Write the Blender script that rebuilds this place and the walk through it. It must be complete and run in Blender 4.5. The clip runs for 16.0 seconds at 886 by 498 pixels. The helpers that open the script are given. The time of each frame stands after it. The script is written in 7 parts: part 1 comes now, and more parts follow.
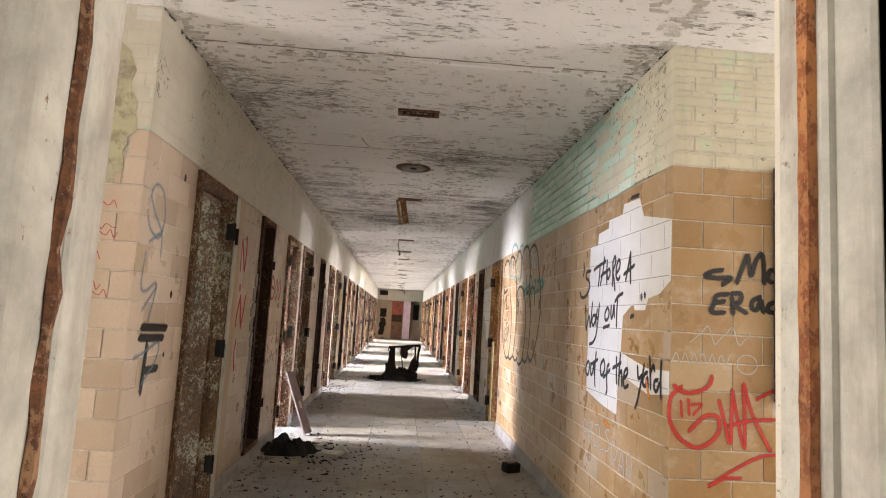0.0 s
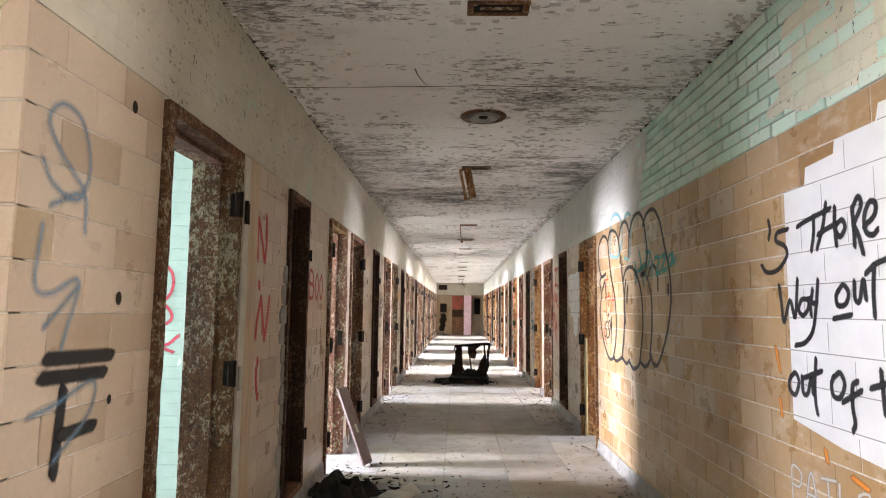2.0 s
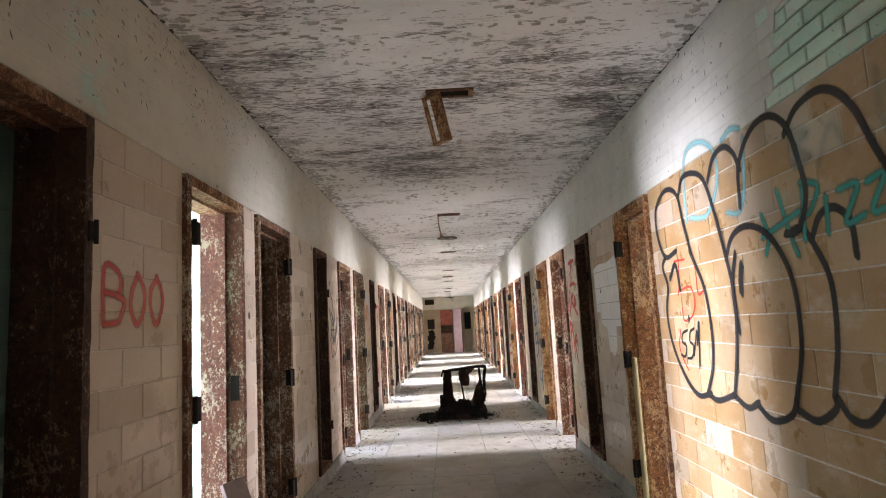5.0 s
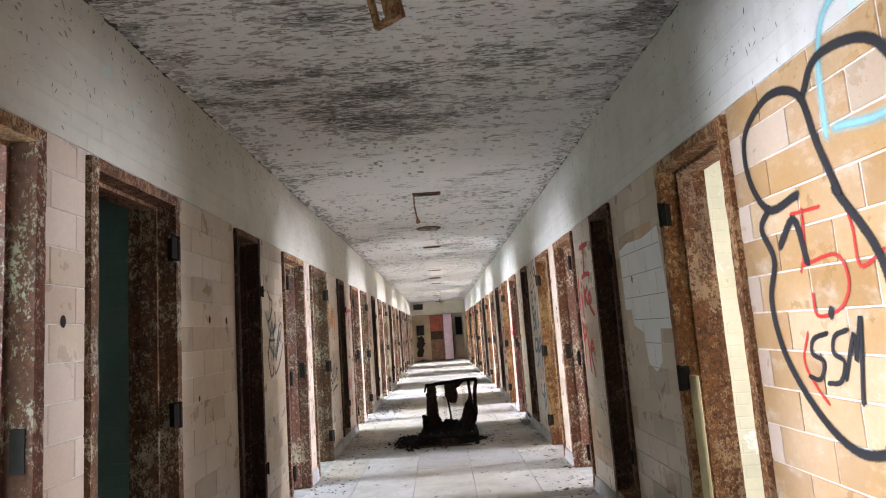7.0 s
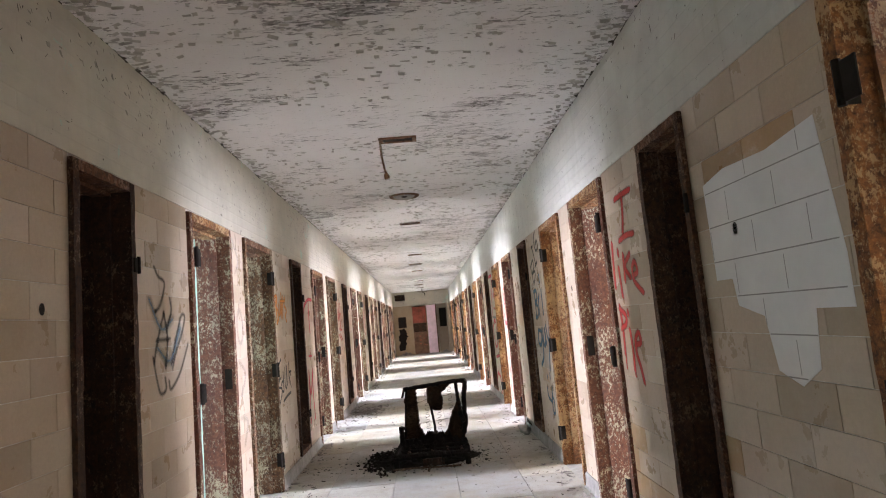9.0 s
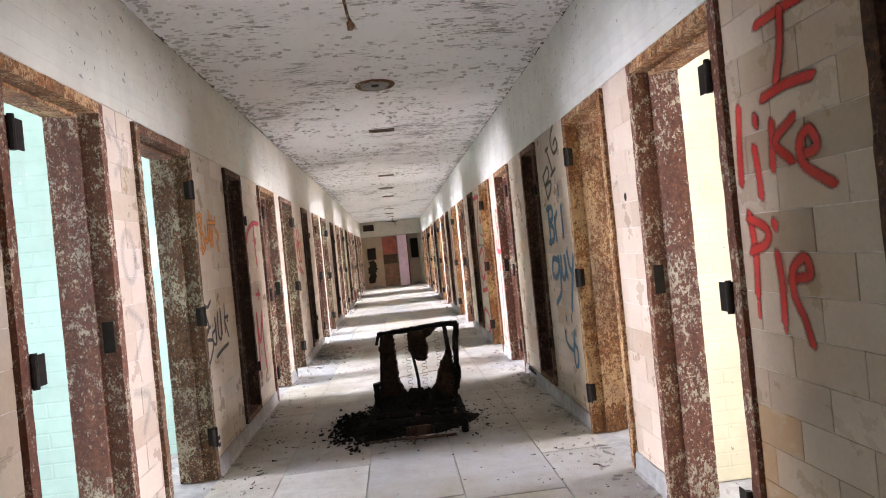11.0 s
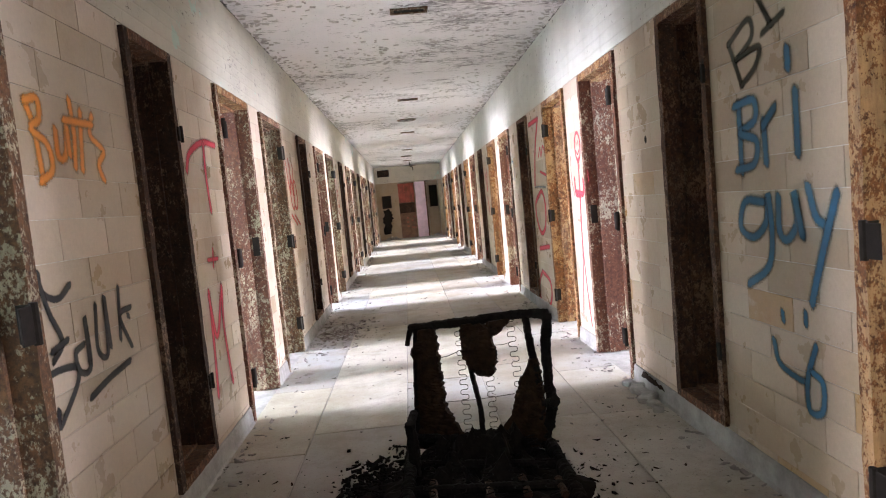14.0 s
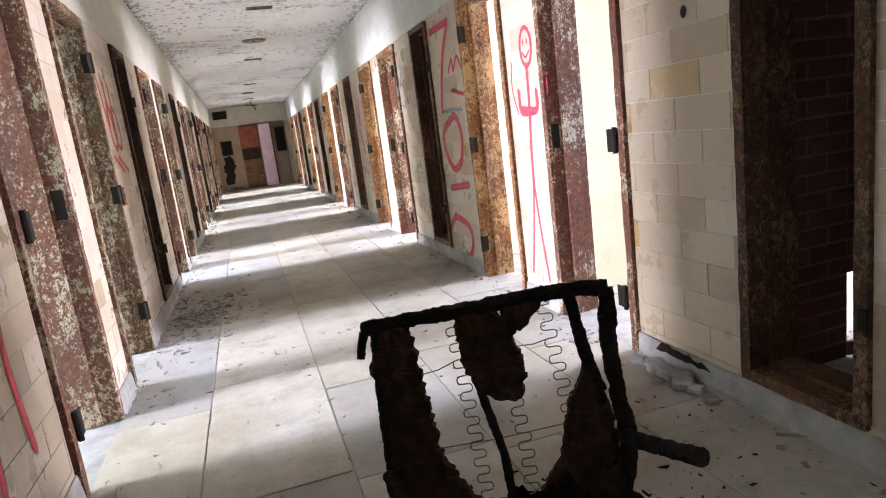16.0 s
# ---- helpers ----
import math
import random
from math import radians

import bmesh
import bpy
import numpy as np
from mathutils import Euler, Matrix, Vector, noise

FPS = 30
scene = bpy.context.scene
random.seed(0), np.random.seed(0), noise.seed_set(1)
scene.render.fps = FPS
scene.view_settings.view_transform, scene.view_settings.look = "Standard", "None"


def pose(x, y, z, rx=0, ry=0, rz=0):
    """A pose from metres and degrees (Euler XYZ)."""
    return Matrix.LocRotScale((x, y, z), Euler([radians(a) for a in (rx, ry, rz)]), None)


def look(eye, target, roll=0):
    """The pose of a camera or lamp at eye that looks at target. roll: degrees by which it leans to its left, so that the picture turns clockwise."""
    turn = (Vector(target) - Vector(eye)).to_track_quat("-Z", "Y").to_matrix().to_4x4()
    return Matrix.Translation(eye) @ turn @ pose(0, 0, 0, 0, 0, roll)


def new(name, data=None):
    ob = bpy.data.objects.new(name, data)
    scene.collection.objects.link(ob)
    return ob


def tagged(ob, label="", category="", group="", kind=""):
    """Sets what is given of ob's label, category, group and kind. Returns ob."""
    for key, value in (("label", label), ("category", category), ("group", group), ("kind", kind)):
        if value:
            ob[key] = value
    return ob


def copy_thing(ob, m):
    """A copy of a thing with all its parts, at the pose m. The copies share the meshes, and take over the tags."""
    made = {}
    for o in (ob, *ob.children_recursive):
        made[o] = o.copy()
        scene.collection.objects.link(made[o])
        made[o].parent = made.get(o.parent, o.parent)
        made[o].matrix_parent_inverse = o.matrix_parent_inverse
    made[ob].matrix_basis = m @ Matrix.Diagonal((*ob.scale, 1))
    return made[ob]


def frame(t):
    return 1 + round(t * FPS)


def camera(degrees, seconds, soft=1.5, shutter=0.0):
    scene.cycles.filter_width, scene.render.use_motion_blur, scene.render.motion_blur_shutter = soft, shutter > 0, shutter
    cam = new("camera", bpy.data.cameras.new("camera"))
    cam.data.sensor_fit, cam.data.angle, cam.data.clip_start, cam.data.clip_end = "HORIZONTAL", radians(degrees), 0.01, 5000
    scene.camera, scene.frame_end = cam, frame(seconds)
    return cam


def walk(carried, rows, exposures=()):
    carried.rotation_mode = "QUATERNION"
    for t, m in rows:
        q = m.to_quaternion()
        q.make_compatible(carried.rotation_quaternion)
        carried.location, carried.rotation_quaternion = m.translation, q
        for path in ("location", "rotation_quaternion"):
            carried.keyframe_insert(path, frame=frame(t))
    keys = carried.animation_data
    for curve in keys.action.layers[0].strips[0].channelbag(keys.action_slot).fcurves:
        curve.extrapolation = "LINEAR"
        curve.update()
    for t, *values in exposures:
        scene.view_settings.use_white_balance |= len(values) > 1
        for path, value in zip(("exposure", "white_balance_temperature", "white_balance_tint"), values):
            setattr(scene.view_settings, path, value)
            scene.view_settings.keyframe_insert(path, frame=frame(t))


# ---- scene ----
cam = camera(71.7, 16.0, soft=1.05)
PATH = [
    (0, (-0.028, 0.093, 1.36), (0.102, 2.077, 1.582), 3.3),
    (0.5, (-0.021, 0.425, 1.365), (-0.009, 2.412, 1.598), 2.7),
    (1, (-0.1, 0.814, 1.356), (-0.149, 2.799, 1.594), 2.4),
    (1.5, (-0.127, 1.179, 1.345), (-0.181, 3.168, 1.552), 1.6),
    (2, (-0.162, 1.541, 1.375), (-0.209, 3.531, 1.571), 0.6),
    (2.5, (-0.248, 1.973, 1.378), (-0.283, 3.964, 1.574), 0.1),
    (3, (-0.222, 2.331, 1.369), (-0.238, 4.32, 1.579), -0.9),
    (3.5, (-0.135, 2.694, 1.387), (-0.151, 4.682, 1.61), -1.2),
    (4, (-0.116, 3.133, 1.392), (-0.129, 5.119, 1.622), -1.9),
    (6.5, (0.035, 5.096, 1.359), (0.051, 7.079, 1.622), -3.9),
    (7, (0.068, 5.489, 1.373), (0.094, 7.472, 1.636), -4.1),
    (7.5, (0.143, 5.884, 1.372), (0.181, 7.866, 1.643), -4.5),
    (8, (0.129, 6.299, 1.375), (0.17, 8.28, 1.647), -4.6),
    (10.5, (0.081, 8.227, 1.33), (0.234, 10.221, 1.39), -5.7),
    (11, (0.016, 8.625, 1.335), (0.178, 10.618, 1.338), -5.6),
    (11.5, (0.05, 8.979, 1.324), (0.227, 10.971, 1.32), -5.6),
    (12, (0.026, 9.391, 1.302), (0.202, 11.381, 1.209), -5.7),
    (12.5, (-0.022, 9.803, 1.297), (0.153, 11.788, 1.128), -5.8),
    (13, (0.032, 10.203, 1.29), (0.202, 12.188, 1.119), -5.6),
    (13.5, (-0.049, 10.526, 1.307), (0.071, 12.516, 1.145), -5.1),
    (14, (-0.143, 10.893, 1.297), (-0.039, 12.884, 1.142), -5.4),
    (14.5, (-0.202, 11.292, 1.274), (-0.089, 13.283, 1.116), -5.6),
    (15, (-0.37, 11.632, 1.235), (-0.096, 13.606, 1.066), -6.4),
    (15.5, (-0.427, 11.97, 1.212), (0.059, 13.9, 1.015), -7.4),
    (16, (-0.454, 12.302, 1.218), (0.111, 14.182, 0.833), -7.3),
]
walk(cam, [(t, look(eye, target, roll)) for t, eye, target, roll in PATH],
     exposures=[(0, 0.68, 6630, 19), (0.6, 0.88, 6600, 18), (1.5, 0.86, 6480, 17), (2.5, 0.80, 6480, 18), (3.5, 0.86, 6530, 19), (4.2, 0.73, 6530, 20), (6.5, 0.34, 6110, 16), (7.5, 0.36, 6180, 16), (8, 0.46, 6250, 17), (9.5, 0.34, 6260, 19), (11, 0.22, 6270, 20), (12, 0.15, 6250, 20), (14, 0.19, 6230, 19), (15, 0.2, 6180, 19), (16, 0.05, 6150, 19)])

# ---- world and light ----
world = bpy.data.worlds.new("overcast_sky")
scene.world = world
world.use_nodes = True
wn = world.node_tree
sky = wn.nodes.new("ShaderNodeTexSky")
sky.sky_type = "NISHITA"
sky.sun_disc = False
sky.sun_elevation, sky.sun_rotation = radians(50), radians(200)
wn.nodes["Background"].inputs["Strength"].default_value = 0.12
wn.links.new(sky.outputs[0], wn.nodes["Background"].inputs["Color"])
sun = new("sun", bpy.data.lights.new("sun", "SUN"))
sun.data.energy, sun.data.angle, sun.data.color = 1.0, radians(12), (1.0, 0.96, 0.9)
sun.matrix_basis = look((0, 0, 10), (4.0, 5.0, 0))

WINDOW_LIGHT = 295.0         # watts of daylight through one cell window
LOBBY_LIGHT = 110.0

# ---- plan ----
HALF = 1.265                 # half the corridor's width
THICK = 0.235                # corridor walls
PERIOD = 4.064               # two cells and the pipe chase between them
CEIL = 2.785
TILE_TOP = 2.168
COURSE, LENGTH = 0.1355, 0.305
DOOR_TOP = 2.15
START, END = 3.03, 34.6      # corridor's two ends
OUTER = 5.2                  # inner face of the outer walls
OPEN_A, OPEN_N, OPEN_B = (3.755, 4.565), (5.465, 5.99), (6.745, 7.545)
JOINT = 3.615                # partition between two pairs of cells
CHASE = (5.37, 6.11)


# ---- mesh helpers ----
class Shape:
    """Gathers corners and faces of one mesh."""

    def __init__(self):
        self.v, self.f, self.m, self.slot = [], [], [], 0

    def face(self, points):
        n = len(self.v)
        self.v.extend(tuple(p) for p in points)
        self.f.append(tuple(range(n, n + len(points))))
        self.m.append(self.slot)

    def box(self, x0, x1, y0, y1, z0, z1, c=0.0, m=None):
        """A box, with chamfered edges where c is given."""
        x0, x1, y0, y1, z0, z1 = min(x0, x1), max(x0, x1), min(y0, y1), max(y0, y1), min(z0, z1), max(z0, z1)
        m = m or Matrix()
        n = len(self.v)
        if not c:
            pts = [(x, y, z) for x in (x0, x1) for y in (y0, y1) for z in (z0, z1)]
            fs = [(0, 1, 3, 2), (4, 6, 7, 5), (0, 4, 5, 1), (2, 3, 7, 6), (0, 2, 6, 4), (1, 5, 7, 3)]
        else:
            lo, hi, idx, pts = (x0, y0, z0), (x1, y1, z1), {}, []
            for s in [(a, b, d) for a in (0, 1) for b in (0, 1) for d in (0, 1)]:
                for ax in range(3):
                    p = [(hi[i] if s[i] else lo[i]) if i == ax else (hi[i] - c if s[i] else lo[i] + c) for i in range(3)]
                    idx[s, ax] = len(pts)
                    pts.append(p)
            fs = []
            for ax in range(3):
                i, j = (ax + 1) % 3, (ax + 2) % 3
                for side in (0, 1):
                    ring = []
                    for a, b in ((0, 0), (1, 0), (1, 1), (0, 1)):
                        s = [0, 0, 0]
                        s[ax], s[i], s[j] = side, a, b
                        ring.append(idx[tuple(s), ax])
                    fs.append(tuple(ring if side else ring[::-1]))
                for a in (0, 1):
                    for b in (0, 1):
                        s0, s1 = [0, 0, 0], [0, 0, 0]
                        s0[i] = s1[i] = a
                        s0[j] = s1[j] = b
                        s1[ax] = 1
                        ring = (idx[tuple(s0), i], idx[tuple(s1), i], idx[tuple(s1), j], idx[tuple(s0), j])
                        fs.append(ring if (a == b) else ring[::-1])
            for s in [(a, b, d) for a in (0, 1) for b in (0, 1) for d in (0, 1)]:
                ring = (idx[s, 0], idx[s, 1], idx[s, 2])
                fs.append(ring if sum(s) % 2 else ring[::-1])
        self.v.extend(tuple(m @ Vector(p)) for p in pts)
        for f in fs:
            self.f.append(tuple(n + i for i in f))
            self.m.append(self.slot)
        return self

    def tube(self, points, radius, sides=6, taper=None):
        """A round bar along a line of points."""
        pts = [Vector(p) for p in points]
        n0 = len(self.v)
        for i, p in enumerate(pts):
            d = (pts[min(i + 1, len(pts) - 1)] - pts[max(i - 1, 0)]).normalized()
            a = d.cross(Vector((0, 0, 1)) if abs(d.z) < 0.9 else Vector((1, 0, 0))).normalized()
            b = d.cross(a)
            r = radius * (taper[i] if taper else 1.0)
            for k in range(sides):
                t = 2 * math.pi * k / sides
                self.v.append(tuple(p + r * (math.cos(t) * a + math.sin(t) * b)))
        for i in range(len(pts) - 1):
            for k in range(sides):
                k2 = (k + 1) % sides
                a, b = n0 + i * sides, n0 + (i + 1) * sides
                self.f.append((a + k, a + k2, b + k2, b + k))
                self.m.append(self.slot)
        for base, rev in ((n0, True), (n0 + (len(pts) - 1) * sides, False)):
            ring = tuple(base + k for k in range(sides))
            self.f.append(ring[::-1] if rev else ring)
            self.m.append(self.slot)
        return self

    def extrude(self, profile, path, place):
        """Sweeps a closed outline along stations; place(u, n, s) gives the corner."""
        n0, k = len(self.v), len(profile)
        for s in path:
            for u, n in profile:
                self.v.append(tuple(place(u, n, s)))
        for i in range(len(path) - 1):
            for j in range(k):
                a, b = n0 + i * k, n0 + (i + 1) * k
                self.f.append((a + j, a + (j + 1) % k, b + (j + 1) % k, b + j))
                self.m.append(self.slot)
        self.f.append(tuple(n0 + j for j in range(k))[::-1])
        self.f.append(tuple(n0 + (len(path) - 1) * k + j for j in range(k)))
        self.m += [self.slot, self.slot]
        return self

    def mesh(self, name, *mats, smooth=False, fix=True):
        me = bpy.data.meshes.new(name)
        me.from_pydata(self.v, [], self.f)
        for mt in mats:
            me.materials.append(mt)
        if len(mats) > 1:
            me.polygons.foreach_set("material_index", self.m)
        if fix:
            bm = bmesh.new()
            bm.from_mesh(me)
            bmesh.ops.recalc_face_normals(bm, faces=bm.faces)
            bm.to_mesh(me)
            bm.free()
        if smooth:
            me.polygons.foreach_set("use_smooth", [True] * len(me.polygons))
        me.update()
        return me


def part(name, shape, material, parent=None, label="", smooth=False, m=None):
    """One mesh object from a Shape, under a thing or a part."""
    mats = material if isinstance(material, (list, tuple)) else [material]
    data = shape if isinstance(shape, bpy.types.Mesh) else shape.mesh(name, *mats, smooth=smooth)
    ob = new(name, data)
    if parent:
        ob.parent = parent
    if m is not None:
        ob.matrix_basis = m
    if label:
        ob["label"] = label
    return ob


def thing(name, label, category, group="", kind="", m=None):
    ob = new(name)
    ob.empty_display_size = 0.1
    if m is not None:
        ob.matrix_basis = m
    return tagged(ob, label, category, group, kind)


def structure(name, shape, material, label, category, smooth=False):
    return tagged(part(name, shape, material, smooth=smooth), label, category, kind="structure")


# ---- materials ----
class Mat:
    """Short hand for node materials."""

    def __init__(self, name, rough=0.8, metal=0.0, spec=0.5):
        self.mat = bpy.data.materials.new(name)
        self.mat.use_nodes = True
        self.t = self.mat.node_tree
        self.b = self.t.nodes["Principled BSDF"]
        self.b.inputs["Roughness"].default_value = rough
        self.b.inputs["Metallic"].default_value = metal
        self.b.inputs["Specular IOR Level"].default_value = spec
        self.pos = self.node("ShaderNodeNewGeometry").outputs["Position"]

    def node(self, kind, **values):
        n = self.t.nodes.new(kind)
        for k, v in values.items():
            n.inputs[k.replace("_", " ")].default_value = v
        return n

    def link(self, a, b):
        self.t.links.new(a, b)

    def scaled(self, sx, sy, sz):
        n = self.node("ShaderNodeVectorMath")
        n.operation = "MULTIPLY"
        self.link(self.pos, n.inputs[0])
        n.inputs[1].default_value = (sx, sy, sz)
        return n.outputs[0]

    def noise(self, scale, detail=4.0, rough=0.6, vec=None, distort=0.0):
        n = self.node("ShaderNodeTexNoise", Scale=scale, Detail=detail, Roughness=rough, Distortion=distort)
        self.link(vec or self.pos, n.inputs["Vector"])
        return n.outputs["Fac"]

    def ramp(self, fac, *stops):
        n = self.node("ShaderNodeValToRGB")
        el = n.color_ramp.elements
        while len(el) < len(stops):
            el.new(0.5)
        for e, (p, c) in zip(el, stops):
            e.position = p
            e.color = (*c, 1) if isinstance(c, tuple) else (c, c, c, 1)
        self.link(fac, n.inputs[0])
        return n.outputs[0]

    def mix(self, fac, a, b, mode="MIX"):
        n = self.node("ShaderNodeMix")
        n.data_type, n.blend_type = "RGBA", mode
        for i, v in ((0, fac), (6, a), (7, b)):
            sock = n.inputs[i]
            if isinstance(v, (int, float)):
                sock.default_value = v if i == 0 else (v, v, v, 1)
            elif isinstance(v, tuple):
                sock.default_value = (*v, 1)
            else:
                self.link(v, sock)
        return n.outputs[2]

    def math(self, op, a, b=0.0):
        n = self.node("ShaderNodeMath")
        n.operation = op
        for i, v in enumerate((a, b)):
            if isinstance(v, (int, float)):
                n.inputs[i].default_value = v
            else:
                self.link(v, n.inputs[i])
        return n.outputs[0]

    def pick(self):
        """A number of its own for each object and each loose piece of a mesh."""
        a = self.node("ShaderNodeObjectInfo").outputs["Random"]
        b = self.node("ShaderNodeNewGeometry").outputs["Random Per Island"]
        return self.math("FRACT", self.math("ADD", a, b))

    def bump(self, height, strength=0.3, distance=0.01):
        n = self.node("ShaderNodeBump", Strength=strength, Distance=distance)
        self.link(height, n.inputs["Height"])
        if self.b.inputs["Normal"].is_linked:
            self.link(self.b.inputs["Normal"].links[0].from_socket, n.inputs["Normal"])
        self.link(n.outputs[0], self.b.inputs["Normal"])

    def colour(self, c):
        if isinstance(c, tuple):
            self.b.inputs["Base Color"].default_value = (*c, 1)
        else:
            self.link(c, self.b.inputs["Base Color"])
        return self

    def gloss(self, sock):
        self.link(sock, self.b.inputs["Roughness"])


def tile_material(name, tones, grime=0.2, scuff=0.0):
    m = Mat(name, 0.3)
    p = m.pick()
    base = m.ramp(p, *tones)
    fine = m.ramp(m.noise(70.0, 6, 0.7), (0.3, 0.90), (0.7, 1.04))
    base = m.mix(1.0, base, fine, "MULTIPLY")
    cloud = m.ramp(m.noise(2.3, 6, 0.65), (0.40, 0.0), (0.80, 0.28))
    base = m.mix(cloud, base, (0.60, 0.54, 0.46))
    dirt = m.ramp(m.noise(1.0, 9, 0.75, m.scaled(7, 7, 2.2)), (0.50, 0.0), (0.9, grime))
    base = m.mix(dirt, base, (0.20, 0.15, 0.10))
    if scuff:
        worn = m.ramp(m.noise(1.0, 9, 0.75, m.scaled(4, 4, 7)), (0.53, 0.0), (0.72, scuff))
        base = m.mix(worn, base, (0.70, 0.66, 0.58))
    chips = m.ramp(m.noise(38.0, 5, 0.6), (0.76, 0.0), (0.775, 1.0))
    base = m.mix(m.math("MULTIPLY", chips, 0.5), base, (0.24, 0.17, 0.11))
    m.colour(base)
    m.gloss(m.ramp(m.noise(6.0, 5, 0.6), (0.3, 0.22), (0.7, 0.5)))
    m.bump(m.noise(7.0, 3), 0.08, 0.01)
    m.bump(chips, 0.3, -0.002)
    return m.mat


TILE_L = tile_material("buff_glazed_tile", [(0.0, (0.34, 0.25, 0.155)), (0.22, (0.46, 0.355, 0.25)), (0.5, (0.51, 0.41, 0.30)), (0.75, (0.45, 0.34, 0.225)), (1.0, (0.55, 0.45, 0.34))])
TILE_R = tile_material("ochre_glazed_tile", [(0.0, (0.33, 0.185, 0.065)), (0.3, (0.45, 0.29, 0.13)), (0.6, (0.39, 0.23, 0.09)), (1.0, (0.50, 0.36, 0.20))], 0.28, 0.5)
TILE_P = tile_material("pinkish_glazed_tile", [(0.0, (0.42, 0.315, 0.22)), (0.2, (0.54, 0.425, 0.325)), (0.6, (0.60, 0.485, 0.38)), (1.0, (0.51, 0.39, 0.29))], 0.15)


def mortar_material():
    m = Mat("tile_mortar", 0.9)
    m.colour(m.ramp(m.noise(30, 5), (0.3, (0.46, 0.42, 0.36)), (0.7, (0.76, 0.73, 0.67))))
    m.bump(m.noise(120, 3), 0.3, 0.003)
    return m.mat


MORTAR = mortar_material()


def painted_brick(name, paint, under, peel=0.62, spots=0.66, relief=0.7):
    """Painted brickwork, paint lost in places."""
    m = Mat(name, 0.75)
    sep = m.node("ShaderNodeSeparateXYZ")
    m.link(m.pos, sep.inputs[0])
    comb = m.node("ShaderNodeCombineXYZ")
    m.link(m.math("ADD", sep.outputs[0], sep.outputs[1]), comb.inputs[0])
    m.link(sep.outputs[2], comb.inputs[1])
    br = m.node("ShaderNodeTexBrick", Scale=1.0)
    br.inputs["Brick Width"].default_value, br.inputs["Row Height"].default_value = 0.215, 0.072
    br.inputs["Mortar Size"].default_value, br.inputs["Mortar Smooth"].default_value = 0.006, 0.6
    m.link(comb.outputs[0], br.inputs["Vector"])
    n1 = m.noise(2.2, 8, 0.68)
    lost = m.ramp(n1, (peel, 0.0), (peel + 0.02, 1.0))
    region = m.math("MULTIPLY", m.math("SUBTRACT", m.noise(1.4, 4, 0.6), 0.5), 0.45)
    fine = m.ramp(m.math("ADD", m.noise(24.0, 7, 0.7, m.scaled(1, 1, 1.6), 0.6), region), (spots, 0.0), (spots + 0.02, 1.0))
    soft = m.ramp(m.noise(4.0, 6, 0.65), (0.3, 0.80), (0.75, 1.0))
    c = m.mix(1.0, paint, soft, "MULTIPLY")
    c = m.mix(lost, c, under)
    c = m.mix(fine, c, (0.16, 0.14, 0.11))
    streak = m.ramp(m.noise(1.0, 6, 0.7, m.scaled(9, 9, 0.8)), (0.56, 0.0), (0.78, 0.4))
    c = m.mix(streak, c, (0.42, 0.40, 0.30))
    m.colour(c)
    m.bump(br.outputs["Fac"], relief, -0.006)
    m.bump(m.math("ADD", lost, fine), 0.4, -0.003)
    m.bump(m.noise(60, 4), 0.15, 0.003)
    return m.mat


UPPER = painted_brick("cream_painted_brick", (0.61, 0.575, 0.48), (0.45, 0.58, 0.50), relief=0.32)
UPPER_R = painted_brick("white_painted_brick", (0.68, 0.67, 0.61), (0.48, 0.60, 0.52), 0.66, 0.68, 0.38)
MINT_WALL = painted_brick("mint_painted_brick", (0.47, 0.63, 0.55), (0.76, 0.78, 0.72), 0.62, 0.70, 0.4)
YELLOW_WALL = painted_brick("yellow_painted_brick", (0.72, 0.67, 0.47), (0.78, 0.76, 0.66), 0.60, 0.68, 0.28)
GREEN_WALL = painted_brick("dark_green_painted_brick", (0.10, 0.25, 0.18), (0.3, 0.36, 0.3), 0.66, 0.68)
PLASTER = painted_brick("yellowed_plaster", (0.72, 0.69, 0.54), (0.60, 0.66, 0.50), 0.60, 0.64)


def mint_brick():
    m = Mat("mint_flaking_brick", 0.85)
    c = m.ramp(m.pick(), (0.0, (0.44, 0.62, 0.50)), (0.5, (0.53, 0.72, 0.60)), (1.0, (0.63, 0.74, 0.64)))
    c = m.mix(m.ramp(m.noise(22, 8, 0.7), (0.55, 0.0), (0.6, 0.8)), c, (0.66, 0.66, 0.58))
    c = m.mix(m.ramp(m.noise(35, 6, 0.7), (0.62, 0.0), (0.66, 0.8)), c, (0.22, 0.24, 0.2))
    m.colour(c)
    m.bump(m.noise(45, 6), 0.5, 0.004)
    return m.mat


MINT_BRICK = mint_brick()


def red_brick():
    m = Mat("red_brick", 0.9)
    c = m.ramp(m.pick(), (0.0, (0.24, 0.085, 0.055)), (0.5, (0.33, 0.12, 0.07)), (1.0, (0.38, 0.17, 0.11)))
    c = m.mix(m.ramp(m.noise(30, 6, 0.7), (0.5, 0.0), (0.7, 0.6)), c, (0.5, 0.33, 0.26))
    m.colour(c)
    m.bump(m.noise(60, 6), 0.5, 0.004)
    return m.mat


RED_BRICK = red_brick()



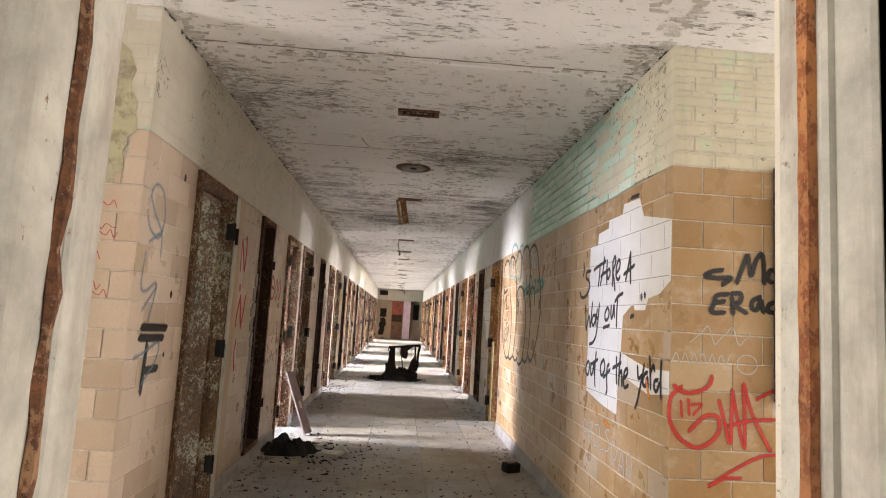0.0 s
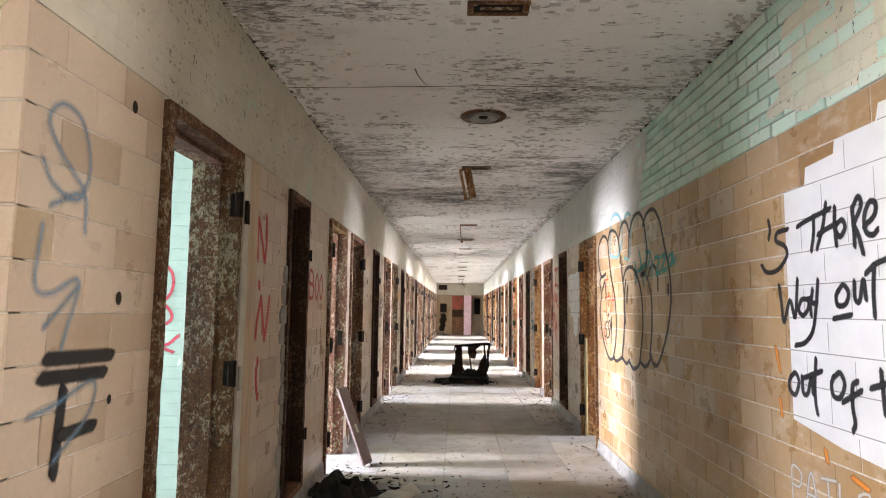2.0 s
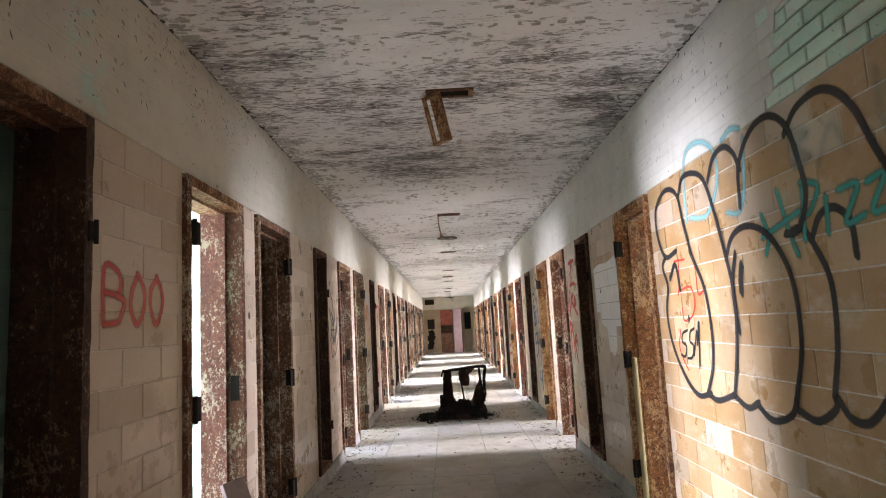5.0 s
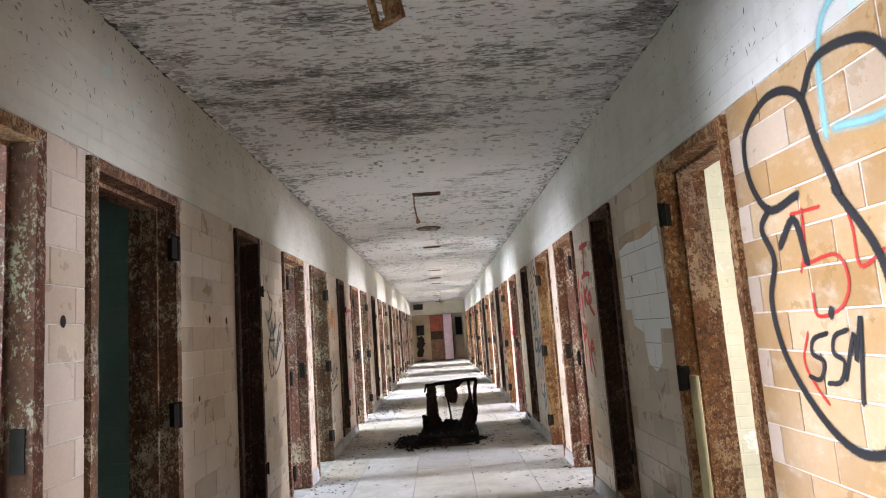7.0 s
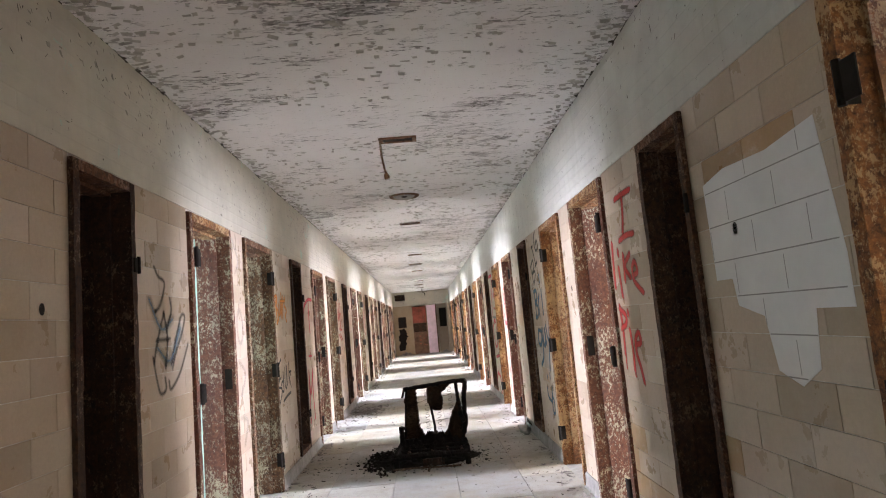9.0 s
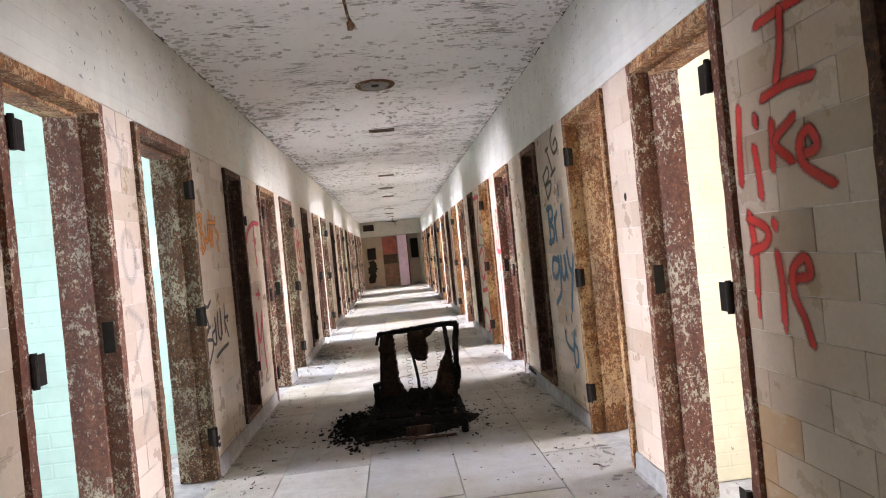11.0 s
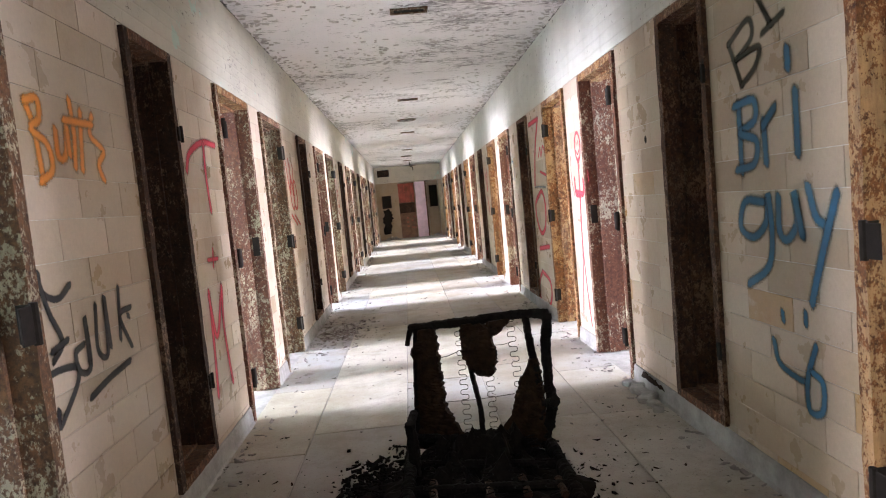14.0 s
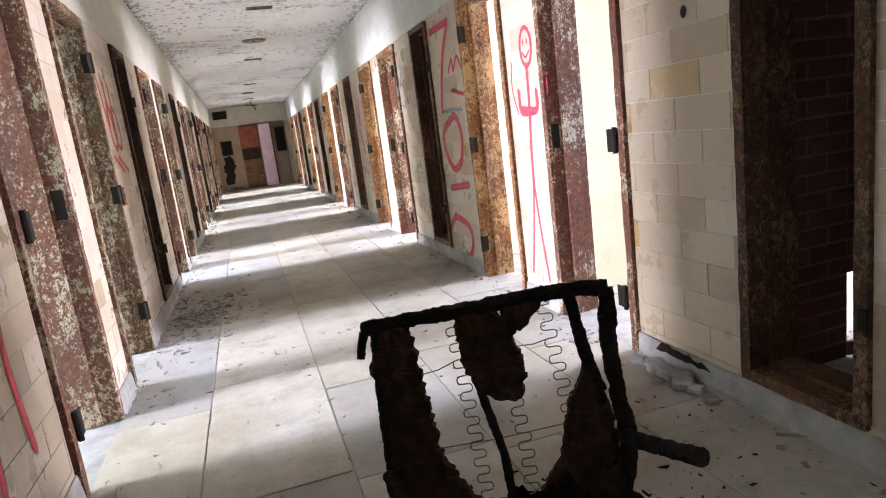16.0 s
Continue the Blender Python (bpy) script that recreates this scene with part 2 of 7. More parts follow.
def ceiling_material():
    """Board-marked concrete whose white paint is lost in short dashes across the corridor."""
    m = Mat("flaking_ceiling_paint", 0.7)
    v = m.scaled(1.0, 3.4, 1.0)
    vd = m.scaled(1.0, 2.6, 1.0)
    big = m.math("SUBTRACT", m.noise(0.8, 5, 0.62), 0.5)
    mid = m.math("SUBTRACT", m.noise(2.4, 5, 0.6, vd), 0.5)
    area = m.math("ADD", m.math("MULTIPLY", big, 0.46), m.math("MULTIPLY", mid, 0.42))
    # the worst of the flaking lies in one stretch of the corridor
    sep = m.node("ShaderNodeSeparateXYZ")
    m.link(m.pos, sep.inputs[0])
    worst = m.ramp(m.math("DIVIDE", sep.outputs[1], 40.0), (0.165, 0.0), (0.195, 0.085), (0.225, 0.085), (0.26, 0.0))
    area = m.math("ADD", area, worst)
    thin = m.ramp(m.math("ADD", m.noise(6.5, 9, 0.70, vd, 0.5), area), (0.585, 0.0), (0.66, 1.0))
    dash = m.ramp(m.math("ADD", m.noise(13.0, 7, 0.66, v, 0.35), area), (0.605, 0.0), (0.62, 1.0))
    deep = m.ramp(m.math("ADD", m.noise(22.0, 7, 0.70, v, 0.5), area), (0.66, 0.0), (0.675, 1.0))
    c = m.mix(m.ramp(m.noise(3.0, 7, 0.7), (0.35, 0.0), (0.75, 0.4)), (0.89, 0.88, 0.88), (0.80, 0.78, 0.775))
    green = m.ramp(m.noise(1.7, 6, 0.6, m.scaled(1.3, 0.9, 1)), (0.58, 0.0), (0.75, 0.4))
    c = m.mix(green, c, (0.60, 0.68, 0.62))
    brown = m.ramp(m.noise(1.1, 6, 0.6, m.scaled(0.8, 1.9, 1)), (0.60, 0.0), (0.8, 0.45))
    c = m.mix(brown, c, (0.56, 0.48, 0.42))
    c = m.mix(m.math("MULTIPLY", thin, 0.45), c, m.ramp(m.noise(30, 6), (0.3, (0.34, 0.335, 0.33)), (0.7, (0.56, 0.55, 0.54))))
    c = m.mix(m.math("MULTIPLY", dash, 0.82), c, m.ramp(m.noise(26, 5), (0.3, (0.15, 0.145, 0.14)), (0.7, (0.36, 0.35, 0.34))))
    c = m.mix(m.math("MULTIPLY", deep, 0.92), c, (0.085, 0.075, 0.068))
    pits = m.ramp(m.noise(46.0, 4, 0.55, vd), (0.685, 0.0), (0.70, 0.85))
    c = m.mix(pits, c, (0.11, 0.10, 0.09))
    m.colour(c)
    m.bump(thin, 0.4, -0.003)
    m.bump(dash, 0.8, -0.005)
    m.bump(deep, 0.8, -0.006)
    m.bump(m.noise(40, 5, 0.6, v), 0.3, 0.004)
    return m.mat


CEILING = ceiling_material()


def floor_material():
    m = Mat("worn_terrazzo_slab", 0.75)
    c = m.ramp(m.pick(), (0.0, (0.33, 0.33, 0.335)), (0.35, (0.46, 0.42, 0.35)), (0.7, (0.36, 0.365, 0.38)), (1.0, (0.54, 0.50, 0.42)))
    c = m.mix(m.ramp(m.noise(0.9, 7, 0.68), (0.40, 0.0), (0.66, 0.85)), c, (0.29, 0.25, 0.175))
    c = m.mix(m.ramp(m.noise(4.0, 9, 0.75), (0.48, 0.0), (0.72, 0.6)), c, (0.20, 0.175, 0.13))
    c = m.mix(m.ramp(m.noise(90.0, 4, 0.6), (0.60, 0.0), (0.68, 0.6)), c, (0.16, 0.14, 0.12))
    m.colour(c)
    m.gloss(m.ramp(m.noise(3.0, 5), (0.3, 0.5), (0.7, 0.85)))
    m.bump(m.noise(70, 5), 0.25, 0.003)
    m.bump(m.noise(4, 4), 0.15, 0.01)
    return m.mat


FLOOR = floor_material()


def grey_cement(name="cement", a=0.20, b=0.42, warm=0.96):
    m = Mat(name, 0.9)
    c = m.ramp(m.noise(6, 8, 0.7), (0.3, (a, a * warm, a * warm * 0.94)), (0.7, (b, b * warm, b * warm * 0.94)))
    m.colour(c)
    m.bump(m.noise(45, 6), 0.5, 0.006)
    return m.mat


CEMENT = grey_cement()


def stained_plaster():
    m = Mat("raw_scratch_plaster", 0.92)
    c = m.ramp(m.noise(2.6, 7, 0.7), (0.35, (0.34, 0.31, 0.25)), (0.55, (0.46, 0.43, 0.27)), (0.7, (0.38, 0.36, 0.31)))
    c = m.mix(m.ramp(m.noise(16, 9, 0.75), (0.5, 0.0), (0.62, 0.7)), c, (0.20, 0.18, 0.12))
    c = m.mix(m.ramp(m.noise(1.0, 6, 0.7, m.scaled(22, 22, 2.5)), (0.55, 0.0), (0.7, 0.5)), c, (0.58, 0.56, 0.42))
    m.colour(c)
    m.bump(m.noise(35, 8, 0.7), 0.6, 0.008)
    return m.mat


RAW_PLASTER = stained_plaster()
DEBRIS = grey_cement("plaster_crumbs", 0.12, 0.4, 0.9)


def rust_material(name, paint, rust, dark, cover):
    """Rusting steel with remains of old paint; cover is how much paint is left."""
    m = Mat(name, 0.8)
    v = m.scaled(1, 1, 0.7)
    n = m.noise(40, 9, 0.75, v)
    n2 = m.noise(110, 6, 0.7, v)
    big = m.noise(3.2, 5, 0.65)
    k = m.math("ADD", m.math("ADD", m.math("MULTIPLY", n, 0.62), m.math("MULTIPLY", n2, 0.45)), m.math("MULTIPLY", m.math("SUBTRACT", big, 0.5), 0.45))
    left = m.ramp(k, (cover - 0.015, 0.0), (cover + 0.035, 1.0))
    c = m.ramp(m.noise(40, 9, 0.75), (0.34, dark), (0.66, rust))
    tone = m.ramp(m.noise(9, 7, 0.7), (0.3, 0.55), (0.7, 1.0))
    c = m.mix(left, c, m.mix(1.0, paint, tone, "MULTIPLY"))
    stain = m.ramp(m.noise(1.0, 7, 0.7, m.scaled(10, 10, 1.4)), (0.45, 0.0), (0.75, 0.75))
    c = m.mix(stain, c, dark)
    m.colour(c)
    m.gloss(m.ramp(left, (0.0, 0.9), (1.0, 0.55)))
    m.bump(left, 0.5, 0.002)
    m.bump(n2, 0.5, 0.004)
    return m.mat


RUST_GREY = rust_material("flaking_grey_painted_steel", (0.52, 0.435, 0.29), (0.22, 0.10, 0.04), (0.035, 0.018, 0.011), 0.57)
RUST_ORANGE = rust_material("orange_rusting_steel", (0.60, 0.365, 0.165), (0.37, 0.15, 0.045), (0.045, 0.018, 0.010), 0.545)
RUST_RED = rust_material("maroon_flaking_steel", (0.54, 0.45, 0.30), (0.21, 0.078, 0.038), (0.06, 0.022, 0.014), 0.57)
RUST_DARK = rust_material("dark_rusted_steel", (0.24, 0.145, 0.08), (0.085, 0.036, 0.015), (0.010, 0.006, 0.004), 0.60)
RUST_BROWN = rust_material("brown_black_rusted_steel", (0.30, 0.17, 0.09), (0.15, 0.066, 0.028), (0.018, 0.010, 0.007), 0.58)
RUST_EDGE = rust_material("brown_rusted_steel", (0.36, 0.19, 0.09), (0.22, 0.088, 0.034), (0.03, 0.014, 0.009), 0.56)
FLAME_RUST = rust_material("crusted_orange_rust", (0.50, 0.20, 0.06), (0.36, 0.12, 0.04), (0.12, 0.04, 0.02), 0.52)
PALE_STEEL = rust_material("dirty_white_painted_steel", (0.56, 0.555, 0.48), (0.30, 0.15, 0.08), (0.20, 0.13, 0.09), 0.38)


def plain(name, c, rough=0.7, vary=0.25, scale=12, metal=0.0, spec=0.5):
    m = Mat(name, rough, metal, spec)
    lo = tuple(x * (1 - vary) for x in c)
    m.colour(m.ramp(m.noise(scale, 6, 0.65), (0.3, lo), (0.7, c)))
    m.bump(m.noise(scale * 5, 4), 0.2, 0.003)
    return m.mat


IRON = plain("blackened_iron", (0.020, 0.015, 0.011), 0.75, 0.5, 30, 0.0, 0.2)
CHAR = plain("charred_black", (0.016, 0.013, 0.011), 0.9, 0.6, 30, 0.0, 0.15)
CHAR_BROWN = plain("scorched_padding", (0.042, 0.024, 0.014), 0.95, 0.65, 25, 0.0, 0.15)
WIRE = plain("burnt_spring_wire", (0.16, 0.14, 0.12), 0.6, 0.4, 30, 0.6)
WOOD_PALE = plain("pale_painted_batten", (0.62, 0.60, 0.52), 0.7, 0.3, 9)
WOOD_GREY = plain("weathered_mauve_board", (0.26, 0.20, 0.19), 0.8, 0.35, 14)
CLOTH = plain("black_rag", (0.03, 0.032, 0.03), 0.95, 0.5, 14)

# ---- large structure ----
# how far the built openings stray from the even spacing (near edge, far edge)
DRIFT = {
    (-1, "B", 1): (-0.05, -0.06), (-1, "A", 2): (0.01, 0.06), (-1, "B", 2): (-0.08, -0.08), (-1, "A", 3): (0.02, 0.0), (-1, "B", 3): (-0.06, -0.06), (-1, "N", 2): (-0.02, -0.035),
    (1, "A", 1): (0.03, 0.0), (1, "N", 1): (0.025, 0.02), (1, "B", 1): (-0.07, -0.04), (1, "A", 2): (0.085, 0.045), (1, "N", 2): (0.025, 0.01),
    (1, "B", 2): (-0.065, -0.068), (1, "A", 3): (0.14, 0.103), (1, "B", 3): (-0.065, -0.065), (1, "N", 3): (0.02, 0.02),
}


def openings(side):
    """(start, end, foot, kind, bay) of each opening in a corridor wall; side -1 or 1."""
    out = []
    for k in range(0 if side < 0 else 1, 8):
        for kind, (a, b) in (("A", OPEN_A), ("N", OPEN_N), ("B", OPEN_B)):
            da, db = DRIFT.get((side, kind, min(k, 3)), (0.0, 0.0))
            a, b = a + PERIOD * k + da, b + PERIOD * k + db
            if b < END - 0.3:
                out.append((a, b, 0.12 if kind == "N" else 0.0, kind, k))
    return out


LEFT, RIGHT = openings(-1), openings(1)
MINT = (4.28, 6.36)          # stretch of bare brick above the tile, right wall


def corridor_wall(side):
    s = Shape()
    x_in, x_out = side * (HALF + 0.004), side * (HALF + THICK)
    ops = LEFT if side < 0 else RIGHT

    def lower(y0, y1, z0, z1):
        s.slot = 0
        s.box(x_in, x_out, y0, y1, z0, z1)

    y = START + 0.008
    for a, b, foot, kind, k in ops:
        lower(y, a + 0.006, 0, TILE_TOP)
        lower(a + 0.006, b - 0.006, DOOR_TOP - 0.006, TILE_TOP)
        if foot:
            lower(a + 0.006, b - 0.006, 0, foot + 0.006)
        y = b - 0.006
    lower(y, END, 0, TILE_TOP)
    s.slot = 1
    face = side * (HALF - 0.002)
    if side < 0:
        s.box(face, x_out, START, END, TILE_TOP, CEIL)
    else:
        s.box(face, x_out, MINT[1], END, TILE_TOP, CEIL)
        s.slot = 2
        s.box(side * (HALF + 0.012), x_out, START, MINT[1], TILE_TOP, CEIL)
    return s


wall_left = structure("wall_left", corridor_wall(-1), [MORTAR, UPPER], "corridor wall of buff glazed tile below flaking cream paint", "wall")
wall_right = structure("wall_right", corridor_wall(1), [MORTAR, UPPER_R, CEMENT], "corridor wall of ochre glazed tile below flaking white paint", "wall")


def floor_slabs():
    base = Shape().box(-OUTER - 0.3, OUTER + 0.3, -3.0, END + 2.5, -0.25, -0.006)
    return base


floor = structure("floor", floor_slabs(), CEMENT, "dusty concrete floor of large worn slabs", "floor")


def ceiling_shape():
    s = Shape()
    seams = [-3.0, 3.42, 5.37, 17.2, END + 2.5]
    for a, b in zip(seams, seams[1:]):
        s.box(-OUTER - 0.3, OUTER + 0.3, a + 0.006, b - 0.006, CEIL, CEIL + 0.2, 0.007)
    s.box(-OUTER - 0.3, OUTER + 0.3, -3.0, END + 2.5, CEIL + 0.19, CEIL + 0.3)
    return s


ceiling = structure("ceiling", ceiling_shape(), CEILING, "concrete ceiling with flaking white paint and dark bare patches", "ceiling")

# outer walls, with a window for each cell
DARK_CELLS = {(-1, "A", 1)}


def cells(side):
    """(near, far, kind, bay) of each cell behind a corridor wall."""
    out = []
    for a, b, foot, kind, k in (LEFT if side < 0 else RIGHT):
        if kind == "A":
            out.append((JOINT + PERIOD * k + 0.06, CHASE[0] - 0.1 + PERIOD * k, "A", k))
        if kind == "B":
            out.append((CHASE[1] + 0.1 + PERIOD * k, JOINT - 0.06 + PERIOD * (k + 1), "B", k))
    return out


WIN_W, WIN_Z0, WIN_Z1 = 0.95, 0.85, 2.3


def lit_bays(side):
    """Middles of all windows in an outer wall: two unseen ones added for the lobby, then one for each cell."""
    return [-1.4, 2.0] + [(a + b) / 2 for a, b, kind, k in cells(side) if (side, kind, k) not in DARK_CELLS]


# share of full power that these cells' window lamps get, set by eye
LAMP_SHARES = {(-1, "A", 0): 0.2, (-1, "B", 0): 0.8, (1, "A", 1): 0.28, (1, "A", 2): 0.42, (-1, "A", 2): 0.42, (-1, "B", 1): 0.45, (1, "B", 1): 0.5, (-1, "B", 2): 0.8, (-1, "A", 3): 0.8, (1, "B", 2): 0.72, (1, "A", 3): 0.75}


def daylight_share(side, c):
    for a, b, kind, k in cells(side):
        if a < c < b:
            return LAMP_SHARES.get((side, kind, k), 1.0)
    return 0.85 if side < 0 else 0.7


def outer_wall(side):
    s = Shape()
    x0, x1 = side * OUTER, side * (OUTER + 0.3)
    y = -3.0
    for c in lit_bays(side):
        s.box(x0, x1, y, c - WIN_W / 2, 0, CEIL)
        s.box(x0, x1, c - WIN_W / 2, c + WIN_W / 2, 0, WIN_Z0)
        s.box(x0, x1, c - WIN_W / 2, c + WIN_W / 2, WIN_Z1, CEIL)
        y = c + WIN_W / 2
    s.box(x0, x1, y, END + 2.5, 0, CEIL)
    return s


structure("wall_outer_left", outer_wall(-1), MINT_WALL, "mint painted brick outer wall of the cells", "wall")
structure("wall_outer_right", outer_wall(1), YELLOW_WALL, "yellow painted brick outer wall of the cells", "wall")


def partitions(side):
    """Walls between cells, and of the pipe chases; painted towards the cells."""
    s = Shape()
    x0, x1 = side * (HALF + THICK), side * OUTER
    for k in range(0 if side < 0 else 1, 9):
        j = JOINT + PERIOD * k
        if j < END - 0.5:
            s.box(x0, x1, j - 0.06, j + 0.06, 0, CEIL)
        for c in (CHASE[0] - 0.05, CHASE[1] + 0.05):
            c += PERIOD * k
            hole = side > 0 and k == 2 and c > CHASE[1] + PERIOD * 2
            if c < END - 0.3 and not hole:
                s.box(x0, x1, c - 0.05, c + 0.05, 0, CEIL)
    return s


structure("wall_partitions_left", partitions(-1), MINT_WALL, "mint painted brick partition walls between the cells", "wall")
structure("wall_partitions_right", partitions(1), YELLOW_WALL, "yellow painted brick partition walls between the cells", "wall")

# daylight in the windows
window_light = bpy.data.lights.new("window_daylight", "AREA")
window_light.shape, window_light.size, window_light.size_y = "RECTANGLE", WIN_W - 0.06, WIN_Z1 - WIN_Z0 - 0.06
window_light.energy, window_light.color = WINDOW_LIGHT, (0.88, 0.91, 1.0)
window_light.spread = radians(90)
# lamp for the unseen side windows added to brighten the lobby
lobby_light = window_light.copy()
lobby_light.energy, lobby_light.color, lobby_light.spread = LOBBY_LIGHT, (1.0, 0.95, 0.86), radians(160)

GLASS = Mat("dusty_window_glass", 0.25)
GLASS.b.inputs["Transmission Weight"].default_value = 1.0
GLASS.b.inputs["Base Color"].default_value = (0.9, 0.94, 0.92, 1)
GLASS = GLASS.mat


def window_at(x, y, side, number):
    s = Shape()
    w, h = WIN_W, WIN_Z1 - WIN_Z0
    win = thing("window_%d" % number, "steel-framed cell window with small dusty panes", "window", "cell windows", "structure", pose(x, y, WIN_Z0))
    fr = Shape()
    for a, b, c, d in ((-w / 2, -w / 2 + 0.05, 0, h), (w / 2 - 0.05, w / 2, 0, h), (-w / 2 + 0.05, w / 2 - 0.05, 0, 0.05), (-w / 2 + 0.05, w / 2 - 0.05, h - 0.05, h)):
        fr.box(0.10, 0.16, a, b, c, d, 0.004)
    for i in (1, 2):
        y0 = -w / 2 + w * i / 3
        fr.box(0.115, 0.145, y0 - 0.012, y0 + 0.012, 0.05, h - 0.05)
    for i in (1, 2, 3):
        z0 = h * i / 4
        fr.box(0.116, 0.144, -w / 2 + 0.05, w / 2 - 0.05, z0 - 0.012, z0 + 0.012)
    part("window_frame", fr, RUST_EDGE, win)
    pane = part("pane", Shape().box(0.128, 0.132, -w / 2 + 0.05, w / 2 - 0.05, 0.05, h - 0.05), GLASS, win)
    pane.visible_shadow = False
    part("window_sill", Shape().box(-0.04, 0.1, -w / 2, w / 2, 0.0, 0.03, 0.006), CEMENT, win)
    return win


window_number = 0
scaled_lights = {}
for side in (-1, 1):
    first = None
    for c in lit_bays(side):
        window_number += 1
        if first is None:
            first = window_at(OUTER, c, 1, window_number)
            m = pose(side * OUTER, c, WIN_Z0, 0, 0, 0 if side > 0 else 180)
            first.matrix_basis = m
        else:
            copy_thing(first, pose(side * OUTER, c, WIN_Z0, 0, 0, 0 if side > 0 else 180)).name = "window_%d" % window_number
        share = daylight_share(side, c)
        key = (c < START, share)
        if key not in scaled_lights:
            scaled_lights[key] = (lobby_light if c < START else window_light).copy()
            scaled_lights[key].energy *= share
        lamp = new("window_daylight", scaled_lights[key])
        lamp.matrix_basis = look((side * (OUTER + 0.09), c, (WIN_Z0 + WIN_Z1) / 2), (0, c, (WIN_Z0 + WIN_Z1) / 2 - 0.95))


# ---- entrance lobby ----
def lobby_wall(name, mat, *boxes):
    s = Shape()
    for q in boxes:
        s.box(*q)
    structure(name, s, mat, "plastered wall of the entrance lobby", "wall")


lobby_wall("wall_lobby_left", MORTAR, (-OUTER, -HALF - THICK, START + 0.004, START + 0.2, 0, CEIL))
lobby_wall("wall_lobby_right", MORTAR, (HALF + THICK, OUTER, 2.954, 3.16, 0, CEIL))
lobby_wall("wall_corner_right", MORTAR, (HALF + 0.004, HALF + THICK, 2.954, START, 0, CEIL))
lobby_wall("wall_entrance_left", UPPER, (-OUTER, -0.56, 0.80, 1.02, 0, CEIL))
lobby_wall("wall_entrance_right", UPPER, (0.56, OUTER, 0.80, 1.02, 0, CEIL))
lobby_wall("wall_entrance_head", UPPER, (-0.56, 0.56, 0.80, 1.02, 2.2, CEIL))
lobby_wall("wall_back", UPPER, (-OUTER, OUTER, -3.2, -3.0, 0, CEIL))


def end_wall():
    s = Shape()
    s.slot = 0
    s.box(-OUTER, -0.42, END, END + 0.2, 0, TILE_TOP)
    s.box(-0.42, 0.72, END + 0.9, END + 1.1, 0, TILE_TOP)
    s.box(0.72, 1.13, END + 0.5, END + 0.7, 0, TILE_TOP)
    s.box(1.13, OUTER, END, END + 0.2, 0, TILE_TOP)
    s.slot = 1
    s.box(-OUTER, OUTER, END - 0.006, END + 0.2, TILE_TOP, CEIL)
    s.box(-OUTER, OUTER, END + 2.3, END + 2.5, 0, CEIL)
    return s


structure("wall_end", end_wall(), [TILE_L, UPPER], "tiled end wall of the corridor with a broken doorway", "wall")


# ---- door frames ----
def wobble(seed, amount):
    r = random.Random(seed)
    return lambda: r.uniform(-amount, amount)


def jamb_profile(w=0.05, proud=0.022, deep=THICK - 0.015):
    return [(0, -0.002), (0, proud), (w, proud), (w, -0.07), (w + 0.016, -0.07), (w + 0.016, -0.15), (w, -0.15), (w, -deep + 0.0), (0, -deep)]


def door_frame(width, foot, faces, seed, hinge_far, narrow=False):
    """Pressed steel frame. Local: x out of the wall into the corridor, y along it, z up."""
    mat_face, mat_jamb = faces
    label = "narrow rusted steel frame of a pipe chase opening" if narrow else "rusted steel cell door frame with flaking paint, door gone"
    f = thing("door_frame", label, "door frame", "chase openings" if narrow else "cell door frames", "structure")
    w = 0.045 if narrow else 0.05
    prof = jamb_profile(w)
    top = DOOR_TOP
    rnd = wobble(seed, 0.0022)
    steps = [foot + (top - foot) * i / 30 for i in range(31)]
    for far in (False, True):
        def place(u, n, z):
            y = (width - u) if far else u
            return (n + (rnd() if n > 0 else 0), y + rnd(), z)

        part("jamb", Shape().extrude(prof, steps, place), mat_jamb, f)
    steps = [w - 0.004 + (width - 2 * w + 0.008) * i / 12 for i in range(13)]
    part("head", Shape().extrude(prof, steps, lambda u, n, y: (n + 0.001 + (rnd() if n > 0 else 0), y, top - u + rnd())), mat_face, f)
    if narrow:
        part("sill", Shape().extrude([(u, n) for u, n in prof], steps, lambda u, n, y: (n + 0.001, y, foot + u + rnd())), mat_face, f)
    sgn = -1 if hinge_far else 1
    y0 = width - w if hinge_far else w
    heights = (0.22, 1.0, 1.82) if not narrow else (0.45, 1.72)
    for z in heights:
        h = Shape()
        if narrow:
            h.box(0.020, 0.030, width - 0.03, width + 0.004, z, z + 0.07, 0.003)
            pin = Shape().tube([(0.032, width + 0.004, z - 0.006), (0.032, width + 0.004, z + 0.076)], 0.008)
        else:
            h.box(-0.02, 0.03, y0, y0 + sgn * 0.006, z, z + 0.115, 0.002)
            pin = Shape().tube([(0.034, y0 + sgn * 0.008, z - 0.004), (0.034, y0 + sgn * 0.008, z + 0.12)], 0.012, 8)
            h.box(0.028, 0.035, y0, y0 + sgn * 0.075, z + 0.002, z + 0.112, 0.002)
        leaf = part("hinge", h, IRON, f)
        part("hinge_pin", pin, IRON, leaf)
    if not narrow:
        ys = w if hinge_far else width - w
        part("strike_plate", Shape().box(-0.05, 0.0, ys - (0.001 if hinge_far else 0.004), ys + (0.004 if hinge_far else 0.001), 1.02, 1.16, 0.0015), IRON, f)
    return f


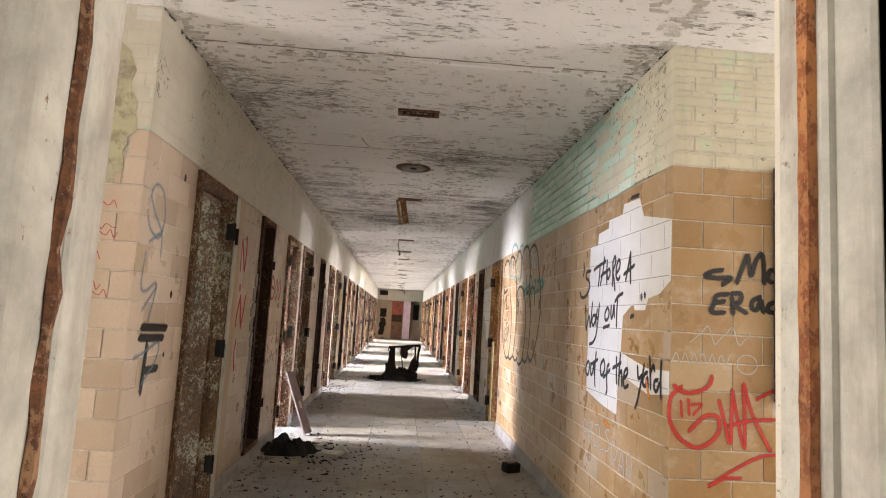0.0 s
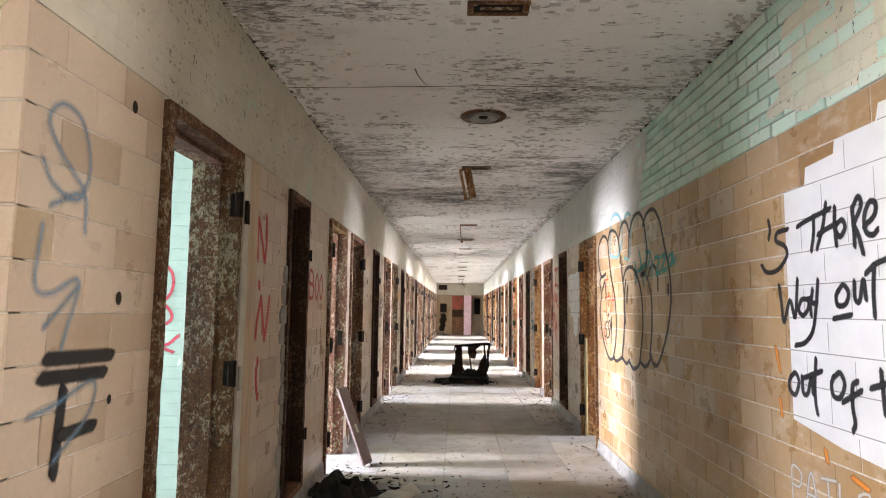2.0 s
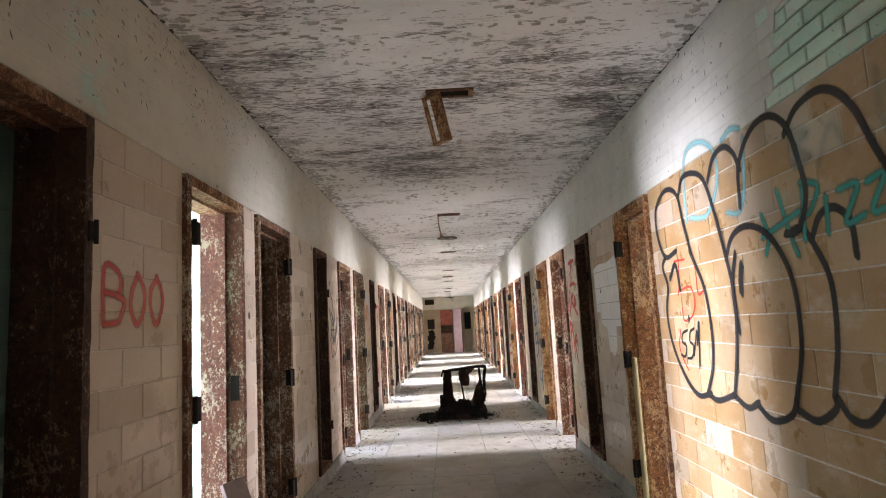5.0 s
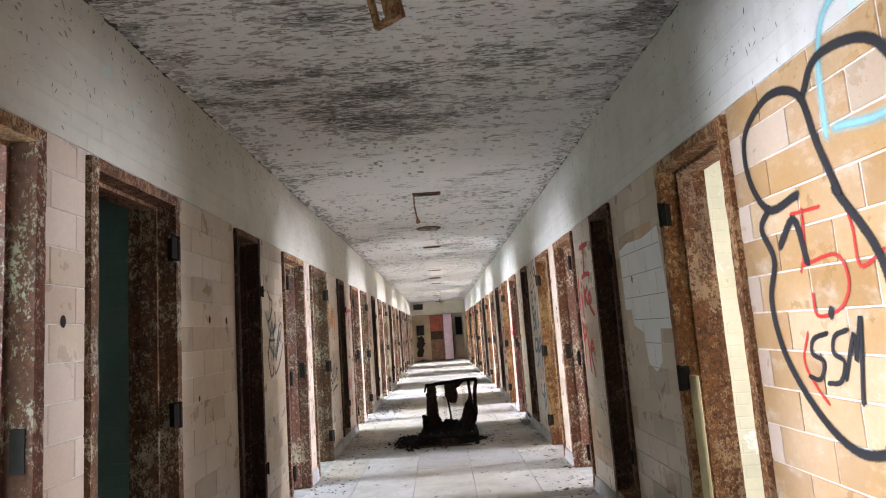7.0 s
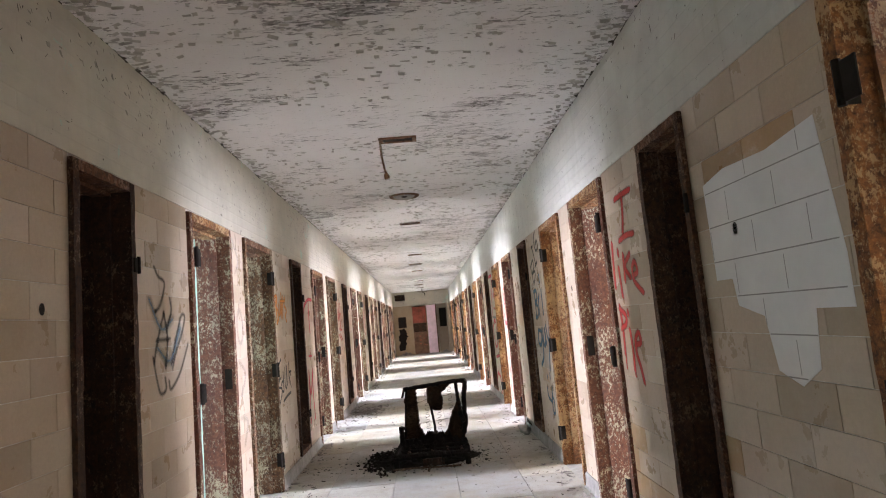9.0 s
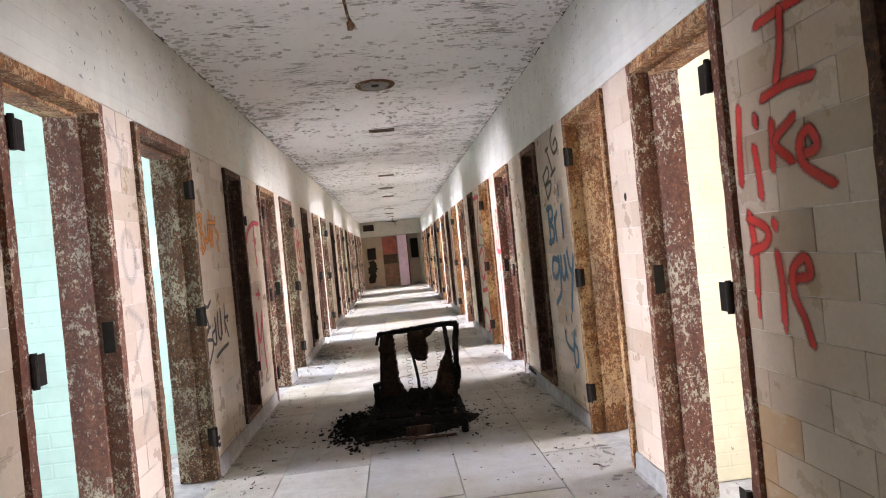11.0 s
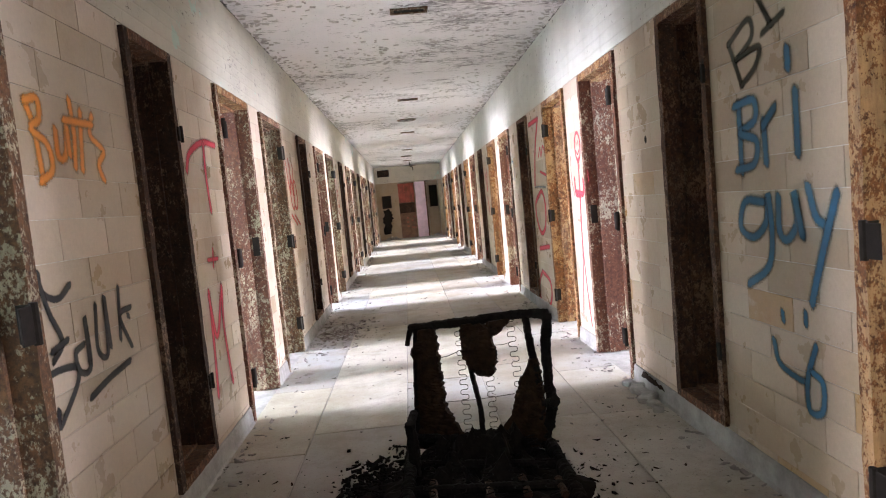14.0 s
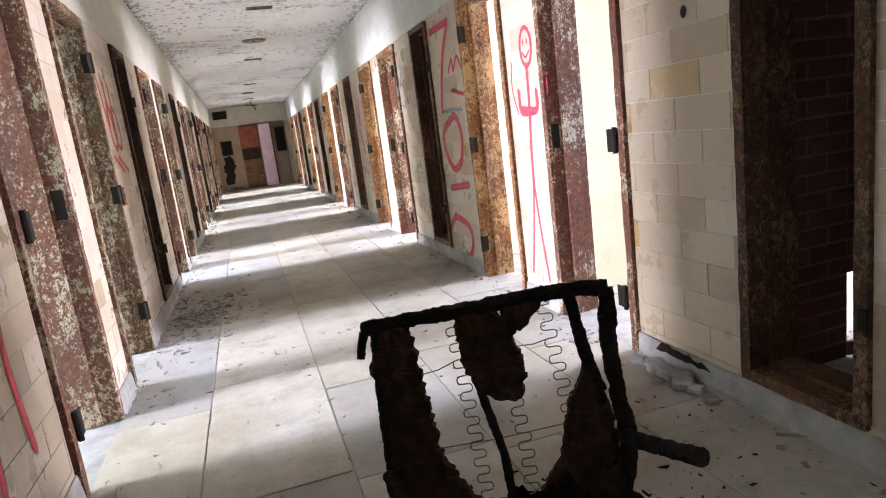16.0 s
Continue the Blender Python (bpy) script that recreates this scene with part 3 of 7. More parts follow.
FRAME_SETS = {
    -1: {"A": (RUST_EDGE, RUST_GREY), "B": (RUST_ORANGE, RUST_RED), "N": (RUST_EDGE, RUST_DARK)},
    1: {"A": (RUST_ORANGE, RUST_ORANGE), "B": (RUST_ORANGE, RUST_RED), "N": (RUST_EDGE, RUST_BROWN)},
}
for side, ops in ((-1, LEFT), (1, RIGHT)):
    built = {}
    for a, b, foot, kind, k in ops:
        # seen from the right wall's own frame the far jamb lies at its start
        far = (kind == "A") if side < 0 else (kind != "A")
        m = pose(-HALF, a, 0) if side < 0 else pose(HALF, b, 0, 0, 0, 180)
        size = (kind, round(b - a, 3))
        if size in built:
            copy_thing(built[size], m)
        else:
            f = door_frame(b - a, foot, FRAME_SETS[side][kind], 11 + ord(kind) + 50 * side, far if kind != "N" else True, kind == "N")
            f.matrix_basis = m
            built[size] = f


# ---- base of the walls ----
def base_run(name, side, y0, y1):
    prof = [(0, 0), (0.034, 0), (0.02, 0.018), (0.013, 0.10), (0.008, 0.112), (0, 0.112)]
    rnd = wobble(int(y0 * 100) + side, 0.003)
    n = max(2, int((y1 - y0) / 0.12))
    st = [y0 + (y1 - y0) * i / n for i in range(n + 1)]
    s = Shape().extrude(prof, st, lambda u, v, y: (side * (HALF - u + (rnd() if u else 0)), y, v - 0.004 + (rnd() if v else 0)))
    tagged(part(name, s, CEMENT), "chipped grey cement base along the tiled wall", "baseboard", kind="structure")


for side, ops in ((-1, LEFT), (1, RIGHT)):
    y = START
    for a, b, foot, kind, k in ops:
        if kind == "N":
            continue
        base_run("baseboard", side, y, a - 0.002)
        y = b + 0.002
    base_run("baseboard", side, y, END)

# ---- entrance lobby, details ----
def flat_plate(points, thick, place):
    """A plate with a free outline; place(u, n, v) gives the corner."""
    s = Shape()
    n = len(points)
    s.face([place(u, thick, v) for u, v in points])
    for i in range(n):
        (a, b), (c, d) = points[i], points[(i + 1) % n]
        s.face([place(a, 0, b), place(c, 0, d), place(c, thick, d), place(a, thick, b)])
    return s


def ragged(u0, v0, u1, v1, n, amount, rnd):
    """Points between two corners, torn sideways."""
    out = []
    du, dv = u1 - u0, v1 - v0
    ln = math.hypot(du, dv)
    for i in range(n):
        f = i / n
        k = rnd.uniform(-amount, amount) if i else 0
        out.append((u0 + du * f - dv / ln * k, v0 + dv * f + du / ln * k))
    return out


rag = random.Random(5)
FACE_L, FACE_R = START, 2.95

# raw plaster patch beside the left corner
outline = ragged(-1.72, 1.86, -1.40, 1.90, 6, 0.012, rag) + ragged(-1.40, 1.90, -1.33, 2.2, 8, 0.02, rag) + ragged(-1.33, 2.2, -1.44, 2.7, 10, 0.03, rag) + ragged(-1.44, 2.7, -1.72, 2.74, 4, 0.01, rag)
tagged(part("plaster_patch", flat_plate(outline, 0.006, lambda u, n, v: (u, FACE_L + 0.004 - n, v)), RAW_PLASTER), "bare grey plaster patch where wall tiles have fallen", "plaster", kind="structure")

# rusted wall cabinet, open, set in the left facing wall
cab = thing("wall_cabinet", "rusted brown steel service cabinet recessed in tiled wall", "cabinet")
x0, x1, z0, z1 = -2.36, -1.59, 1.20, 1.86
body = Shape()
for a, b, c, d in ((x0, x0 + 0.03, z0, z1), (x1 - 0.03, x1, z0, z1), (x0 + 0.03, x1 - 0.03, z0, z0 + 0.03), (x0 + 0.03, x1 - 0.03, z1 - 0.03, z1)):
    body.box(a, b, FACE_L - 0.045, FACE_L + 0.003, c, d, 0.004)
part("cabinet_frame", body, RUST_DARK, cab)
part("cabinet_back", Shape().box(x0 + 0.03, x1 - 0.03, FACE_L - 0.012, FACE_L + 0.003, z0 + 0.03, z1 - 0.03), RUST_RED, cab)
part("top_rail", Shape().box(x0 + 0.03, x1 - 0.03, FACE_L - 0.04, FACE_L - 0.012, z1 - 0.15, z1 - 0.12, 0.004), RUST_EDGE, cab)
part("lower_rail", Shape().box(x0 + 0.03, x1 - 0.03, FACE_L - 0.035, FACE_L - 0.012, z1 - 0.20, z1 - 0.185, 0.003), RUST_EDGE, cab)
part("latch_box", Shape().box(-1.84, -1.66, FACE_L - 0.075, FACE_L - 0.012, 1.235, 1.29, 0.006), PALE_STEEL, cab, "pale dented latch box")
wires = Shape()
for i in range(7):
    a = rag.uniform(-0.1, 0.1)
    wires.tube([(-1.82 + 0.03 * i - 0.1, FACE_L - 0.02, 1.60), (-1.84 + 0.02 * i - 0.1 + a, FACE_L - 0.07, 1.52 - 0.02 * i), (-1.9 + 0.03 * i, FACE_L - 0.04, 1.42 - 0.015 * i)], 0.003, 4)
part("loose_wires", wires, PALE_STEEL, cab, "cut pale electric wires")

# dark steel frame in the right facing wall
rf = thing("wall_opening_frame", "dark rusted steel frame of a service opening in the tile", "frame", kind="structure")
for a, b, c, d in ((1.775, 1.83, 1.05, 2.19), (2.5, 2.555, 1.05, 2.19), (1.83, 2.5, 2.135, 2.19), (1.83, 2.5, 1.05, 1.105)):
    part("frame_bar", Shape().box(a, b, FACE_R - 0.03, FACE_R + 0.003, c, d, 0.005), RUST_DARK, rf)
part("cover_plate", Shape().box(1.83, 2.5, FACE_R - 0.008, FACE_R + 0.003, 1.105, 2.135), RUST_DARK, rf)

# the doorway that is walked through at the start
df = thing("entrance_door_frame", "pale painted steel door frame streaked with rust", "door frame", kind="structure")
part("jamb", Shape().box(-0.60, -0.462, 0.80, 0.95, 0, 2.2, 0.006), PALE_STEEL, df)
part("stop_bead", Shape().box(-0.476, -0.455, 0.905, 0.985, 0, 2.18, 0.005), PALE_STEEL, df)
part("rust_seam", Shape().tube([(-0.460 + 0.003 * math.sin(i * 2.1), 0.886, 2.18 * i / 40) for i in range(41)], 0.011, 6, [0.6 + 0.5 * abs(math.sin(i * 1.7)) for i in range(41)]), RUST_EDGE, df, "rust seam along the frame")
part("jamb", Shape().box(0.552, 0.60, 0.80, 1.0, 0, 2.2, 0.006), PALE_STEEL, df)
part("gasket_edge", Shape().extrude([(0, 0), (0.015, 0), (0.015, 0.022), (0, 0.022)], [2.2 * i / 50 for i in range(51)], lambda u, n, z: (0.521 + u + rag.uniform(-0.002, 0.002), 0.885 + n, z)), FLAME_RUST, df, "crusted orange rust edge")
part("cream_bead", Shape().box(0.536, 0.562, 0.87, 0.92, 0, 2.2, 0.006), PALE_STEEL, df)
part("head", Shape().box(-0.60, 0.60, 0.80, 1.0, 2.2, 2.26, 0.006), PALE_STEEL, df)
dl = thing("entrance_door", "white painted steel door leaf standing open", "door")
part("leaf", Shape().box(0.585, 1.45, 0.70, 0.745, 0.02, 2.15, 0.004), PALE_STEEL, dl)
kn = Shape().tube([(0.63, 0.70, 1.22), (0.63, 0.675, 1.22), (0.63, 0.66, 1.22), (0.63, 0.635, 1.22)], 0.03, 12, [0.5, 0.5, 1.0, 0.8])
part("knob", kn, IRON, dl, "black round knob")

# plaster left on the right wall above the tile, torn along its edge
outline = [(2.95, TILE_TOP), (2.95, CEIL)] + ragged(2.95, CEIL, 4.0, CEIL, 3, 0.0, rag) + ragged(4.0, CEIL, 4.35, TILE_TOP + 0.1, 12, 0.06, rag) + ragged(4.35, TILE_TOP + 0.1, 3.6, TILE_TOP, 9, 0.03, rag)
tagged(part("plaster_coat", flat_plate(outline[:], 0.012, lambda u, n, v: (HALF + 0.012 - n, u, v)), PLASTER), "yellowed plaster coat broken away from brickwork", "plaster", kind="structure")
outline = ragged(MINT[1] + 0.02, CEIL, MINT[1] + 0.02, TILE_TOP, 2, 0.0, rag) + ragged(MINT[1] + 0.02, TILE_TOP, MINT[1] - 0.3, CEIL, 16, 0.05, rag)
tagged(part("plaster_coat", flat_plate(outline, 0.013, lambda u, n, v: (HALF + 0.012 - n, u, v)), UPPER_R), "white paint coat with a torn flaking edge", "plaster", kind="structure")


# ---- ceiling fixtures ----
def light_box(y, kind):
    t = thing("ceiling_light_box", "rusted steel ceiling light box, lamp and cover missing" if kind != "cover" else "rusted steel light box with its cover hanging down", "ceiling light", "ceiling light boxes")
    w, d, z = 0.29, 0.13, CEIL
    x0, x1, y0, y1 = -w / 2 + 0.02, w / 2 + 0.02, y - d / 2, y + d / 2
    for a, b, c, e in ((x0, x1, y0, y0 + 0.022), (x0, x1, y1 - 0.022, y1), (x0, x0 + 0.03, y0 + 0.022, y1 - 0.022), (x1 - 0.03, x1, y0 + 0.022, y1 - 0.022)):
        part("flange", Shape().box(a, b, c, e, z - 0.012, z + 0.001, 0.002), RUST_EDGE if kind != "plate" else RUST_GREY, t)
    part("well", Shape().box(x0 + 0.03, x1 - 0.03, y0 + 0.022, y1 - 0.022, z - 0.004, z + 0.0005), IRON, t, "dark empty well")
    if kind == "box":
        part("lamp_bracket", Shape().box(x0 + 0.06, x1 - 0.05, y - 0.012, y + 0.01, z - 0.011, z - 0.004, 0.002), RUST_GREY, t)
    if kind == "cover":
        c = Shape()
        m = Matrix.Translation((x0 + 0.03, y, z - 0.010)) @ Matrix.Rotation(radians(-11), 4, "Y") @ Matrix.Rotation(radians(62), 4, "Z")
        for a, b, e, f in ((-0.06, -0.042, -0.31, 0), (0.042, 0.06, -0.31, 0), (-0.042, 0.042, -0.018, 0), (-0.042, 0.042, -0.31, -0.292)):
            c.box(-0.016, 0.016, a, b, e, f, 0.002, m)
        c.box(-0.004, 0.004, -0.042, 0.012, -0.292, -0.018, 0.0, m)
        part("hanging_cover", c, RUST_ORANGE, t, "rusted cover frame hanging by one end")
    if kind == "strip":
        part("hanging_strip", Shape().tube([(x0 + 0.01, y, z - 0.008), (x0 + 0.012, y + 0.02, z - 0.12), (x0 + 0.03, y + 0.03, z - 0.24), (x0 + 0.06, y + 0.04, z - 0.29)], 0.009, 6), RUST_GREY, t, "bent hanging metal strip")
        part("loose_end", Shape().box(x0 + 0.02, x0 + 0.05, y + 0.015, y + 0.05, z - 0.30, z - 0.26, 0.004), RUST_EDGE, t)
    return t


for y, kind in ((4.29, "box"), (7.55, "cover"), (11.70, "strip"), (15.75, "plate"), (19.78, "plate"), (23.76, "plate"), (27.8, "plate"), (31.9, "plate")):
    light_box(y, kind)


def vent_disc(y):
    t = thing("ceiling_vent", "round grey ceiling vent cover with dark centre", "ceiling vent", "round ceiling vents")
    for name, prof, mat in (("rim", [(0.170, 0.001), (0.165, -0.010), (0.145, -0.016), (0.125, -0.010), (0.122, 0.001)], RUST_GREY),
                            ("cone", [(0.123, -0.002), (0.10, -0.022), (0.05, -0.012), (0.035, -0.006)], CEMENT),
                            ("hub", [(0.036, -0.004), (0.03, -0.014), (0.0, -0.016)], IRON)):
        s = Shape()
        n = 28
        for i in range(n):
            a, b = 2 * math.pi * i / n, 2 * math.pi * (i + 1) / n
            for (r0, h0), (r1, h1) in zip(prof, prof[1:]):
                s.face([(r0 * math.cos(a), r0 * math.sin(a), h0), (r0 * math.cos(b), r0 * math.sin(b), h0), (r1 * math.cos(b), r1 * math.sin(b), h1), (r1 * math.cos(a), r1 * math.sin(a), h1)])
        ob = part(name, s, mat, t)
    t.matrix_basis = pose(0.02, y, CEIL)
    return t


vent = vent_disc(5.92)
for y in (13.84, 21.9, 30.0):
    copy_thing(vent, pose(0.0, y, CEIL))

# ---- timber round the first door, left ----
tb = thing("timber_batten", "raw orange-brown timber board nailed beside door frame", "board", kind="structure")
TIMBER = Mat("stained_plywood", 0.75)
streaks = TIMBER.ramp(TIMBER.noise(1.0, 8, 0.7, TIMBER.scaled(14, 14, 1.3)), (0.50, 0.0), (0.68, 0.8))
TIMBER.colour(TIMBER.mix(streaks, TIMBER.ramp(TIMBER.noise(1.0, 6, 0.6, TIMBER.scaled(60, 60, 3)), (0.3, (0.46, 0.35, 0.24)), (0.7, (0.56, 0.44, 0.31))), (0.34, 0.17, 0.10)))
TIMBER.bump(TIMBER.noise(1.0, 5, 0.6, TIMBER.scaled(90, 90, 4)), 0.25, 0.003)
TIMBER = TIMBER.mat
for z0, z1 in ((0.02, 1.102), (1.109, TILE_TOP - 0.008)):
    part("board", Shape().box(-HALF - 0.001, -HALF + 0.006, 4.678, 4.866, z0, z1, 0.002), TIMBER, tb)
part("pale_batten", Shape().box(-HALF - 0.001, -HALF + 0.022, 4.598, 4.672, 0.02, TILE_TOP - 0.02, 0.004), WOOD_PALE, tb, "pale painted batten")
for z in (0.97, 1.80):
    h = Shape().box(-HALF + 0.021, -HALF + 0.027, 4.60, 4.665, z, z + 0.11, 0.002)
    h.tube([(-HALF + 0.032, 4.60, z - 0.004), (-HALF + 0.032, 4.60, z + 0.114)], 0.011, 8)
    part("hinge", h, PALE_STEEL if z < 1 else IRON, tb)

# broken tile edge beside the first pipe chase, left
rg = random.Random(8)
for i in range(12):
    z = 0.15 + i * 0.125
    w = rg.uniform(0.04, 0.12)
    lump = Shape()
    pts = [(5.466 - w + rg.uniform(-0.01, 0.02), z), (5.470, z), (5.470, z + 0.118), (5.466 - w * rg.uniform(0.5, 1.1), z + 0.118), (5.466 - w * 1.1, z + 0.06)]
    tagged(part("mortar_lump", flat_plate(pts, rg.uniform(0.004, 0.014), lambda u, n, v: (-HALF + n, u, v)), CEMENT), "rough grey mortar where tile edge broke off", "mortar", "mortar lumps by the chase", "structure")

# ---- loose things on the floor ----
pl = thing("loose_plank", "weathered mauve-grey board leaning on the wall by doorway", "plank")
axis = (Vector((-1.19, 7.17, 0.62)) - Vector((-0.94, 7.10, 0.0))).normalized()
side_v = Vector((0.30, 0.95, 0)).normalized()
nrm = axis.cross(side_v).normalized()
side_v = nrm.cross(axis)
mp = Matrix((side_v, nrm, axis)).transposed().to_4x4()
mp.translation = (-0.94, 7.10, 0.012)
part("board", Shape().box(-0.085, 0.085, -0.011, 0.011, 0, 0.70, 0.003, mp), WOOD_GREY, pl)
part("label_scrap", Shape().box(-0.02, 0.02, -0.0125, -0.0105, 0.28, 0.36, 0, mp), WOOD_PALE, pl, "pale paper scrap")


def lumpy(cx, cy, rx, ry, h, seed, n=26, rings=9, rough=0.35, base=0.0, power=1.6):
    """A heap with an uneven outline and folds."""
    s = Shape()
    grid = []
    for i in range(rings + 1):
        f = i / rings
        row = []
        for k in range(n):
            a = 2 * math.pi * k / n
            edge = 1 + rough * noise.noise(Vector((math.cos(a) * 1.6, math.sin(a) * 1.6, seed)))
            x, y = cx + rx * f * edge * math.cos(a), cy + ry * f * edge * math.sin(a)
            bump = 0.75 + 0.9 * noise.noise(Vector((x * 9, y * 9, seed))) + 0.4 * noise.noise(Vector((x * 24, y * 24, seed + 3)))
            row.append((x, y, base + max(0.0, h * (1 - f ** power) * bump) if i < rings else base - 0.004))
        grid.append(row)
    for i in range(rings):
        for k in range(n):
            k2 = (k + 1) % n
            s.face([grid[i][k], grid[i][k2], grid[i + 1][k2], grid[i + 1][k]])
    return s


tagged(part("rag", lumpy(-1.0, 6.20, 0.26, 0.16, 0.13, 2.0, 40, 14, 0.5, 0.0, 5.0), CLOTH), "crumpled black cloth or bag lying against the wall", "rag")
tagged(part("paper_scrap", flat_plate([(-0.72, 6.10), (-0.52, 6.06), (-0.46, 6.2), (-0.66, 6.27)], 0.025, lambda u, n, v: (u, v, n + 0.004 + 0.2 * (u + 0.6) ** 2)), WOOD_PALE), "pale crumpled paper scrap on the floor", "paper")
tagged(part("paper_scrap", lumpy(-0.52, 6.32, 0.1, 0.07, 0.06, 7.0), WOOD_PALE), "pale crumpled paper scrap beside black rag", "paper")
blk = thing("broken_block", "dark broken masonry block beside the wall base", "block")
part("body", Shape().box(-0.075, 0.075, -0.055, 0.055, 0, 0.085, 0.012, pose(1.08, 5.80, 0.0, 0, 0, 25)), IRON, blk)
part("pale_chip", Shape().box(-0.03, 0.04, -0.03, 0.02, 0.084, 0.095, 0.004, pose(1.07, 5.80, 0.0, 0, 0, 40)), DEBRIS, blk, "pale broken face")


def scatter(name, label, category, mat, n, area, size, seed, height=0.4, floor_z=0.0):
    """Many small broken bits lying about; area(r) gives a place."""
    r = random.Random(seed)
    s = Shape()
    for i in range(n):
        x, y = area(r)
        a = size * r.uniform(0.25, 1.0) ** 1.5
        k = r.randint(3, 5)
        t0 = r.uniform(0, 6.28)
        lift = a * height * r.uniform(0.3, 1.0)
        tilt, tw = r.uniform(-0.5, 0.5), r.uniform(-0.5, 0.5)
        asp, turn = r.uniform(0.9, 3.2), r.uniform(0, 3.14)
        ring = [(asp * a * r.uniform(0.6, 1.1) * math.cos(t0 + 6.28 * j / k), a * r.uniform(0.4, 1.0) * math.sin(t0 + 6.28 * j / k)) for j in range(k)]
        ring = [(u * math.cos(turn) - v * math.sin(turn), u * math.sin(turn) + v * math.cos(turn)) for u, v in ring]
        top = [(x + u, y + v, floor_z + lift + max(-lift * 0.8, tilt * u + tw * v)) for u, v in ring]
        s.face(top)
        for j in range(k):
            p, q = top[j], top[(j + 1) % k]
            s.face([p, (p[0], p[1], floor_z - 0.001), (q[0], q[1], floor_z - 0.001), q])
    ob = part(name, s.mesh(name, mat, fix=False), mat)
    return tagged(ob, label, category, kind="stuff")


def along(side):
    return lambda r: (side * (HALF - 0.03 - abs(r.gauss(0, 0.11))), r.uniform(3.2, 33))


scatter("floor_crumbs", "grey plaster crumbs and paint flakes on the floor", "debris", DEBRIS, 1300, lambda r: (r.uniform(-1.2, 1.2), 3.1 + 18 * r.random() ** 1.3), 0.012, 31)
scatter("wall_crumbs", "plaster crumbs gathered along the wall base", "debris", DEBRIS, 900, along(-1), 0.02, 32)
scatter("wall_crumbs", "plaster crumbs gathered along the wall base", "debris", DEBRIS, 900, along(1), 0.02, 33)
scatter("dark_chips", "dark chips and grit round the rag heap", "debris", CHAR, 260, lambda r: (-0.75 + r.gauss(0, 0.28), 6.3 + r.gauss(0, 0.3)), 0.018, 34)
scatter("cell_rubble", "pale flakes and rubble on the cell floors", "debris", DEBRIS, 1500, lambda r: (r.choice((-1, 1)) * r.uniform(1.55, 3.4), r.uniform(7.8, 20)), 0.022, 35, 0.3, -0.006)


# ---- burnt chair ----
BASE = Vector((0.10, 13.55, 0.0))
chair = thing("burnt_armchair", "charred armchair frame with bare springs standing on ash", "armchair", m=pose(*BASE))
rb = random.Random(21)
# the back: a plane through its top rail, leaning away from the seat and twisted on it
RAIL_END = Vector((-0.182, 14.155, 0.644))
ALONG = Vector((0.901, -0.419, 0.108))
OUTWARD = Vector((-0.4217, -0.907, 0.0))
DOWN = Vector((0, 0, -1)) + 0.3 * OUTWARD


def on_back(u, v, off=0.0):
    """A place on the chair's back: u along the top rail, v down the back, off towards the seat."""
    return RAIL_END + ALONG * u + DOWN * v + OUTWARD * off


def chair_part(name, shape, material, label="", smooth=False):
    return part(name, shape, material, chair, label, smooth, Matrix.Translation(-BASE))


def charred(points, radius, sides=9, lumps=0.24):
    """A burnt, pitted bar along a line."""
    out = []
    pts = [Vector(p) for p in points]
    for a, b in zip(pts, pts[1:]):
        n = max(2, int((b - a).length / 0.008))
        out += [a.lerp(b, i / n) for i in range(n)]
    out.append(pts[-1])
    s0 = rb.uniform(0, 50)
    sh = Shape().tube(out, radius, sides)
    # alligatored char: every corner pushed in or out on its own
    for i, v in enumerate(sh.v):
        c = out[i // sides]
        q = Vector((s0 + v[0] * 30, v[1] * 30, v[2] * 30))
        k = 1 + lumps * (1.1 * noise.noise(q) + 0.9 * noise.noise(q * 3.1))
        sh.v[i] = tuple(c + (Vector(v) - c) * k)
    return sh


def back_bar(name, radius, *uv):
    chair_part(name, charred([on_back(u, v) for u, v in uv], radius), CHAR)


back_bar("top_rail", 0.024, (-0.01, 0.012), (0.16, 0.008), (0.32, 0.012), (0.56, 0.006), (0.752, 0.022))
back_bar("drooping_end", 0.014, (-0.006, 0.02), (-0.018, 0.06), (-0.022, 0.098))
back_bar("back_post", 0.025, (0.748, 0.022), (0.738, 0.176), (0.748, 0.33), (0.770, 0.44), (0.735, 0.585))
back_bar("inner_post", 0.019, (0.636, 0.02), (0.667, 0.193), (0.694, 0.296), (0.712, 0.42), (0.72, 0.56))
back_bar("back_post", 0.019, (0.032, 0.02), (0.036, 0.2), (0.05, 0.385), (0.055, 0.52), (0.036, 0.60))
back_bar("middle_post", 0.0135, (0.30, 0.02), (0.335, 0.208), (0.368, 0.314), (0.401, 0.43), (0.422, 0.61))


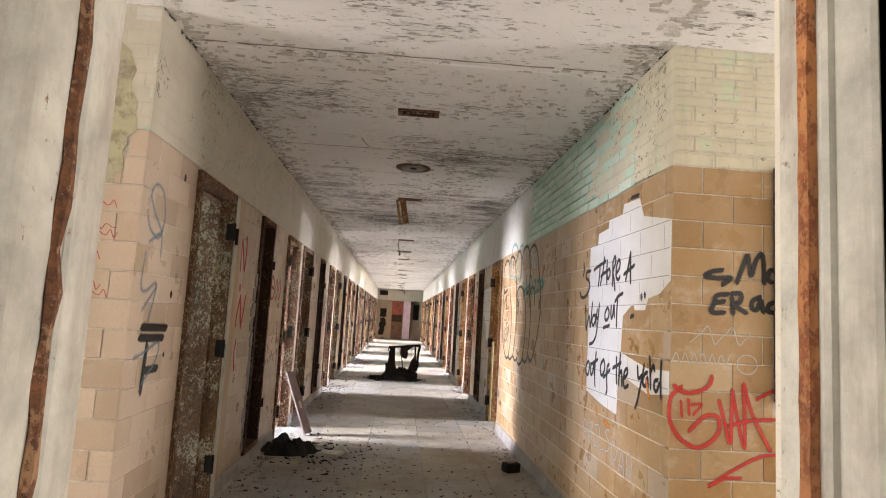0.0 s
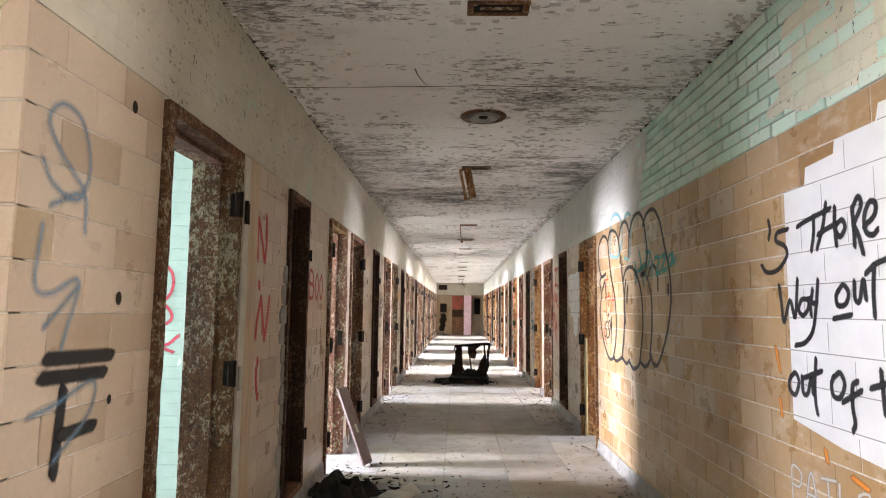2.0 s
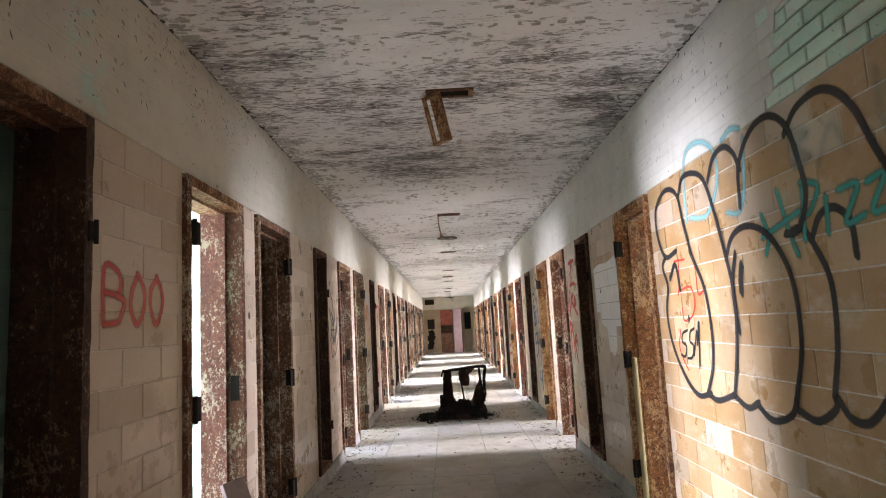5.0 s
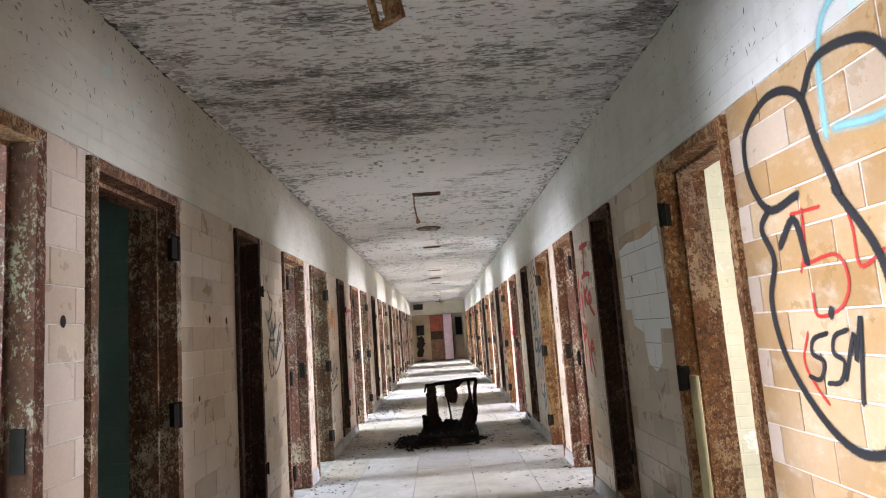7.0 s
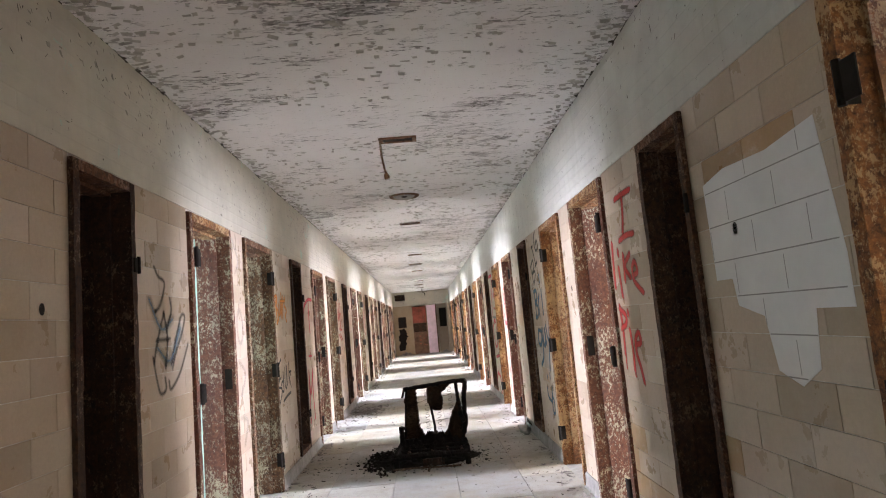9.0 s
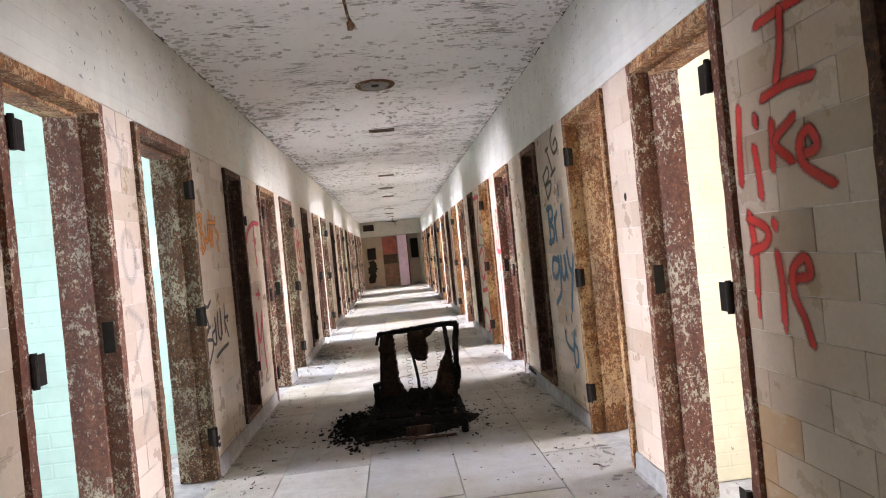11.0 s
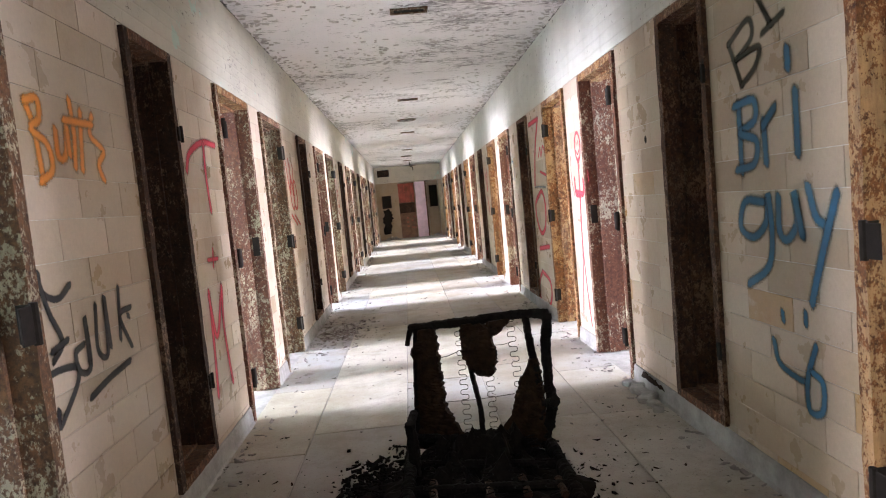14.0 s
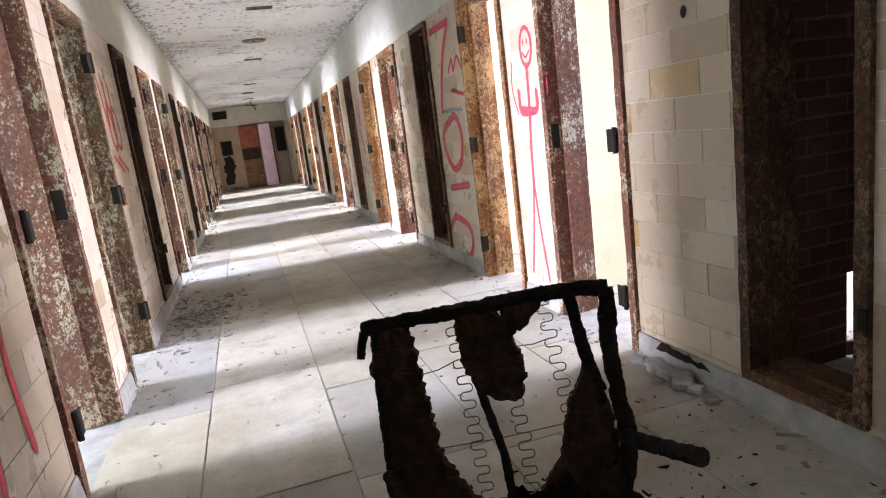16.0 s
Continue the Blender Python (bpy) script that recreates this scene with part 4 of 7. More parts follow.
def padding(rows, name="padding"):
    """Scorched padding: a thick ragged strip on the back. rows: (v, left, right)."""
    s = Shape()
    fine = []
    for (v0, l0, r0), (v1, l1, r1) in zip(rows, rows[1:]):
        n = max(2, int(abs(v1 - v0) / 0.008))
        for i in range(n):
            f = i / n
            fine.append((v0 + (v1 - v0) * f, l0 + (l1 - l0) * f + rb.uniform(-0.006, 0.006), r0 + (r1 - r0) * f + rb.uniform(-0.009, 0.009)))
    fine.append(rows[-1])
    m = 9
    front, back = [], []
    seed = rb.uniform(0, 40)
    for v, l, r in fine:
        rf, rk = [], []
        for j in range(m + 1):
            u = l + (r - l) * j / m
            fold = 0.020 * noise.noise(Vector((u * 26, v * 7, seed))) + 0.010 * noise.noise(Vector((u * 60, v * 60, seed)))
            rf.append(tuple(on_back(u, v, 0.014 + 0.014 * math.sin(math.pi * j / m) + fold)))
            rk.append(tuple(on_back(u, v, -0.016)))
        front.append(rf)
        back.append(rk)
    for g, flip in ((front, False), (back, True)):
        for a, b in zip(g, g[1:]):
            for j in range(m):
                q = [a[j], a[j + 1], b[j + 1], b[j]]
                s.face(q[::-1] if flip else q)
    for i in range(len(fine) - 1):
        for j in (0, m):
            s.face([front[i][j], front[i + 1][j], back[i + 1][j], back[i][j]])
    for i in (0, -1):
        s.face(front[i] + back[i][::-1])
    chair_part(name, s, CHAR_BROWN, "scorched brown padding")


padding([(0.02, 0.04, 0.140), (0.10, 0.022, 0.156), (0.125, 0.006, 0.158), (0.19, 0.034, 0.170), (0.30, 0.036, 0.192), (0.385, 0.048, 0.205), (0.48, 0.045, 0.255), (0.55, 0.045, 0.315), (0.60, 0.035, 0.385)])
padding([(0.02, 0.285, 0.40), (0.05, 0.286, 0.425), (0.065, 0.288, 0.468), (0.13, 0.294, 0.468), (0.21, 0.320, 0.487), (0.25, 0.345, 0.482), (0.272, 0.39, 0.474), (0.285, 0.435, 0.462)])
padding([(0.02, 0.43, 0.566), (0.045, 0.435, 0.545), (0.07, 0.45, 0.515), (0.092, 0.475, 0.49)])
padding([(0.22, 0.655, 0.685), (0.25, 0.645, 0.70), (0.32, 0.606, 0.715), (0.39, 0.585, 0.73), (0.46, 0.570, 0.74), (0.52, 0.525, 0.745), (0.565, 0.49, 0.745), (0.61, 0.44, 0.74)])


def zigzag(u0, v0, u1, v1, w=0.021, pitch=0.0235):
    pts = []
    n = int((v1 - v0) / pitch)
    sway = rb.uniform(0, 6)
    for i in range(n * 12):
        f = i / 12
        ph = f * math.pi
        t = f / n
        pts.append(on_back(u0 + (u1 - u0) * t + 0.004 * math.sin(4 * t + sway) + w * math.sin(ph) * (1.25 - 0.25 * math.sin(ph) ** 2), v0 + pitch * (f - 0.16 * math.sin(2 * ph)), 0.004 + 0.01 * math.sin(3 * t)))
    chair_part("zigzag_spring", Shape().tube(pts, 0.0021, 5), WIRE, "bare zigzag spring wire")


zigzag(0.270, 0.03, 0.352, 0.58)
zigzag(0.455, 0.285, 0.475, 0.56)
zigzag(0.560, 0.015, 0.600, 0.36)
for a, b in (((0.165, 0.175), (0.275, 0.153)), ((0.195, 0.392), (0.58, 0.378)), ((0.47, 0.142), (0.57, 0.135))):
    chair_part("tie_wire", Shape().tube([on_back(*a), on_back((a[0] + b[0]) / 2, (a[1] + b[1]) / 2 + 0.006), on_back(*b)], 0.0018, 4), WIRE)

# arms, seat base and feet
chair_part("arm_rail", charred([on_back(0.74, 0.43), (0.425, 13.56, 0.345), (0.385, 13.33, 0.440)], 0.021), CHAR)
chair_part("arm_post", charred([(-0.215, 13.62, 0.02), (-0.222, 13.61, 0.2), (-0.225, 13.60, 0.315)], 0.026), CHAR)
chair_part("arm_rail", charred([(-0.225, 13.60, 0.29), (-0.22, 13.75, 0.27), (-0.21, 13.95, 0.24)], 0.020), CHAR)
FL, FR, BL, BR = Vector((-0.265, 13.13, 0.105)), Vector((0.413, 13.09, 0.105)), Vector((-0.225, 13.95, 0.10)), Vector((0.42, 13.68, 0.12))
chair_part("front_rail", charred([FL, FL.lerp(FR, 0.5) + Vector((0, 0, 0.008)), FR], 0.033), CHAR)
chair_part("back_rail", charred([BL, BR], 0.030), CHAR)
chair_part("side_rail", charred([FL, BL], 0.030), CHAR)
chair_part("side_rail", charred([FR, BR], 0.030), CHAR)
for t in (0.3, 0.62):
    chair_part("cross_rail", charred([FL.lerp(BL, t), FR.lerp(BR, t)], 0.022), CHAR)
for q in (FL, FR, BL, BR):
    chair_part("leg", charred([q, (q.x, q.y, 0.0)], 0.028), CHAR)
for i in range(5):
    a, b = FL.lerp(FR, 0.14 + 0.18 * i), BL.lerp(BR, 0.14 + 0.18 * i)
    pts = [a.lerp(b, k / 170) + Vector((0.024 * max(-1, min(1, 1.35 * math.sin(k * 0.314))), 0, 0.038 + 0.012 * math.sin(k * 0.03 + i))) for k in range(171)]
    chair_part("seat_spring", Shape().tube(pts, 0.0026, 5), CHAR, "blackened seat spring wire")
for t, v in ((0.16, 0.18), (0.5, 0.14), (0.72, 0.2), (0.93, 0.16)):
    a, b = FL.lerp(FR, t), BL.lerp(BR, t)
    chair_part("seat_slat", charred([a.lerp(b, v), a.lerp(b, v + 0.22)], 0.017), RUST_DARK, "scorched rusty seat strap")
chair_part("charred_seat", lumpy(0.09, 13.66, 0.36, 0.30, 0.20, 12.0, 70, 22, 0.35, 0.0, 2.4), CHAR, "burnt seat stuffing")
chair_part("front_bracket", Shape().box(-0.018, 0.165, 13.075, 13.092, 0.015, 0.085, 0.004), RUST_DARK, "rusted metal mechanism bracket")
for k in range(7):
    x = -0.012 + 0.027 * k + (0.03 if k > 3 else 0)
    chair_part("bracket_spring_coil", Shape().tube([(x, 13.07, 0.025), (x, 13.062, 0.05), (x, 13.07, 0.078)], 0.006, 5), RUST_DARK)
for pts in ([(0.06, 13.07, 0.03), (0.045, 13.0, 0.014), (0.03, 12.93, 0.012)], [(-0.3, 13.05, 0.014), (-0.1, 13.03, 0.02), (0.1, 13.0, 0.02), (0.34, 13.01, 0.012)]):
    chair_part("bracket_arm", charred(pts, 0.010), RUST_DARK)

tagged(part("ash_heap", lumpy(-0.06, 13.47, 0.50, 0.42, 0.085, 4.0, 80, 16, 0.45), CHAR), "black ash spread round burnt chair", "ash", kind="stuff")
scatter("charred_bits", "charred splinters and ash strewn round the chair", "debris", CHAR, 2600, lambda r: (0.02 + r.gauss(0, 0.28), 13.52 + r.gauss(0, 0.24)), 0.011, 36, 0.6)
scatter("charred_bits", "charred splinters heaped beside the chair", "debris", CHAR, 1500, lambda r: (-0.36 + r.gauss(0, 0.10), 13.55 + r.gauss(0, 0.2)), 0.015, 37, 1.5)
scatter("pale_ash", "pale flakes among black ash", "debris", DEBRIS, 160, lambda r: (0.05 + r.gauss(0, 0.4), 13.25 + r.gauss(0, 0.25)), 0.010, 38)

# ---- corridor's far end ----
FADED_RED = rust_material("flaking_faded_red_paint", (0.46, 0.10, 0.06), (0.20, 0.085, 0.05), (0.09, 0.045, 0.03), 0.47)
BARE_BROWN = plain("bare_brown_plaster", (0.26, 0.15, 0.095), 0.9, 0.5, 5)
ed = thing("end_door", "red-brown flaking steel door at the corridor end", "door")
part("leaf", Shape().box(-0.49, 0.20, END + 0.03, END + 0.075, 0.02, 2.13, 0.004), BARE_BROWN, ed)
part("red_panel", Shape().box(-0.47, 0.18, END + 0.018, END + 0.03, 1.38, 2.10, 0.004), FADED_RED, ed, "faded red upper panel")
part("dark_panel", Shape().box(-0.44, 0.16, END + 0.022, END + 0.03, 0.98, 1.36, 0.004), RUST_DARK, ed, "dark scorched middle panel")
re_ = random.Random(91)
for k in range(14):
    x, z = 0.16 - 0.085 * (k % 4), 0.36 + 0.07 * (k // 2) + 0.02 * (k % 3)
    part("brick", Shape().box(x - 0.09, x, END + 0.010, END + 0.03, z, z + 0.062, 0.003), RED_BRICK if re_.random() < 0.5 else BARE_BROWN, ed)
pe = thing("pale_door_leaf", "white painted door leaf standing open, pink light put into colour", "door panel")
# the bright pink light on this white leaf is put into its paint colour
part("leaf", Shape().box(-0.02, 0.02, -0.42, 0.0, 0.02, 2.13, 0.004), plain("pink_lit_white_paint", (0.88, 0.66, 0.80), 0.6, 0.25, 5), pe)
part("stile", Shape().box(-0.03, 0.03, -0.03, 0.012, 0.02, 2.14, 0.004), RUST_EDGE, pe, "rusted edge of the leaf")
pe.matrix_basis = pose(0.64, END - 0.02, 0, 0, 0, -82)
dw = thing("dark_window_frame", "dark window frame in the shaded end recess", "window", kind="structure")
part("pane", Shape().box(0.80, 1.08, END + 0.47, END + 0.49, 1.15, 1.95), IRON, dw)
for a, b, c, d in ((0.78, 0.80, 1.13, 1.97), (1.08, 1.10, 1.13, 1.97), (0.80, 1.08, 1.95, 1.97), (0.80, 1.08, 1.13, 1.15)):
    part("frame_bar", Shape().box(a, b, END + 0.455, END + 0.492, c, d, 0.004), RUST_DARK, dw)
rh = random.Random(92)
hole = ragged(-1.08, 0.22, -0.80, 0.22, 6, 0.03, rh) + ragged(-0.80, 0.22, -0.70, 0.95, 12, 0.06, rh) + ragged(-0.70, 0.95, -0.82, 1.18, 6, 0.04, rh) + ragged(-0.82, 1.18, -1.06, 1.15, 6, 0.03, rh) + ragged(-1.06, 1.15, -1.08, 0.22, 12, 0.05, rh)
tagged(part("broken_hole", flat_plate(hole, 0.004, lambda u, n, v: (u, END - n, v)), IRON), "dark hole broken through the end wall tile", "hole", kind="structure")
sb = thing("end_wall_box", "dark square service box in the end wall", "service box")
part("box_back", Shape().box(-1.04, -0.74, END - 0.010, END + 0.0, 1.24, 1.66), IRON, sb)
for a, b, c, d in ((-1.07, -1.04, 1.21, 1.69), (-0.74, -0.71, 1.21, 1.69), (-1.04, -0.74, 1.66, 1.69), (-1.04, -0.74, 1.21, 1.24)):
    part("frame_bar", Shape().box(a, b, END - 0.03, END + 0.0, c, d, 0.004), RUST_DARK, sb)
tagged(part("plaster_heap", lumpy(-0.78, END - 0.22, 0.34, 0.18, 0.16, 23.0, 30, 9), DEBRIS), "pale plaster rubble heaped below the broken hole", "rubble", kind="stuff")
tagged(part("plaster_heap", lumpy(0.95, END - 0.18, 0.28, 0.14, 0.12, 27.0, 30, 9), DEBRIS), "pale rubble heaped beside the end door", "rubble", kind="stuff")
ev = thing("end_vent", "dark louvred vent high on the end wall", "vent")
part("vent_frame", Shape().box(-1.15, -0.70, END - 0.04, END - 0.006, 2.42, 2.68, 0.006), IRON, ev)
for i in range(5):
    part("slat", Shape().box(-1.13, -0.72, END - 0.055, END - 0.04, 2.445 + 0.045 * i, 2.465 + 0.045 * i, 0.003), RUST_DARK, ev)
el = thing("end_light_bracket", "bent dark light bracket hanging at the ceiling end", "light bracket")
part("arm", Shape().tube([(0.1, END - 1.8, CEIL), (0.1, END - 1.8, CEIL - 0.14), (0.2, END - 1.8, CEIL - 0.2), (0.2, END - 1.8, CEIL - 0.3)], 0.018, 6), IRON, el)
part("cross_arm", Shape().tube([(-0.1, END - 1.8, CEIL - 0.12), (0.3, END - 1.8, CEIL - 0.15)], 0.014, 6), IRON, el)

# ---- things in the cells ----
def hook_board(y, k):
    t = thing("coat_hook_board", "white painted hook board on the cell wall", "hook board", "hook boards in the cells")
    part("board", Shape().box(2.0, 2.6, y - 0.02, y, 1.49, 1.575, 0.004), plain("white_gloss_paint", (0.8, 0.79, 0.74), 0.4, 0.1), t)
    for x in (2.09, 2.45):
        part("hook", Shape().tube([(x, y - 0.02, 1.55), (x, y - 0.05, 1.56), (x, y - 0.065, 1.53), (x, y - 0.05, 1.505), (x, y - 0.03, 1.51)], 0.006, 6), IRON, t, "dark iron hook")
    return t


for k in (1, 2):
    hook_board(CHASE[0] - 0.1 + PERIOD * k, k)
t = thing("yellow_strip", "loose yellow timber strip standing in doorway", "strip")
part("strip", Shape().box(HALF + 0.012, HALF + 0.032, 8.50, 8.58, 0.0, 1.07, 0.004), plain("pale_yellow_paint", (0.68, 0.58, 0.33), 0.6, 0.25), t)
part("door_stub", Shape().box(HALF - 0.03, HALF + 0.03, 7.84, 7.90, 0.42, 0.47, 0.006), RUST_EDGE, thing("latch_stub", "rusted latch stub on the frame", "latch"))

op = thing("outlet_plate", "pale double socket plate low on buff tile", "socket")
part("plate", Shape().box(-HALF - 0.001, -HALF + 0.010, 12.79, 12.87, 0.15, 0.27, 0.003), WOOD_PALE, op)
for z in (0.175, 0.22):
    part("slot", Shape().box(-HALF + 0.009, -HALF + 0.012, 12.81, 12.85, z, z + 0.028, 0.001), IRON, op, "dark socket slot")
lp = thing("latch_plate", "rusted square latch plate fixed beside door frame", "latch")
part("plate", Shape().box(-HALF - 0.001, -HALF + 0.03, 16.80, 16.87, 0.98, 1.10, 0.004), RUST_EDGE, lp)
part("keyhole", Shape().box(-HALF + 0.029, -HALF + 0.032, 16.825, 16.845, 1.02, 1.055, 0.001), IRON, lp)
rc = random.Random(55)
for k in range(8):
    y, x = 14.22 + 0.07 * k + rc.uniform(-0.02, 0.02), HALF - 0.05 - rc.uniform(0, 0.06)
    a = rc.uniform(0.02, 0.045)
    ob = part("cement_chunk", Shape().box(-a, a, -a * 1.3, a * 1.3, 0, a * 1.2, a * 0.3, pose(x, y, 0, 0, 0, rc.uniform(0, 90))), CEMENT)
    tagged(ob, "grey cement chunk broken from wall base", "chunk", "chunks of broken base")
tagged(part("base_gap", flat_plate(ragged(14.3, 0.075, 14.66, 0.07, 10, 0.006, rc) + ragged(14.66, 0.07, 14.62, 0.112, 3, 0.005, rc) + ragged(14.62, 0.112, 14.3, 0.095, 12, 0.010, rc), 0.003, lambda u, n, v: (HALF - 0.022 - n, u, v)), CHAR_BROWN), "dark gap where the wall base has crumbled", "gap", kind="structure")

# mortar darkened so its colour carries the shade inside the chase
DIM_MORTAR = plain("dim_mortar", (0.22, 0.18, 0.155), 0.95, 0.4, 20)
# wall of the open pipe chase, with a hole into the next cell
cw = structure("wall_chase", Shape().box(1.5, 1.93, 14.245, 14.33, 0, CEIL).box(2.22, OUTER, 14.245, 14.33, 0, CEIL).box(1.93, 2.22, 14.245, 14.33, 0.40, CEIL), DIM_MORTAR, "red brick wall inside the pipe chase with a broken hole", "wall")

# dark broken spot low on the cell wall
spot = [(-2.06, 0.16), (-1.93, 0.12), (-1.86, 0.24), (-1.88, 0.38), (-1.96, 0.44), (-2.03, 0.33)]
tagged(part("broken_hole", flat_plate(spot, 0.003, lambda u, n, v: (u, 13.398 - n, v)), IRON), "dark hole knocked into mint painted brick", "hole", kind="structure")
for u, v in ((-2.12, 0.2), (-2.14, 0.27), (-2.11, 0.12), (-2.0, 0.06)):
    tagged(part("bare_brick", Shape().box(u - 0.05, u + 0.05, 13.392, 13.399, v, v + 0.06, 0.002), RED_BRICK), "bare red brick where paint is knocked off", "brick", "bare bricks by the hole", "structure")


# small dark bolt holes in the tile
def bolt_hole(side, y, z, r=0.017):
    s = Shape()
    n = 12
    s.face([(side * (HALF - 0.0016), y + r * math.cos(6.2832 * i / n), z + 1.35 * r * math.sin(6.2832 * i / n)) for i in range(n)])
    tagged(part("bolt_hole", s, IRON), "small dark bolt hole in the tile", "hole", "bolt holes", "structure")


for side, y, z in ((-1, 9.07, 1.53), (-1, 9.35, 1.53), (1, 14.39, 1.54), (1, 5.72, 1.55), (-1, 3.52, 1.40), (-1, 3.5, 1.08), (-1, 8.9, 1.1), (1, 3.31, 1.53), (1, 11.78, 1.52), (-1, 3.55, 2.05), (1, 9.25, 1.6), (-1, 7.68, 1.5)):
    bolt_hole(side, y, z, 0.012 if z < 1.2 else 0.017)


# ---- graffiti ----
GLYPH = {
    "A": "00-49-80|13-63", "B": "00-09-59-77-55-05|55-84-71-50-00", "I": "40-49|09-89|00-80", "L": "09-00-70", "O": "49-16-13-40-73-76-49", "P": "00-09-59-77-54-04", "R": "00-09-59-77-54-04|44-80", "S": "78-59-18-26-64-72-40-10", "e": "03-53-45-14-01-30-51", "k": "09-00|45-02-50", "l": "29-21-30", "o": "25-03-20-51-54-25", "r": "05-00|03-35-55", "u": "05-02-20-42-45|45-40-50",
}


def spray_material(name, c, soft, density=0.95):
    m = Mat(name, 0.6)
    at = m.node("ShaderNodeAttribute")
    at.attribute_name = "edge"
    grain = m.math("MULTIPLY", m.math("SUBTRACT", m.noise(180, 3, 0.6), 0.5), 0.5 + soft)
    e = m.math("ADD", at.outputs["Fac"], grain)
    a = m.ramp(e, (max(0.0, 0.85 - soft), density), (1.0, 0.0))
    m.colour(m.ramp(m.noise(14, 4), (0.3, tuple(x * 0.8 for x in c)), (0.7, c)))
    m.link(a, m.b.inputs["Alpha"])
    return m.mat


BLACK = spray_material("black_spray_paint", (0.012, 0.012, 0.014), 0.25)
BLACK_SOFT = spray_material("thin_black_spray_paint", (0.03, 0.03, 0.035), 0.7, 0.75)
RED = spray_material("red_spray_paint", (0.58, 0.025, 0.015), 0.45)
PINK = spray_material("pink_red_spray_paint", (0.72, 0.05, 0.09), 0.55, 0.92)
ORANGE = spray_material("orange_spray_paint", (0.85, 0.30, 0.03), 0.6, 0.9)
BLUE = spray_material("blue_spray_paint", (0.03, 0.14, 0.24), 0.5, 0.95)
PALE_BLUE = spray_material("faded_blue_spray_paint", (0.20, 0.34, 0.48), 0.8, 0.55)
TEAL = spray_material("teal_spray_paint", (0.03, 0.42, 0.38), 0.6, 0.85)
FAINT_TEAL = spray_material("thin_teal_overspray", (0.22, 0.58, 0.60), 0.8, 0.26)
CYAN = spray_material("pale_cyan_spray_paint", (0.26, 0.66, 0.72), 0.7, 0.62)
GHOST = spray_material("washed_out_grey_paint", (0.36, 0.38, 0.46), 0.9, 0.24)
WHITE = spray_material("white_chalky_paint", (0.78, 0.77, 0.74), 0.5, 0.75)


def smooth(points, steps=6):
    pts = [Vector(p) for p in points]
    if len(pts) < 3:
        return [pts[0].lerp(pts[-1], i / 6) for i in range(7)]
    q = [2 * pts[0] - pts[1]] + pts + [2 * pts[-1] - pts[-2]]
    out = []
    for i in range(1, len(q) - 2):
        a, b, c, d = q[i - 1:i + 3]
        for k in range(steps):
            t = k / steps
            out.append(0.5 * (2 * b + (c - a) * t + (2 * a - 5 * b + 4 * c - d) * t * t + (3 * b - a - 3 * c + d) * t ** 3))
    out.append(pts[-1])
    return out


class Wall:
    """A face to draw on: right is the way that writing runs."""

    def __init__(self, origin, right, out):
        self.o, self.r, self.n = Vector(origin), Vector(right), Vector(out)

    def at(self, u, v, lift):
        p = self.o + self.r * u + self.n * lift
        return (p.x, p.y, p.z + v)


ON_LEFT = Wall((-HALF, 0, 0), (0, 1, 0), (1, 0, 0))
ON_RIGHT = Wall((HALF, 0, 0), (0, -1, 0), (-1, 0, 0))
ON_FACE_R = Wall((0, FACE_R, 0), (1, 0, 0), (0, -1, 0))
ON_FACE_L = Wall((0, FACE_L, 0), (1, 0, 0), (0, -1, 0))
lift_step = [0]


def stroke_mesh(name, lines, width, mat, wall):
    """Painted strokes, one thin ribbon each."""
    lift_step[0] += 1
    lift = 0.0022 + 0.0001 * (lift_step[0] % 12)
    verts, faces, edge = [], [], []
    for line in lines:
        pts = smooth([(p[0], p[1], 0) for p in line])
        d0, d1 = (pts[0] - pts[1]).normalized(), (pts[-1] - pts[-2]).normalized()
        pts = [pts[0] + d0 * width * 0.5] + pts + [pts[-1] + d1 * width * 0.5]
        n0 = len(verts)
        for i, p in enumerate(pts):
            d = (pts[min(i + 1, len(pts) - 1)] - pts[max(i - 1, 0)]).normalized()
            s = Vector((-d.y, d.x, 0)) * width * 0.5
            end = i in (0, len(pts) - 1)
            for k, e in ((-1, 1.0), (0, 1.0 if end else 0.0), (1, 1.0)):
                q = p + s * k * (0.6 if end else 1)
                verts.append(wall.at(q.x, q.y, lift + 0.00002 * (len(verts) // 3)))
                edge.append(e)
        for i in range(len(pts) - 1):
            for k in (0, 1):
                a = n0 + i * 3 + k
                faces.append((a, a + 1, a + 4, a + 3))
    me = bpy.data.meshes.new(name)
    me.from_pydata(verts, [], faces)
    me.materials.append(mat)
    me.attributes.new("edge", "FLOAT", "POINT").data.foreach_set("value", edge)
    return me


def write(parent, text, wall, u, v, size, mat, width, wide=0.62, slant=0.0, rise=0.0, seed=1, gap=1.25, name="letter"):
    """Hand-sprayed letters from u rightwards, baseline at v; size is the height of a capital."""
    width *= 1.3
    r = random.Random(seed)
    x = u
    for ch in text:
        if ch == " ":
            x += size * wide * 0.7
            continue
        lines, far = [], 0
        for st in GLYPH[ch].split("|"):
            line = []
            for p in st.split("-"):
                a, b = int(p[0]), {"a": -2.5, "b": -3.8}.get(p[1])
                b = int(p[1]) if b is None else b
                far = max(far, a)
                a, b = a / 9 * wide * size * 1.5 + r.uniform(-0.03, 0.03) * size, b / 9 * size + r.uniform(-0.03, 0.03) * size
                line.append((x + a + slant * b, v + b + rise * (x + a - u)))
            lines.append(line)
        part(name, stroke_mesh("letter", lines, width, mat, wall), mat, parent)
        x += (far / 9 * 1.5 * wide * size) + size * 0.16 * gap
    return x


